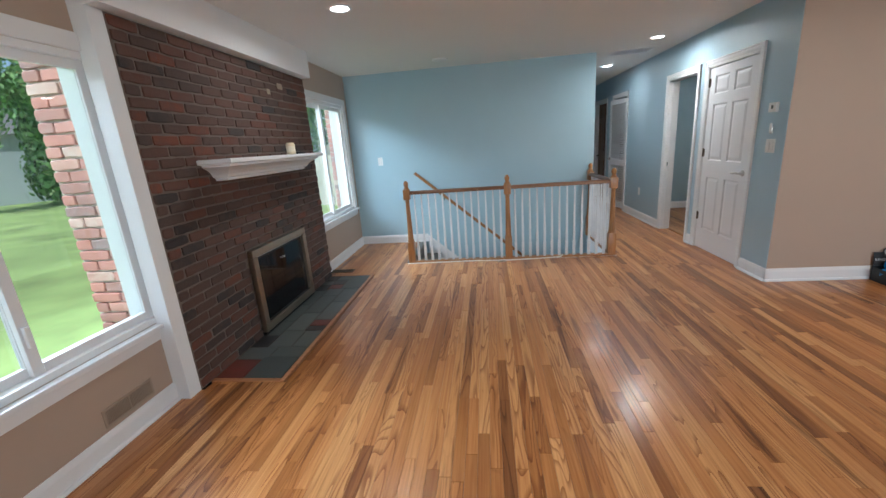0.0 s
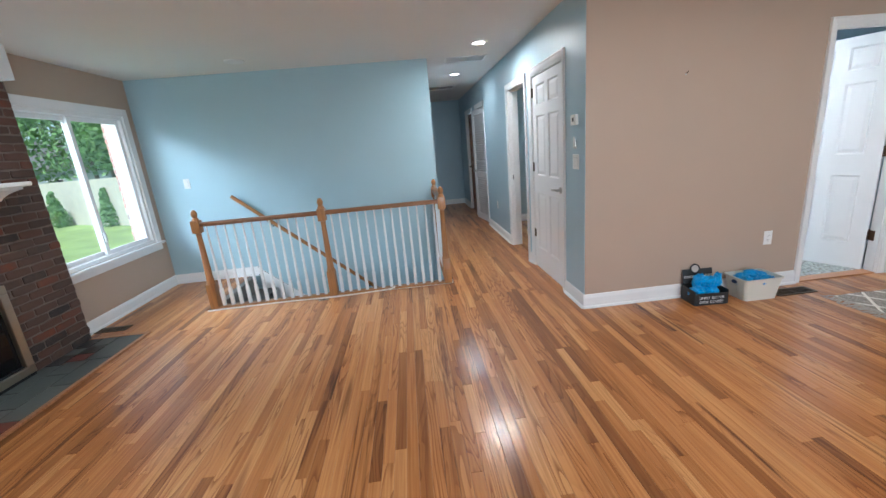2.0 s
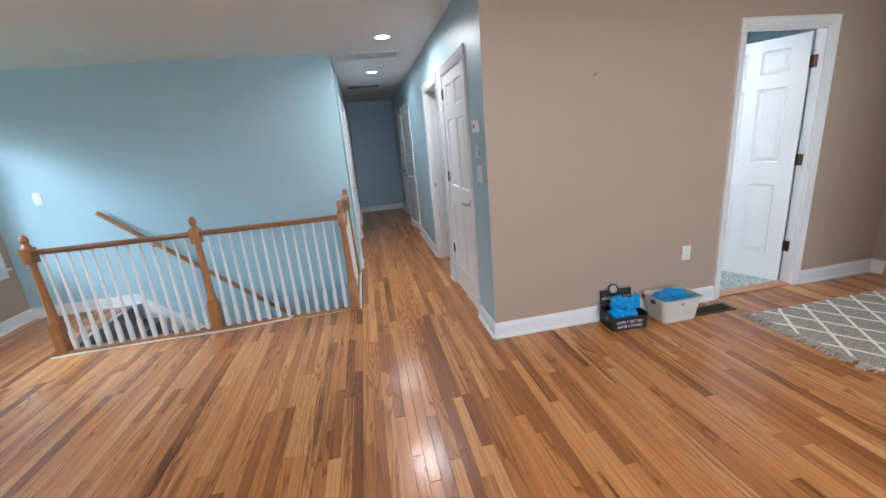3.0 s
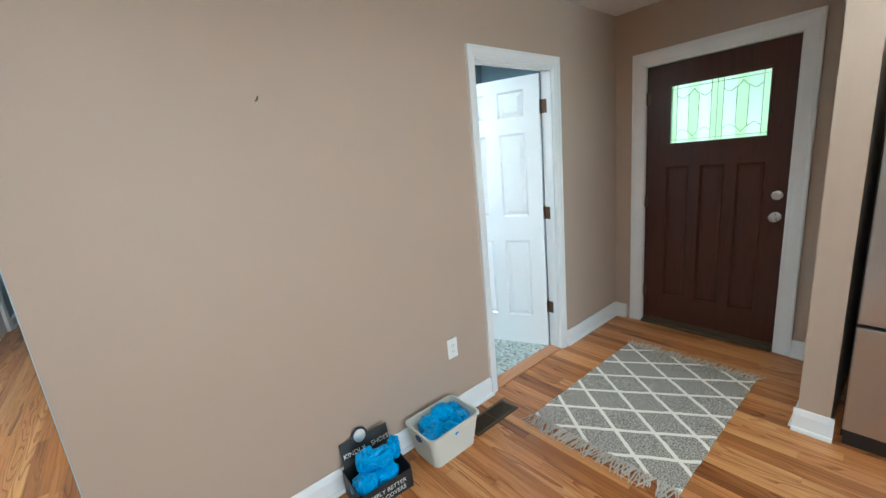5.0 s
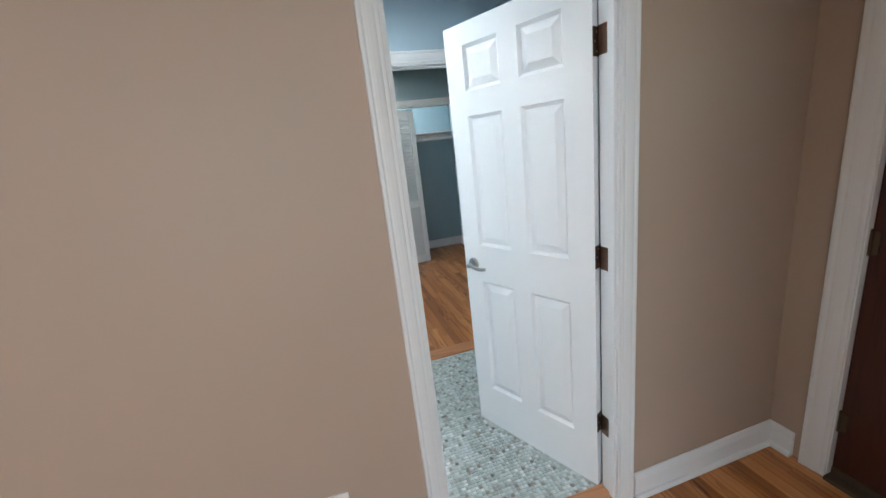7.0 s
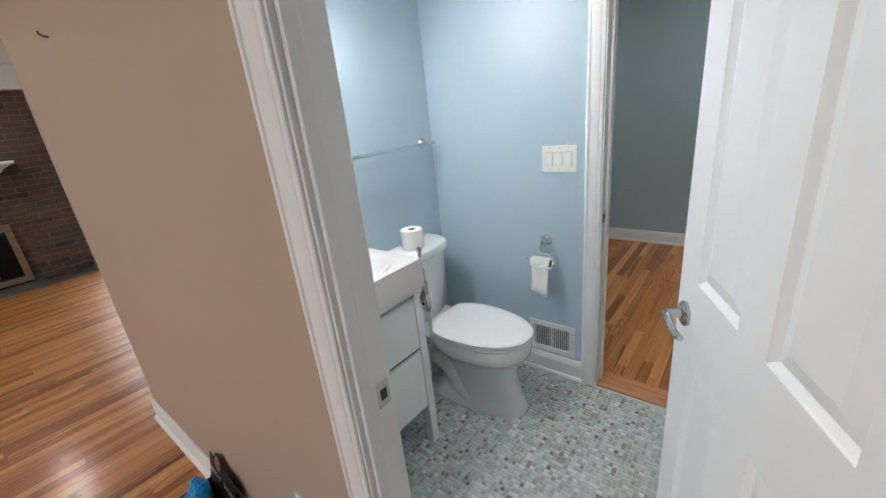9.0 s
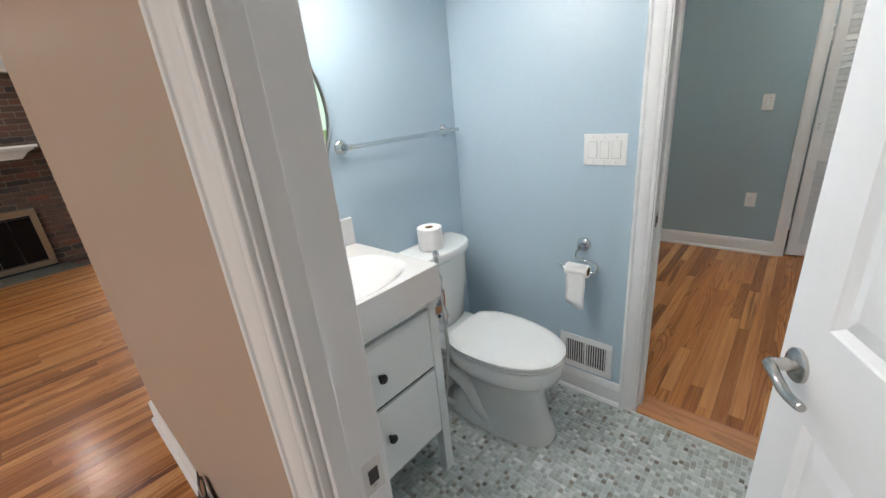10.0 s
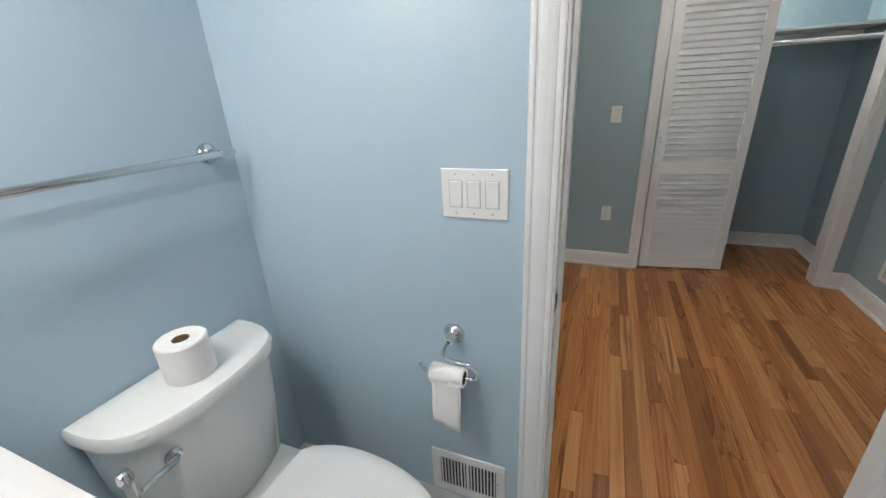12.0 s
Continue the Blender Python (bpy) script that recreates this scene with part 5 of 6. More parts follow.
def oval(x0, x1, hw, z, n=36, power=2.3, back=None):
    """An egg-shaped outline from x0 to x1, half as wide as hw; back: the half width at which the rear is cut straight."""
    out = []
    cx, a = (x0 + x1) / 2, (x1 - x0) / 2
    for k in range(n):
        t = 2 * math.pi * k / n
        c, s = math.cos(t), math.sin(t)
        x = cx + a * math.copysign(abs(c) ** (2 / power), c)
        y = hw * math.copysign(abs(s) ** (2 / power), s)
        y *= 1.0 - 0.10 * (x - cx) / a
        out.append((x, y, z))
    return out


toilet = thing("toilet", (3.48, 4.705, 0.0), "white porcelain toilet with its lid down", "toilet")
part("bowl", loft([oval(*r[1:4], r[0], power=r[4]) for r in ((0.0, 0.17, 0.735, 0.130, 2.6), (0.028, 0.17, 0.735, 0.130, 2.6), (0.06, 0.22, 0.725, 0.117, 2.5), (0.14, 0.27, 0.700, 0.102, 2.4), (0.23, 0.27, 0.690, 0.102, 2.3),
     (0.285, 0.26, 0.702, 0.124, 2.3), (0.313, 0.24, 0.738, 0.158, 2.3), (0.332, 0.23, 0.758, 0.177, 2.3), (0.36, 0.225, 0.763, 0.182, 2.3), (0.395, 0.22, 0.765, 0.184, 2.3), (0.405, 0.225, 0.760, 0.180, 2.3))]), PORCELAIN, toilet, smooth=True)
part("foot", loft([oval(0.06, 0.50, 0.115, 0.0, power=4), oval(0.06, 0.50, 0.115, 0.035, power=4), oval(0.07, 0.48, 0.10, 0.05, power=4)]), PORCELAIN, toilet, smooth=True)
part("trapway", tube(smooth_path([(0.10, 0.0, 0.04), (0.12, 0.0, 0.16), (0.20, 0.0, 0.25), (0.30, 0.0, 0.20), (0.40, 0, 0.12)], 6), 0.088, 18), PORCELAIN, toilet, smooth=True)
part("deck", loft([[(x, y * w, z) for x, y in ((0.03, -0.10), (0.03, 0.10), (0.32, 0.10), (0.32, -0.10))] for z, w in ((0.30, 1.0), (0.36, 1.5), (0.392, 1.6))]), PORCELAIN, toilet, smooth=True)

for side in (-1, 1):
    bend = [(0.13, side * 0.075, 0.06), (0.16, side * 0.088, 0.17), (0.25, side * 0.092, 0.235), (0.345, side * 0.088, 0.19), (0.40, side * 0.085, 0.10), (0.47, side * 0.08, 0.045)]
    part("trap_bulge", tube(smooth_path(bend, 5), 0.042, 14), PORCELAIN, toilet, smooth=True)


def seat_outline(z, grow=0.0, x_back=0.275):
    out = []
    for x, y, zz in oval(0.22 - grow, 0.765 + grow, 0.182 + grow, z, 48, 2.25):
        out.append((max(x, x_back), y, z))
    return out


part("seat", loft([seat_outline(0.409, -0.004), seat_outline(0.412, 0.003), seat_outline(0.421, 0.003), seat_outline(0.424, -0.002), seat_outline(0.430, -0.012)]), PORCELAIN, toilet, smooth=True)
part("lid", loft([seat_outline(0.430, 0.0, 0.268), seat_outline(0.432, 0.005, 0.268), seat_outline(0.442, 0.006, 0.268), seat_outline(0.447, -0.002, 0.27), seat_outline(0.450, -0.03, 0.28)]), PORCELAIN, toilet, "smooth white plastic seat lid", smooth=True)


def tank_outline(hw, back, side, front, z, n=28):
    """Bowed front that turns round into the sides with soft corners."""
    pts = [(back, -hw, z)]
    for k in range(n + 1):
        u = math.sin(math.pi / 2 * (-1 + 2 * k / n) * 0.985)
        bow = side + (front - side) * (1 - abs(u) ** 2.2)
        pts.append((back + 0.02 + (bow - back - 0.02) * (1 - abs(u) ** 9) ** 0.42, u * hw, z))
    pts.append((back, hw, z))
    return pts


part("tank", loft([tank_outline(0.165, 0.03, 0.12, 0.165, 0.375), tank_outline(0.19, 0.025, 0.14, 0.185, 0.40), tank_outline(0.215, 0.02, 0.155, 0.205, 0.60), tank_outline(0.222, 0.02, 0.16, 0.212, 0.752)]), PORCELAIN, toilet, smooth=True)
part("tank_lid", loft([tank_outline(0.226, 0.012, 0.164, 0.216, 0.752), tank_outline(0.236, 0.006, 0.172, 0.226, 0.760), tank_outline(0.238, 0.006, 0.174, 0.228, 0.786), tank_outline(0.232, 0.01, 0.168, 0.222, 0.797), tank_outline(0.222, 0.016, 0.158, 0.212, 0.800)]), PORCELAIN, toilet, smooth=True)
flush = new("flush_handle")
flush.parent = toilet
flush.matrix_local = pose(0.198, -0.148, 0.70)
part("rose", lathe([(0.019, 0), (0.019, 0.007), (0.013, 0.014)], 20, pose(0, 0, 0, 0, 90)), CHROME, flush, smooth=True)
part("arm", tube([(0.012, 0.0, 0.0), (0.024, -0.010, 0.003), (0.034, -0.085, 0.012)], [0.009, 0.0075, 0.006], 10), CHROME, flush, smooth=True)
for yy in (-0.128, 0.128):
    part("bolt_cap", lathe([(0.014, 0), (0.013, 0.010), (0.006, 0.016)], 14, pose(0.36, yy * 0.86, 0.045)), PORCELAIN, toilet, smooth=True)

sprayer = thing("bidet_sprayer", (3.925, 4.388, 0.62), "chrome hand sprayer hung on the vanity side", "sprayer")
part("bracket", box((-0.016, -0.048, 0.10), (0.016, -0.013, 0.135), 0.003), CHROME, sprayer)
part("stem", lathe([(0.0085, 0.235), (0.0075, 0.25), (0.0065, 0.28), (0.008, 0.305), (0.0115, 0.318), (0.009, 0.330), (0.003, 0.333)], 16, Matrix()), CHROME, sprayer, smooth=True)
part("collar", lathe([(0.010, 0.212), (0.0145, 0.215), (0.0145, 0.221), (0.011, 0.224), (0.0145, 0.227), (0.0145, 0.233), (0.009, 0.236)], 18, Matrix()), CHROME, sprayer, smooth=True)
part("handle", tube([(0.0, 0, 0.212), (0.001, 0, 0.20), (0.004, 0, 0.15), (0.007, 0.0, 0.10)], [0.0105, 0.0125, 0.0135, 0.0125], 16), CHROME, sprayer, smooth=True)
part("trigger", box((0.016, -0.0055, 0.12), (0.021, 0.0055, 0.185), 0.002), CHROME, sprayer)
part("head", lathe([(0.012, 0), (0.019, 0.01), (0.021, 0.04), (0.017, 0.062), (0.010, 0.07)], 18, pose(0.012, 0.0, 0.042, 0, -8)), CHROME, sprayer, smooth=True)
part("nozzle_gap", lathe([(0.0075, 0), (0.0065, 0.004)], 12, pose(0.006, -0.021, 0.085, 90)), BLACK, sprayer)
part("hose", tube(smooth_path([(0.012, 0, 0.045), (0.008, 0.0, -0.10), (-0.05, 0.0, -0.36), (-0.25, 0.02, -0.46), (-0.42, 0.10, -0.42)], 8), 0.0065, 8), NICKEL, sprayer, smooth=True)


def roll(name, at, label, r, core, h, m):
    o = new(name)
    o.empty_display_size = 0.04
    o.matrix_world = Matrix.Translation(at) @ m
    tagged(o, label, "toilet paper")
    rows = [(core, 0.004), (r - 0.004, 0.0), (r, 0.004), (r, h - 0.004), (r - 0.004, h), (core + 0.004, h), (core, h - 0.003), (core, 0.004)]
    bm = bmesh.new()
    rings = [[bm.verts.new((q * math.cos(2 * math.pi * k / 40), q * math.sin(2 * math.pi * k / 40), z)) for k in range(40)] for q, z in rows[:-1]]
    for a, b in zip(rings, rings[1:] + rings[:1]):
        for k in range(40):
            bm.faces.new((a[k], a[(k + 1) % 40], b[(k + 1) % 40], b[k]))
    part("paper", bm, PAPER, o, smooth=True)
    bm = bmesh.new()
    rings = [[bm.verts.new(((core - 0.0006 - e) * math.cos(2 * math.pi * k / 24), (core - 0.0006 - e) * math.sin(2 * math.pi * k / 24), z)) for k in range(24)] for e, z in ((0, 0.002), (0, h - 0.002), (0.0012, h - 0.002), (0.0012, 0.002))]
    for a, b in zip(rings, rings[1:] + rings[:1]):
        for k in range(24):
            bm.faces.new((a[k], a[(k + 1) % 24], b[(k + 1) % 24], b[k]))
    part("core", bm, CARD, o)
    return o


roll("toilet_roll", (3.595, 4.70, 0.80), "full toilet roll standing on the tank lid", 0.058, 0.020, 0.105, Matrix())
hanging = roll("toilet_roll", (4.118, 5.018, 0.690), "part-used toilet roll with a torn hanging end", 0.029, 0.020, 0.102, pose(0, 0, 0, 0, 90, 0))
bm = bmesh.new()
grid = []
for i in range(9):
    row = []
    for j in range(7):
        z = -0.0 - 0.019 * i
        u = j / 6
        if i == 8:
            z -= (0.02 + 0.018 * math.sin(3 * u)) * (u ** 1.5)
        row.append(bm.verts.new((4.128 + 0.086 * u, 5.018 - 0.0292 + 0.004 * math.sin(i * 0.7) + 0.0015 * math.sin(5 * u + i), 0.69 + z)))
    grid.append(row)
for i in range(8):
    for j in range(6):
        bm.faces.new((grid[i][j], grid[i][j + 1], grid[i + 1][j + 1], grid[i + 1][j]))
bmesh.ops.transform(bm, matrix=hanging.matrix_world.inverted(), verts=bm.verts)
sheet = part("loose_end", bm, PAPER, hanging, smooth=True)
sheet.modifiers.new("thick", "SOLIDIFY").thickness = 0.0012

holder = thing("paper_holder", (4.17, 5.08, 0.79), "chrome toilet paper holder on the blue wall", "paper holder")
part("rose", lathe([(0.031, 0), (0.031, 0.005), (0.026, 0.012), (0.014, 0.022), (0.012, 0.05)], 28, pose(0, 0, 0, 90)), CHROME, holder, smooth=True)
part("arm", tube(smooth_path([(0, -0.05, 0.0), (-0.012, -0.058, -0.025), (-0.006, -0.062, -0.045), (0.02, -0.062, -0.050), (0.06, -0.062, -0.053), (0.085, -0.062, -0.072), (0.078, -0.062, -0.096), (0.05, -0.062, -0.10), (-0.06, -0.062, -0.10), (-0.078, -0.062, -0.094), (-0.088, -0.062, -0.080)], 6), 0.0052, 10), CHROME, holder, smooth=True)

bar = thing("towel_bar", (3.48, 4.685, 1.305), "chrome towel bar on the bathroom wall", "towel bar")
for yy in (-0.305, 0.305):
    part("post", lathe([(0.030, 0), (0.030, 0.004), (0.026, 0.010), (0.013, 0.020), (0.011, 0.045), (0.013, 0.052), (0.013, 0.066), (0.008, 0.070)], 28, pose(0, yy, 0, 0, 90)), CHROME, bar, smooth=True)
part("bar", tube([(0.058, -0.305, 0), (0.058, 0.345, 0)], 0.0095, 14), CHROME, bar, smooth=True)

vanity = thing("vanity_cabinet", (3.495, 4.055, 0.0), "pale grey two-drawer vanity cabinet on square legs", "cabinet")
VD, VH = 0.445, 0.295
for xx in (0.0, VD - 0.04):
    for yy in (-VH, VH - 0.04):
        part("leg", box((xx, yy, 0.0), (xx + 0.04, yy + 0.04, 0.80), 0.002), CABINET, vanity)
for yy in (-VH + 0.012, VH - 0.024):
    part("side_panel", box((0.04, yy, 0.20), (VD - 0.04, yy + 0.012, 0.80), 0.001), CABINET, vanity)
part("back_panel", box((0.004, -VH + 0.04, 0.20), (0.012, VH - 0.04, 0.80)), CABINET, vanity)
part("bottom_panel", box((0.012, -VH + 0.04, 0.20), (VD - 0.025, VH - 0.04, 0.215)), CABINET, vanity)
part("top_rail", box((VD - 0.032, -VH + 0.04, 0.772), (VD - 0.004, VH - 0.04, 0.80), 0.001), CABINET, vanity)
# rail coloured black to draw the shade in the gap between drawers
part("drawer_gap_shade", box((VD - 0.034, -VH + 0.04, 0.512), (VD - 0.012, VH - 0.04, 0.526)), BLACK, vanity)
for z0, z1 in ((0.222, 0.512), (0.527, 0.762)):
    dr = part("drawer", box((VD - 0.024, -VH + 0.0425, z0), (VD - 0.003, VH - 0.0425, z1 - 0.002), 0.0018), CABINET, vanity)
    kz = 0.39 if z0 < 0.5 else 0.635
    part("knob", lathe([(0.007, 0), (0.006, 0.010), (0.014, 0.014), (0.016, 0.020), (0.013, 0.026), (0.004, 0.028)], 20, pose(VD - 0.003, 0.01, kz, 0, 90)), BLACK, dr, smooth=True)

basin = thing("washbasin", (3.48, 4.057, 0.80), "glossy white ceramic washbasin with a deep front lip", "sink")
BD, BH, BT = 0.478, 0.305, 0.12
nxg, nyg = 60, 76


def basin_z(x, y):
    u, v = abs((x - 0.288) / 0.165), abs(y / 0.265)
    r = (u ** 3.0 + v ** 2.4) ** (1 / 2.6)
    if r >= 1:
        return BT
    return BT - 0.098 * (1 - r ** 2.4) ** 1.25


bm = bmesh.new()
grid = [[bm.verts.new((BD * i / nxg, -BH + 2 * BH * j / nyg, basin_z(BD * i / nxg, -BH + 2 * BH * j / nyg))) for j in range(nyg + 1)] for i in range(nxg + 1)]
for i in range(nxg):
    for j in range(nyg):
        bm.faces.new((grid[i][j], grid[i + 1][j], grid[i + 1][j + 1], grid[i][j + 1]))
loop = [grid[i][0] for i in range(nxg + 1)] + [grid[nxg][j] for j in range(1, nyg + 1)] + [grid[i][nyg] for i in range(nxg - 1, -1, -1)] + [grid[0][j] for j in range(nyg - 1, 0, -1)]
low = [bm.verts.new((v.co.x, v.co.y, 0.0)) for v in loop]
for k in range(len(loop)):
    bm.faces.new((loop[k], loop[(k + 1) % len(loop)], low[(k + 1) % len(loop)], low[k]))
part("bowl", bm, CERAMIC, basin, smooth=True)
part("backsplash", box((0.001, -BH, BT + 0.0005), (0.017, BH, BT + 0.112), 0.004), CERAMIC, basin)
part("drain_ring", lathe([(0.030, 0.0), (0.032, 0.003), (0.026, 0.004), (0.024, 0.001)], 28, pose(0.298, -0.005, 0.0235)), CHROME, basin, smooth=True)
part("plug", lathe([(0.021, 0.004), (0.021, 0.010), (0.012, 0.014), (0.003, 0.015)], 24, pose(0.298, -0.005, 0.0235)), CHROME, basin, smooth=True)
ov = part("overflow_ring", lathe([(0.016, 0), (0.016, 0.003), (0.012, 0.004)], 24, pose(0.163, -0.012, 0.081, 0, 55)), CHROME, basin, smooth=True)
part("overflow_hole", lathe([(0.0118, 0.0035), (0.0116, 0.0045)], 20, pose(0.163, -0.012, 0.081, 0, 55)), BLACK, basin)

faucet = thing("faucet", (3.572, 4.045, 0.92), "chrome single-lever basin faucet", "faucet")
part("body", lathe([(0.025, 0), (0.025, 0.004), (0.0225, 0.008), (0.0225, 0.118), (0.0235, 0.120)], 28), CHROME, faucet, smooth=True)
part("cap", lathe([(0.0235, 0.122), (0.0235, 0.150), (0.021, 0.156), (0.010, 0.158)], 28), CHROME, faucet, smooth=True)
part("spout", tube(smooth_path([(0.012, 0, 0.100), (0.05, 0, 0.092), (0.09, 0, 0.075), (0.122, 0, 0.048)], 6), [0.015] * 7 + [0.0135] * 6 + [0.0125] * 6, 16), CHROME, faucet, smooth=True)
part("lever", box((0.0, -0.007, 0.140), (0.062, 0.007, 0.148), 0.003, pose(0, 0, 0, 0, -6)), CHROME, faucet)

looking = thing("round_mirror", (3.48, 4.0, 1.44), "round wall mirror with a thin silver frame", "mirror")
part("glass", lathe([(0.335, 0.004), (0.335, 0.0085)], 96, pose(0, 0, 0, 0, 90)), MIRROR, looking)
bm = bmesh.new()
rings = [[bm.verts.new((x, r * math.cos(2 * math.pi * k / 96), r * math.sin(2 * math.pi * k / 96))) for k in range(96)] for r, x in ((0.336, 0.001), (0.343, 0.001), (0.3435, 0.016), (0.3405, 0.018), (0.3365, 0.016))]
for a, b in zip(rings, rings[1:] + rings[:1]):
    for k in range(96):
        bm.faces.new((a[k], a[(k + 1) % 96], b[(k + 1) % 96], b[k]))
part("frame", bm, NICKEL, looking, smooth=True)

vl = thing("vanity_light", (3.48, 4.0, 1.945), "three-globe wall light above the mirror, switched on", "wall lamp")
part("backplate", box((0.0, -0.34, -0.03), (0.022, 0.34, 0.03), 0.006), NICKEL, vl)
for ly in GLOBES_Y:
    part("arm", tube([(0.02, ly - 4.0, 0), (0.075, ly - 4.0, 0)], 0.010, 10), NICKEL, vl)
    part("globe", lathe([(0.008, -0.053)] + [(0.055 * math.sin(a), -0.055 * math.cos(a)) for a in [0.25 + 0.2 * k for k in range(14)]] + [(0.008, 0.0535)], 24, pose(0.125, ly - 4.0, 0)), GLOBE, vl, smooth=True)

for dx, r in ((0.0, 0.0125), (0.075, 0.0125)):
    rod = thing("curtain_rod", (5.38 + dx, 4.395, 2.27), "straight chrome shower curtain rod across the room", "curtain rod", group="shower curtain rods")
    part("rod", tube([(0, -0.682, 0), (0, 0.682, 0)], r, 14), CHROME, rod, smooth=True)
    for s in (-1, 1):
        part("flange", lathe([(0.028, 0), (0.028, 0.006), (0.014, 0.012)], 20, pose(0, s * 0.684, 0, 90 * s)), CHROME, rod, smooth=True)

# ---- bedroom closet ----
crod = thing("closet_rod", (5.445, 7.78, 1.62), "white closet rod below a narrow shelf board", "closet rod")
part("rod", tube([(-0.724, 0, 0), (0.724, 0, 0)], 0.016, 14), WHITE, crod, smooth=True)
for s in (-1, 1):
    part("socket", lathe([(0.03, 0), (0.03, 0.006), (0.02, 0.014)], 20, pose(s * 0.724, 0, 0, 0, -90 * s)), WHITE, crod, smooth=True)
cshelf = thing("closet_shelf", (5.445, 8.10, 1.70), "white closet shelf above the rod", "shelf")
part("board", box((-0.724, -0.2, 0.0), (0.724, 0.199, 0.018), 0.002), WHITE, cshelf)
part("cleat", box((-0.724, 0.18, -0.07), (0.724, 0.199, -0.0005), 0.002), WHITE, cshelf)


# ---- entry ----
rug = thing("rug", (4.965, 2.89, 0.0), "grey woven rug with cream diamond lines and fringe", "rug", rz=-0.5)
RL, RW = 0.575, 0.39
bm = bmesh.new()
nu, nv = 60, 42
grid = []
for i in range(nu + 1):
    row = []
    for j in range(nv + 1):
        x, y = -RL + 2 * RL * i / nu, -RW + 2 * RW * j / nv
        row.append(bm.verts.new((x + 0.004 * noise.noise((y * 6, 1, 2)), y + 0.004 * noise.noise((x * 6, 5, 2)), 0.009 + 0.003 * noise.noise((x * 5, y * 5, 0)) + 0.0012 * noise.noise((x * 60, y * 60, 3)))))
    grid.append(row)
for i in range(nu):
    for j in range(nv):
        bm.faces.new((grid[i][j], grid[i + 1][j], grid[i + 1][j + 1], grid[i][j + 1]))
loop = [grid[i][0] for i in range(nu + 1)] + [grid[nu][j] for j in range(1, nv + 1)] + [grid[i][nv] for i in range(nu - 1, -1, -1)] + [grid[0][j] for j in range(nv - 1, 0, -1)]
low = [bm.verts.new((v.co.x, v.co.y, 0.0)) for v in loop]
for k in range(len(loop)):
    bm.faces.new((loop[k], loop[(k + 1) % len(loop)], low[(k + 1) % len(loop)], low[k]))
part("weave", bm, RUG, rug, smooth=True)
r_f = random.Random(4)
for s in (-1, 1):
    bm = bmesh.new()
    for k in range(120):
        y = -RW + 2 * RW * (k + r_f.random()) / 120
        ln = r_f.uniform(0.06, 0.105)
        a = r_f.uniform(-0.5, 0.5)
        p = [(s * (RL - 0.004), y, 0.007), (s * (RL + ln * 0.35), y + a * ln * 0.3, 0.008 + r_f.uniform(0, 0.006)), (s * (RL + ln * 0.7), y + a * ln * 0.7 + r_f.uniform(-0.006, 0.006), 0.005), (s * (RL + ln), y + a * ln, 0.003)]
        add_tube(bm, p, [0.0036, 0.0034, 0.003, 0.002], 5)
    part("fringe", bm, FRINGE, rug, "frayed grey and cream fringe")


def crumple(seed, r, squash=(1, 1, 0.7), rough=0.35):
    bm = bmesh.new()
    bmesh.ops.create_icosphere(bm, subdivisions=4, radius=r)
    off = Vector((seed * 7.3, seed * 3.1, seed * 1.7))
    for v in bm.verts:
        n = v.co.normalized()
        d = noise.noise(n * 1.6 + off) * 0.55 + abs(noise.noise(n * 3.6 + off)) * 0.5 - 0.1 + abs(noise.noise(n * 8 + off)) * 0.22
        v.co = Vector((v.co.x * squash[0], v.co.y * squash[1], v.co.z * squash[2])) * (1 + rough * 1.6 * d)
    return bm


basket = thing("storage_basket", (3.865, 3.472, 0.0), "cream plastic basket full of blue shoe covers", "basket")
BXH, BYH, BZ = 0.165, 0.115, 0.185


def rounded(hx, hy, z, r=0.03, n=6):
    out = []
    for cx, cy, a0 in ((hx - r, hy - r, 0), (-hx + r, hy - r, 90), (-hx + r, -hy + r, 180), (hx - r, -hy + r, 270)):
        for k in range(n + 1):
            a = radians(a0 + 90 * k / n)
            out.append((cx + r * math.cos(a), cy + r * math.sin(a), z))
    return out


part("bin", loft([rounded(BXH - 0.03, BYH - 0.02, 0.0), rounded(BXH - 0.002, BYH - 0.002, BZ - 0.012), rounded(BXH + 0.006, BYH + 0.006, BZ - 0.010), rounded(BXH + 0.006, BYH + 0.006, BZ), rounded(BXH - 0.004, BYH - 0.004, BZ), rounded(BXH - 0.034, BYH - 0.024, 0.006)]), BASKET, basket, smooth=True)
bm = bmesh.new()
for i in range(7):
    for j in range(9):
        t = j / 8
        y = (-0.085 + 0.028 * i) * (0.86 + 0.14 * t)
        x = -(BXH - 0.03 + (0.026) * (0.1 + 0.72 * t)) - 0.0026
        add_box(bm, (-0.0012, -0.009, -0.0035), (0.0012, 0.009, 0.0035), 0, pose(x, y, 0.02 + 0.115 * t, 25, 0, 0))
part("woven_relief", bm, BASKET, basket)
part("grip", lathe([(0.028, 0), (0.026, 0.002)], 20, pose(-0.1635, 0.0, 0.145, 0, -82) @ Matrix.Diagonal((0.55, 1, 1, 1))), BLUE_DARK, basket)
for k, (x, y, z, r) in enumerate(((-0.085, -0.03, 0.135, 0.062), (0.0, -0.045, 0.13, 0.06), (0.085, -0.03, 0.14, 0.06), (-0.06, 0.045, 0.15, 0.055), (0.03, 0.045, 0.165, 0.06), (0.10, 0.045, 0.15, 0.05))):
    c = thing("shoe_cover", (3.865 + x, 3.472 + y, z), "crumpled blue plastic shoe cover in the basket", "shoe cover", group="blue shoe covers")
    part("film", crumple(k + 1, r), BLUE_FILM, c)

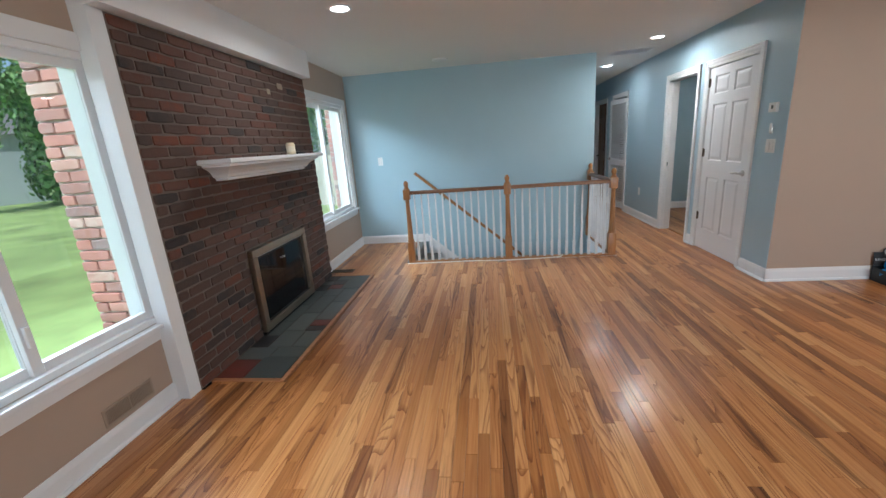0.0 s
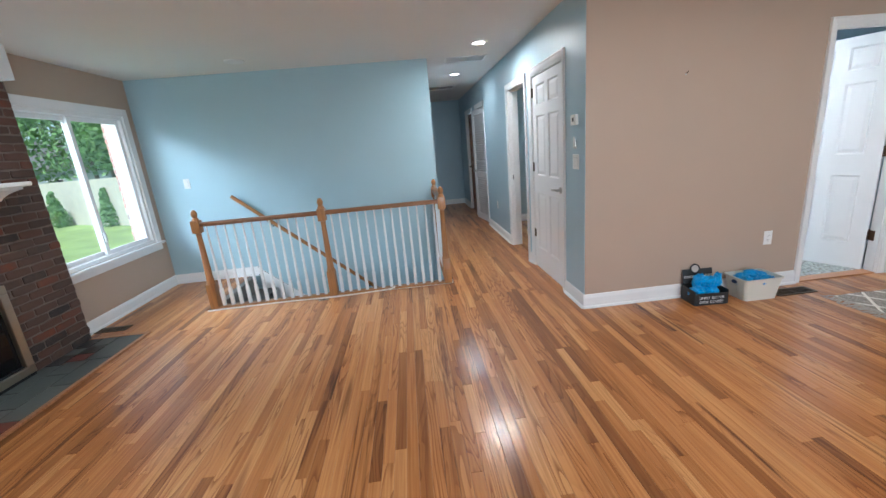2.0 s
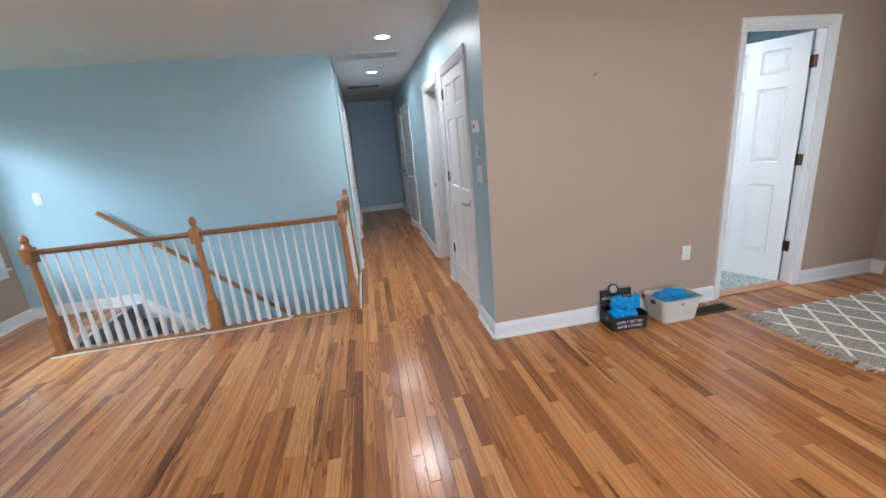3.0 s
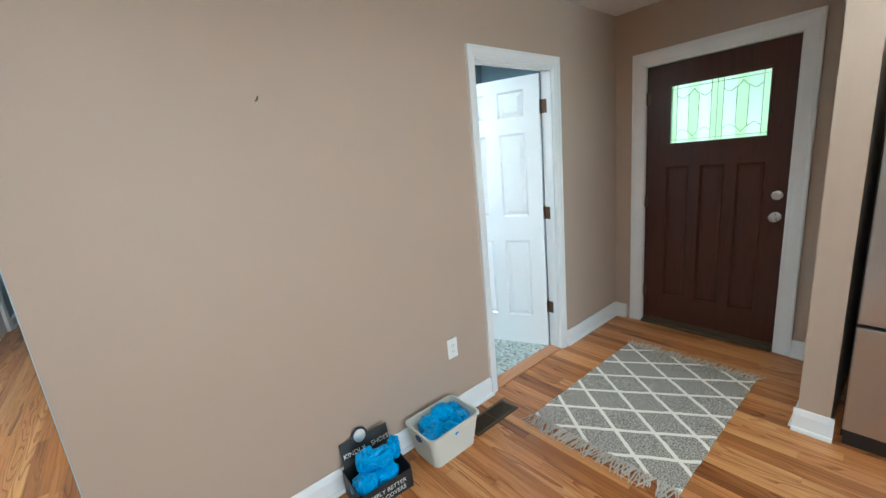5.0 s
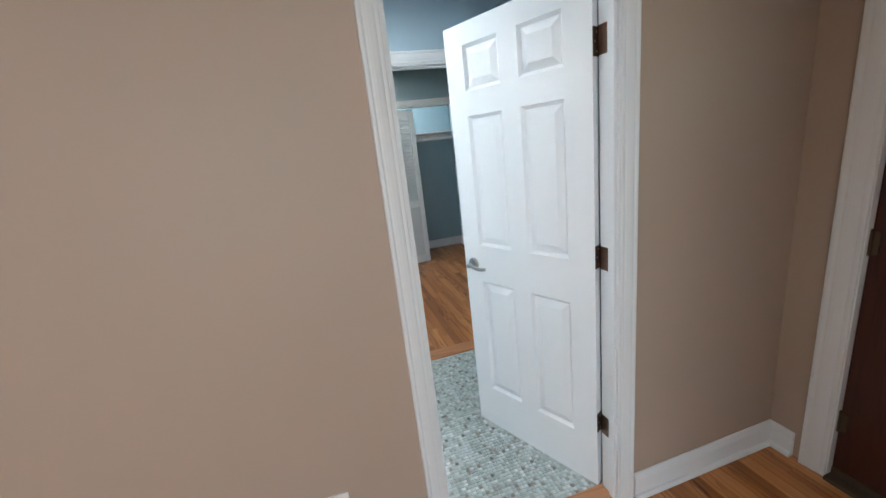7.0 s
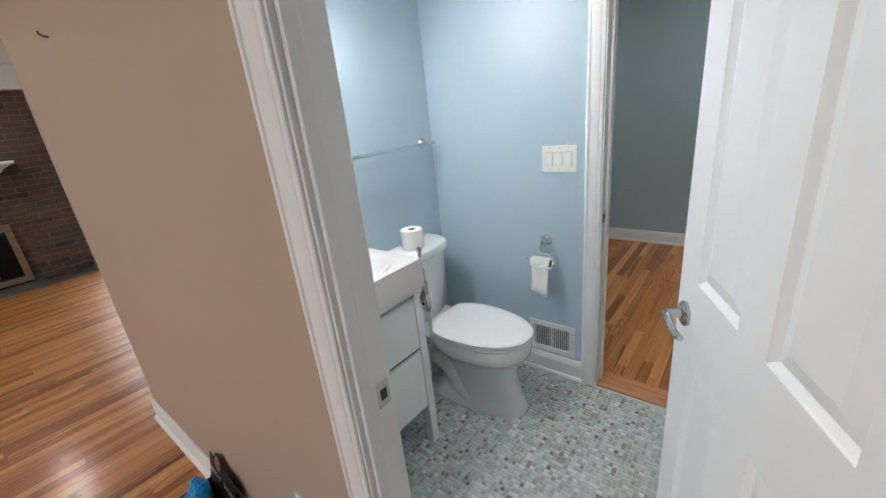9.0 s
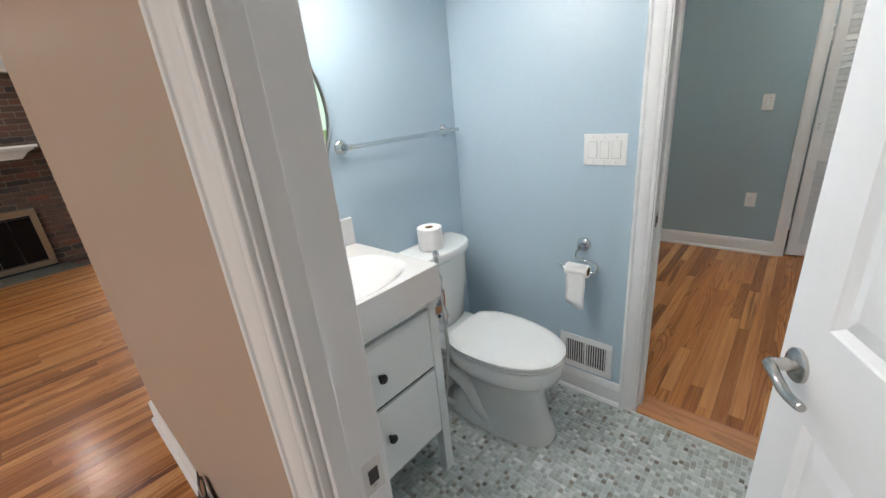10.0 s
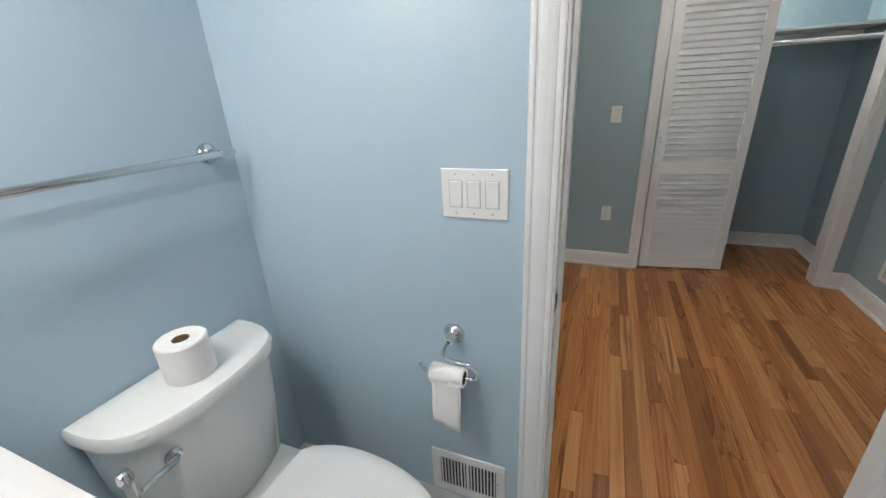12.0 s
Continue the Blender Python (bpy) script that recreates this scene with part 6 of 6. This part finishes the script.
carton = thing("shoe_cover_box", (3.46, 3.485, 0.0), "open black carton of blue shoe covers", "box", rz=-4)
part("tray", boxes([((-0.135, -0.09, 0), (0.135, 0.09, 0.004)), ((-0.135, -0.09, 0.004), (0.135, -0.086, 0.10)), ((-0.135, 0.086, 0.004), (0.135, 0.09, 0.13)), ((-0.135, -0.086, 0.004), (-0.131, 0.086, 0.12)), ((0.131, -0.086, 0.004), (0.135, 0.086, 0.12))]), BLACK_CARD, carton)
part("back_flap", box((-0.125, 0.0, 0.0), (0.125, 0.003, 0.115), 0.001, pose(0, 0.088, 0.131, -12)), BLACK_CARD, carton)
part("tab", lathe([(0.042, 0), (0.042, 0.003)], 32, pose(-0.02, 0.112, 0.245, 78)), BLACK_CARD, carton)
part("seal", lathe([(0.030, 0), (0.030, 0.0008)], 32, pose(-0.02, 0.1085, 0.246, 78)), NICKEL, carton)


def words(text, size, m, mat, owner, name):
    cu = bpy.data.curves.new("text", "FONT")
    cu.body, cu.size, cu.align_x, cu.extrude = text, size, "CENTER", 0.0004
    tmp = bpy.data.objects.new("text", cu)
    scene.collection.objects.link(tmp)
    bpy.context.view_layer.update()
    me = bpy.data.meshes.new_from_object(tmp.evaluated_get(bpy.context.evaluated_depsgraph_get()))
    bpy.data.objects.remove(tmp)
    me.materials.clear()
    me.materials.append(mat)
    o = new(name, me)
    o.parent = owner
    o.matrix_local = m
    return o


words("SIMPLY BETTER", 0.030, pose(0.0, -0.0908, 0.052, 90), PLASTIC, carton, "lettering")
words("SHOE COVERS", 0.030, pose(0.0, -0.0908, 0.018, 90), PLASTIC, carton, "lettering")
words("KINDLY", 0.032, pose(-0.06, 0.0955, 0.17, 78), PLASTIC, carton, "lettering")
words("SHOES", 0.032, pose(0.075, 0.0955, 0.17, 78), PLASTIC, carton, "lettering")
for k, (x, y, z, r, sq) in enumerate(((-0.07, -0.01, 0.09, 0.058, (1, 1, 0.8)), (0.03, -0.025, 0.085, 0.06, (1, 0.9, 0.8)), (0.03, 0.0, 0.165, 0.058, (1.2, 0.7, 0.8)), (0.105, 0.0, 0.175, 0.045, (0.6, 0.6, 1.4)), (-0.03, 0.03, 0.16, 0.05, (1, 0.7, 1.3)))):
    c = thing("shoe_cover", (3.46 + x, 3.485 + y, z), "crumpled blue plastic shoe cover in the black carton", "shoe cover", group="blue shoe covers")
    part("film", crumple(k + 11, r, sq), BLUE_FILM, c)

fridge = thing("refrigerator", (5.17, 1.66, 0.0), "stainless steel refrigerator with dark sides", "refrigerator")
part("cabinet", box((0.06, -0.45, 0.02), (0.80, 0.44, 1.76), 0.004), BLACK, fridge)
part("door", box((0.0, -0.45, 0.625), (0.055, 0.435, 1.76), 0.008), STEEL, fridge)
part("drawer", box((0.0, -0.45, 0.09), (0.055, 0.435, 0.612), 0.008), STEEL, fridge)
part("toe_grille", box((0.03, -0.44, 0.0), (0.06, 0.43, 0.085), 0.002), BLACK, fridge)
part("handle", tube([(-0.002, 0.30, 0.53), (-0.05, 0.30, 0.53), (-0.05, -0.35, 0.53), (-0.002, -0.35, 0.53)], 0.010, 10), NICKEL, fridge)

# ---- garden and street ----
GZ = -0.75
house = (XW - 0.17, 6.32, -3.62, 10.55)
bm = bmesh.new()
R = 400
xs, ys = [-R, -60, house[0], house[1], 60, R], [-R, -60, house[2], house[3], 60, R]
vv = {(i, j): bm.verts.new((x, y, GZ)) for i, x in enumerate(xs) for j, y in enumerate(ys)}
for i in range(5):
    for j in range(5):
        if not (i == 2 and j == 2):
            bm.faces.new((vv[i, j], vv[i + 1, j], vv[i + 1, j + 1], vv[i, j + 1]))
tagged(part("ground", bm, LAWN), "sunlit green lawn round the house", "lawn", kind="structure")
chim = thing("chimney", (0, 0, 0), "pink-red brick chimney outside the window", "chimney", "structure")
part("core", box((-2.465, 1.972, GZ), (-2.15, 4.2, 3.4)), MORTAR_OUT, chim)
pier = thing("brick_return", (0, 0, 0), "pink-red brick corner outside the window", "wall", "structure")
part("core", box((-2.28, 5.652, GZ), (-2.15, 5.87, 2.6)), MORTAR_OUT, pier)


def tree(at, h, spread, label, seed, leaves=2600, trunk=0.16, shape="round", leaf=None):
    r = random.Random(seed)
    o = thing("tree" if shape == "round" else "shrub", at, label, "tree" if shape == "round" else "shrub")
    bm = bmesh.new()
    if shape == "round":
        add_tube(bm, smooth_path([(0, 0, 0), (0.05, 0.03, h * 0.2), (-0.04, 0.06, h * 0.45), (0.02, 0.0, h * 0.8)], 4), [trunk * (1.25 - 1.05 * k / 12) for k in range(13)], 10)
        for k in range(7):
            a = 2 * math.pi * (k + r.random() * 0.6) / 7
            z = h * r.uniform(0.25, 0.5)
            add_tube(bm, smooth_path([(0, 0, z), (spread * 0.3 * math.cos(a), spread * 0.3 * math.sin(a), z + h * 0.1), (spread * 0.75 * math.cos(a), spread * 0.75 * math.sin(a), z + h * 0.22)], 4), [trunk * (0.45 - 0.04 * q) for q in range(9)], 6)
    else:
        add_tube(bm, [(0, 0, 0), (0, 0, h * 0.3), (0, 0, h * 0.9)], [0.05, 0.04, 0.01], 8)
    part("trunk", bm, BARK, o)
    blobs = []
    if shape == "round":
        for k in range(16):
            a, q = r.uniform(0, 6.283), r.uniform(0.15, 0.85) * spread
            blobs.append((Vector((q * math.cos(a), q * math.sin(a), h * r.uniform(0.35, 0.92))), spread * r.uniform(0.3, 0.5)))
    else:
        for k in range(9):
            t = k / 8
            blobs.append((Vector((r.uniform(-0.06, 0.06), r.uniform(-0.06, 0.06), h * (0.12 + 0.8 * t))), spread * (1 - 0.8 * t) * r.uniform(0.8, 1.1)))
    vs, fs = [], []
    size = leaf or (0.2 if shape == "round" else 0.06)
    for _ in range(leaves):
        c, rad = r.choice(blobs)
        n = Vector((r.gauss(0, 1), r.gauss(0, 1), r.gauss(0, 0.8))).normalized()
        p = c + n * rad * r.uniform(0.6, 1.05)
        u = Vector((r.gauss(0, 1), r.gauss(0, 1), r.gauss(0, 1))).cross(n).normalized()
        w = (n + 0.6 * Vector((r.gauss(0, 1), r.gauss(0, 1), r.gauss(0, 1)))).cross(u).normalized()
        s = size * r.uniform(0.6, 1.3)
        k = len(vs)
        vs += [p - u * s, p - w * s * 0.5, p + u * s, p + w * s * 0.5]
        fs.append((k, k + 1, k + 2, k + 3))
    me = bpy.data.meshes.new("crown")
    me.from_pydata(vs, [], fs)
    me.materials.append(LEAF)
    c = new("crown", me)
    c.parent = o
    return o


for k, (x, y, h, s) in enumerate(((-21, 31, 9, 4.4), (-15, 29, 9, 4.4), (-27, 27, 10, 4.6), (-9, 26, 9, 4.2), (-32, 22, 11, 5.0), (-24, 37, 13, 5.5), (-14, 38, 12, 5.5), (-5, 33, 10, 4.6), (-46, 40, 15, 7.0), (-50, 26, 14, 7.0), (-38, 44, 14, 6.5), (-54, 12, 14, 7))):
    tree((x, y, GZ), h, s, "leafy green garden tree with a grey trunk", 20 + k, 4200)
tree((-30.5, 25.0, GZ), 12, 1.7, "tall narrow dark evergreen tree", 39, 5200, shape="cone", leaf=0.22)
for k, (x, y) in enumerate(((-15.6, 20.6), (-12.3, 19.2))):
    tree((x, y, GZ), 1.75, 0.5, "small conical evergreen shrub in the lawn", 40 + k, 2600, shape="cone")
for k, (x, y, h, s) in enumerate(((33, 16, 10, 4.2), (34, -6, 9, 4), (46, 11, 11, 5), (44, -3, 12, 5.5))):
    tree((x, y, GZ), h, s, "leafy green street tree with a grey trunk", 60 + k, 3600)
# self-glowing sheet, its brightness put in for the sunlit distance
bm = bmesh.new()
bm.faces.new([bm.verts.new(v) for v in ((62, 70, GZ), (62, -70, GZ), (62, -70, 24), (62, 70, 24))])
tagged(part("backdrop", bm, DISTANCE_GLOW), "glowing pale green sheet in place of the sunlit distance", "backdrop", kind="structure")
fence = thing("garden_fence", (0, 0, 0), "pale board fence behind the lawn", "fence")
fm = mesh_of("board", box((-0.008, -0.14, 0), (0.008, 0.14, 2.1), 0.003), FENCE)
fdir = Vector((0.868, -0.496, 0))
f0 = Vector((-25.0, 26.6, GZ))
f_deg = math.degrees(math.atan2(fdir.y, fdir.x))
for k in range(98):
    b = new("board", fm)
    b.parent = fence
    b.matrix_local = Matrix.Translation(f0 + fdir * 0.285 * k) @ pose(0, 0, 0, 0, 0, f_deg - 90)
for z in (0.4, 1.7):
    m = Matrix.Translation(f0 + Vector((0, 0, z))) @ pose(0, 0, 0, 0, 0, f_deg)
    part("rail", box((0, 0.012, -0.04), (27.9, 0.05, 0.04), 0.003, m), FENCE, fence)


def cottage(at, rz, w, d, h, label, windows=(-0.3, 0.05, 0.33)):
    """A plain house: walls, gabled roof, windows and a door."""
    o = thing("house", at, label, "house", rz=rz)
    part("wall", box((-w / 2, -d / 2, 0), (w / 2, d / 2, h), 0.02), SHED, o)
    bm = bmesh.new()
    fa = [bm.verts.new(v) for v in ((-w / 2 - 0.3, -d / 2 - 0.4, h - 0.05), (-w / 2 - 0.3, d / 2 + 0.4, h - 0.05), (-w / 2 - 0.3, 0, h + d * 0.3))]
    fb = [bm.verts.new((w / 2 + 0.3, v.co.y, v.co.z)) for v in fa]
    bm.faces.new(fa)
    bm.faces.new(fb[::-1])
    for k in range(3):
        bm.faces.new((fa[k], fa[(k + 1) % 3], fb[(k + 1) % 3], fb[k]))
    part("roof", bm, ROOF, o)
    for x in windows:
        win = part("window", box((x * w - 0.55, -d / 2 - 0.04, 1.1), (x * w + 0.55, -d / 2, 2.3), 0.01), WHITE, o)
        part("pane", box((x * w - 0.47, -d / 2 - 0.05, 1.18), (x * w + 0.47, -d / 2 - 0.042, 2.22)), FIRE_GLASS, win)
    return o


cottage((-25, 41, GZ), 25, 15, 8, 3.2, "blue-grey sided house behind the fence")
cottage((-42, 27.5, GZ), 55, 9, 8, 5.4, "tall blue-grey sided house beyond the lawn", ())


# ---- pieces of the floors and walls ----
floor = thing("floor", (0, 0, 0), "honey oak strip floor with a satin varnish", "floor", "structure")
SW = 0.0572
HALL0 = XW + SW * math.floor((1.5 - XW) / SW)
HALL1 = XW + SW * math.ceil((2.5 - XW) / SW)
REGIONS = [(XW, HALL0, -3.5, 5.75), (HALL0, HALL1, -3.5, 10.43), (HALL1, 6.03, -3.5, 3.62), (HALL1, 2.62, 5.156, 5.874), (2.62, 6.17, 5.205, 7.5), (4.72, 6.17, 7.5, 8.3)]
CUTS = [(BX, HX1 + 0.034, HY0 - 0.033, HY1 + 0.033), (-1.06, 1.5, 4.60, 5.75), (XW, BX, 1.955, 4.2)]
rng = random.Random(7)
near, rest = [], []
row_x = XW
while row_x < 6.17:
    x0, x1 = row_x, row_x + SW
    xc = (x0 + x1) / 2
    y = -3.5 - rng.uniform(0, 1.0)
    while y < 10.43:
        length = rng.choice((0.42, 0.58, 0.75, 0.95, 1.2, 1.55, 1.9))
        for rx0, rx1, ry0, ry1 in REGIONS:
            if not rx0 <= xc < rx1:
                continue
            spans = [(max(y, ry0), min(y + length, ry1))]
            for cx0, cx1, cy0, cy1 in CUTS:
                if cx0 - 0.004 < xc < cx1 + 0.004:
                    spans = [s for a, b in spans for s in ((a, min(b, cy0)), (max(a, cy1), b))]
            for a, b in spans:
                if b - a > 0.01:
                    row = (max(x0, rx0), min(x1, rx1), a, b)
                    full = b - a > length - 1e-6 and x0 >= rx0 and x1 <= rx1
                    if full and 0.1 < xc < 3.4 and 0.75 < (a + b) / 2 < 3.3 and len(near) < 300:
                        near.append((xc, a, round(length, 3)))
                    else:
                        rest.append(row)
        y += length
    row_x += SW


def strip_mesh(w, length):
    g, c = 0.0003, 0.0009
    bm = bmesh.new()
    lo = [bm.verts.new(v) for v in ((-w / 2 + g, 0.0004, -c), (w / 2 - g, 0.0004, -c), (w / 2 - g, length - 0.0004, -c), (-w / 2 + g, length - 0.0004, -c))]
    hi = [bm.verts.new(v) for v in ((-w / 2 + g + c, c, 0), (w / 2 - g - c, c, 0), (w / 2 - g - c, length - c, 0), (-w / 2 + g + c, length - c, 0))]
    bot = [bm.verts.new((v.co.x, v.co.y, -0.018)) for v in lo]
    bm.faces.new(hi)
    for k in range(4):
        bm.faces.new((lo[k], lo[(k + 1) % 4], hi[(k + 1) % 4], hi[k]))
        bm.faces.new((bot[k], bot[(k + 1) % 4], lo[(k + 1) % 4], lo[k]))
    return bm


strip_meshes = {}
for xc, a, length in near:
    if length not in strip_meshes:
        strip_meshes[length] = mesh_of("plank", strip_mesh(SW, length), OAK_PIECE)
    o = new("plank", strip_meshes[length])
    o.parent = floor
    o.matrix_local = pose(xc, a, 0)
vs, fs = [], []
for x0, x1, a, b in rest:
    k = len(vs)
    g, c = 0.0003, 0.0009
    for gg, z in ((g, -0.018), (g, -c), (g + c, 0.0)):
        vs += [(x0 + gg, a + gg, z), (x1 - gg, a + gg, z), (x1 - gg, b - gg, z), (x0 + gg, b - gg, z)]
    fs.append((k + 8, k + 9, k + 10, k + 11))
    for j in (0, 4):
        for i in range(4):
            fs.append((k + j + i, k + j + (i + 1) % 4, k + j + 4 + (i + 1) % 4, k + j + 4 + i))
me = bpy.data.meshes.new("planks")
me.from_pydata(vs, [], fs)
me.materials.append(OAK_JOINED)
o = tagged(new("planks", me), kind="stuff")
o.parent = floor

# mosaic of the bathroom floor
bath_floor = thing("floor_bathroom", (0, 0, 0), "grey green stone mosaic floor of small squares", "floor", "structure")
part("grout", box((3.48, 3.712, -0.02), (6.03, 5.08, 0.0006)), GROUT, bath_floor)
T = 0.019
sizes = [(1, 1)] * 30 + [(2, 1), (1, 2)]
nx, ny = int((6.03 - 3.48) / T), int((5.078 - 3.716) / T)
taken = set()
small, big = [], []
tile_meshes = {}


def tile_mesh(w, d):
    bm = bmesh.new()
    g, c = 0.0012, 0.0012
    rows = []
    for gg, z in ((g, 0.0), (g, 0.0022), (g + c, 0.0032)):
        rows.append([bm.verts.new(v) for v in ((gg, gg, z), (w * T - gg, gg, z), (w * T - gg, d * T - gg, z), (gg, d * T - gg, z))])
    for a, b in zip(rows, rows[1:]):
        for k in range(4):
            bm.faces.new((a[k], a[(k + 1) % 4], b[(k + 1) % 4], b[k]))
    bm.faces.new(rows[-1])
    return bm


vs, fs = [], []
count = 0
for i in range(nx):
    for j in range(ny):
        if (i, j) in taken:
            continue
        w, d = rng.choice(sizes)
        if i + w > nx or j + d > ny or any((i + a, j + b) in taken for a in range(w) for b in range(d)):
            w, d = 1, 1
        for a in range(w):
            for b in range(d):
                taken.add((i + a, j + b))
        x, y = 3.48 + i * T, 3.716 + j * T
        if 4.28 < x < 4.62 and 4.3 < y < 4.78 and count < 300:
            if (w, d) not in tile_meshes:
                tile_meshes[w, d] = mesh_of("tile", tile_mesh(w, d), TILE_PIECE)
            o = new("tile", tile_meshes[w, d])
            o.parent = bath_floor
            o.matrix_local = pose(x, y, 0.0004)
            count += 1
        else:
            k = len(vs)
            g, c = 0.0012, 0.0012
            dz = rng.uniform(-0.0003, 0.0003)
            for gg, z in ((g, 0.0), (g, 0.0024), (g + c, 0.0034 + dz)):
                vs += [(x + gg, y + gg, z), (x + w * T - gg, y + gg, z), (x + w * T - gg, y + d * T - gg, z), (x + gg, y + d * T - gg, z)]
            fs.append((k + 8, k + 9, k + 10, k + 11))
            for jj in (0, 4):
                for ii in range(4):
                    fs.append((k + jj + ii, k + jj + (ii + 1) % 4, k + jj + 4 + (ii + 1) % 4, k + jj + 4 + ii))
me = bpy.data.meshes.new("tiles")
me.from_pydata(vs, [], fs)
me.materials.append(TILE_JOINED)
o = tagged(new("tiles", me), kind="stuff")
o.parent = bath_floor


# bricks
def brick_mesh(w, d, h, mat, seed):
    r = random.Random(seed)
    bm = bmesh.new()
    c = 0.004
    # a worn, slightly uneven outline
    line = []
    for (u0, v0), (u1, v1) in (((-1, -1), (1, -1)), ((1, -1), (1, 1)), ((1, 1), (-1, 1)), ((-1, 1), (-1, -1))):
        steps = 4 if v0 == v1 else 2
        for q in range(steps):
            f = q / steps
            corner = 0.003 if q == 0 else 0.0
            line.append(((u0 + (u1 - u0) * f) * (w / 2 - corner) + r.uniform(-0.002, 0.002), (v0 + (v1 - v0) * f) * (h / 2 - corner) + r.uniform(-0.0024, 0.0024)))
    rows = []
    for dd, inset in ((0.0, 0.0), (d - c, 0.0), (d, c)):
        row = []
        for u, v in line:
            k0, k1 = 1 - inset / (w / 2), 1 - inset / (h / 2)
            row.append(bm.verts.new((dd + (r.uniform(-0.0014, 0.0014) if dd else 0), u * k0, v * k1)))
        rows.append(row)
    n = len(line)
    for a, b in zip(rows, rows[1:]):
        for k in range(n):
            bm.faces.new((a[k], a[(k + 1) % n], b[(k + 1) % n], b[k]))
    bm.faces.new(rows[-1])
    return mesh_of("brick", bm, mat)


COURSE, BW, JOINT = 0.0664, 0.203, 0.010
stock = {}


def lay(owner, y0, y1, z0, z1, m, mat, skip=(), key="in", seed=3):
    """Running bond over y0..y1, z0..z1 in the plane x = 0 of the pose m, facing +x."""
    r = random.Random(seed)
    n = int(round((z1 - z0) / COURSE))
    ch = (z1 - z0) / n
    for k in range(n):
        zc = z0 + (k + 0.5) * ch
        y = y0 - (BW / 2 if k % 2 else 0) + r.uniform(-0.012, 0.012)
        while y < y1:
            a, b = max(y, y0), min(y + BW, y1)
            y += BW
            spans = [(a, b)]
            for s0, s1, t0, t1 in skip:
                if t0 < zc < t1:
                    spans = [q for p0, p1 in spans for q in ((p0, min(p1, s0)), (max(p0, s1), p1))]
            for p0, p1 in spans:
                w = round((p1 - p0 - JOINT) / 0.02) * 0.02 if p1 - p0 < BW - 0.004 else BW - JOINT
                if p1 - p0 - JOINT < 0.025:
                    continue
                w = min(w, p1 - p0 - 0.004)
                kk = (key, round(w, 3), r.randrange(7))
                if kk not in stock:
                    stock[kk] = brick_mesh(max(w, 0.02), 0.03, ch - JOINT, mat, hash(kk[1:]) % 1000)
                o = new("brick", stock[kk])
                o.parent = owner
                o.matrix_local = m @ pose(r.uniform(-0.003, 0.002), (p0 + p1) / 2, zc + r.uniform(-0.0015, 0.0015), r.uniform(-0.7, 0.7))


lay(hearth_wall, 1.96, 4.2, 0.0, 2.19, pose(BX - 0.03, 0, 0), BRICK, [(2.69, 3.60, 0.0, 0.72)])
o = bpy.data.objects.new("pale_brick", brick_mesh(0.10, 0.03, 0.055, BRICK_PALE, 5))
scene.collection.objects.link(o)
o.parent = hearth_wall
o.matrix_local = pose(BX - 0.027, 3.66, 2.05)
o = bpy.data.objects.new("pale_brick", brick_mesh(0.06, 0.03, 0.05, BRICK_PALE, 6))
scene.collection.objects.link(o)
o.parent = hearth_wall
o.matrix_local = pose(BX - 0.027, 3.44, 1.98)

lay(chim, -2.465, -2.15, GZ + 0.7, 2.5, pose(0, 1.972 + 0.0, 0, 0, 0, -90) @ pose(-0.01, 0, 0), BRICK_OUT, key="out", seed=9)
lay(pier, -2.28, -2.15, GZ + 0.7, 2.3, pose(0, 5.652, 0, 0, 0, -90) @ pose(-0.01, 0, 0), BRICK_OUT, key="out", seed=10)
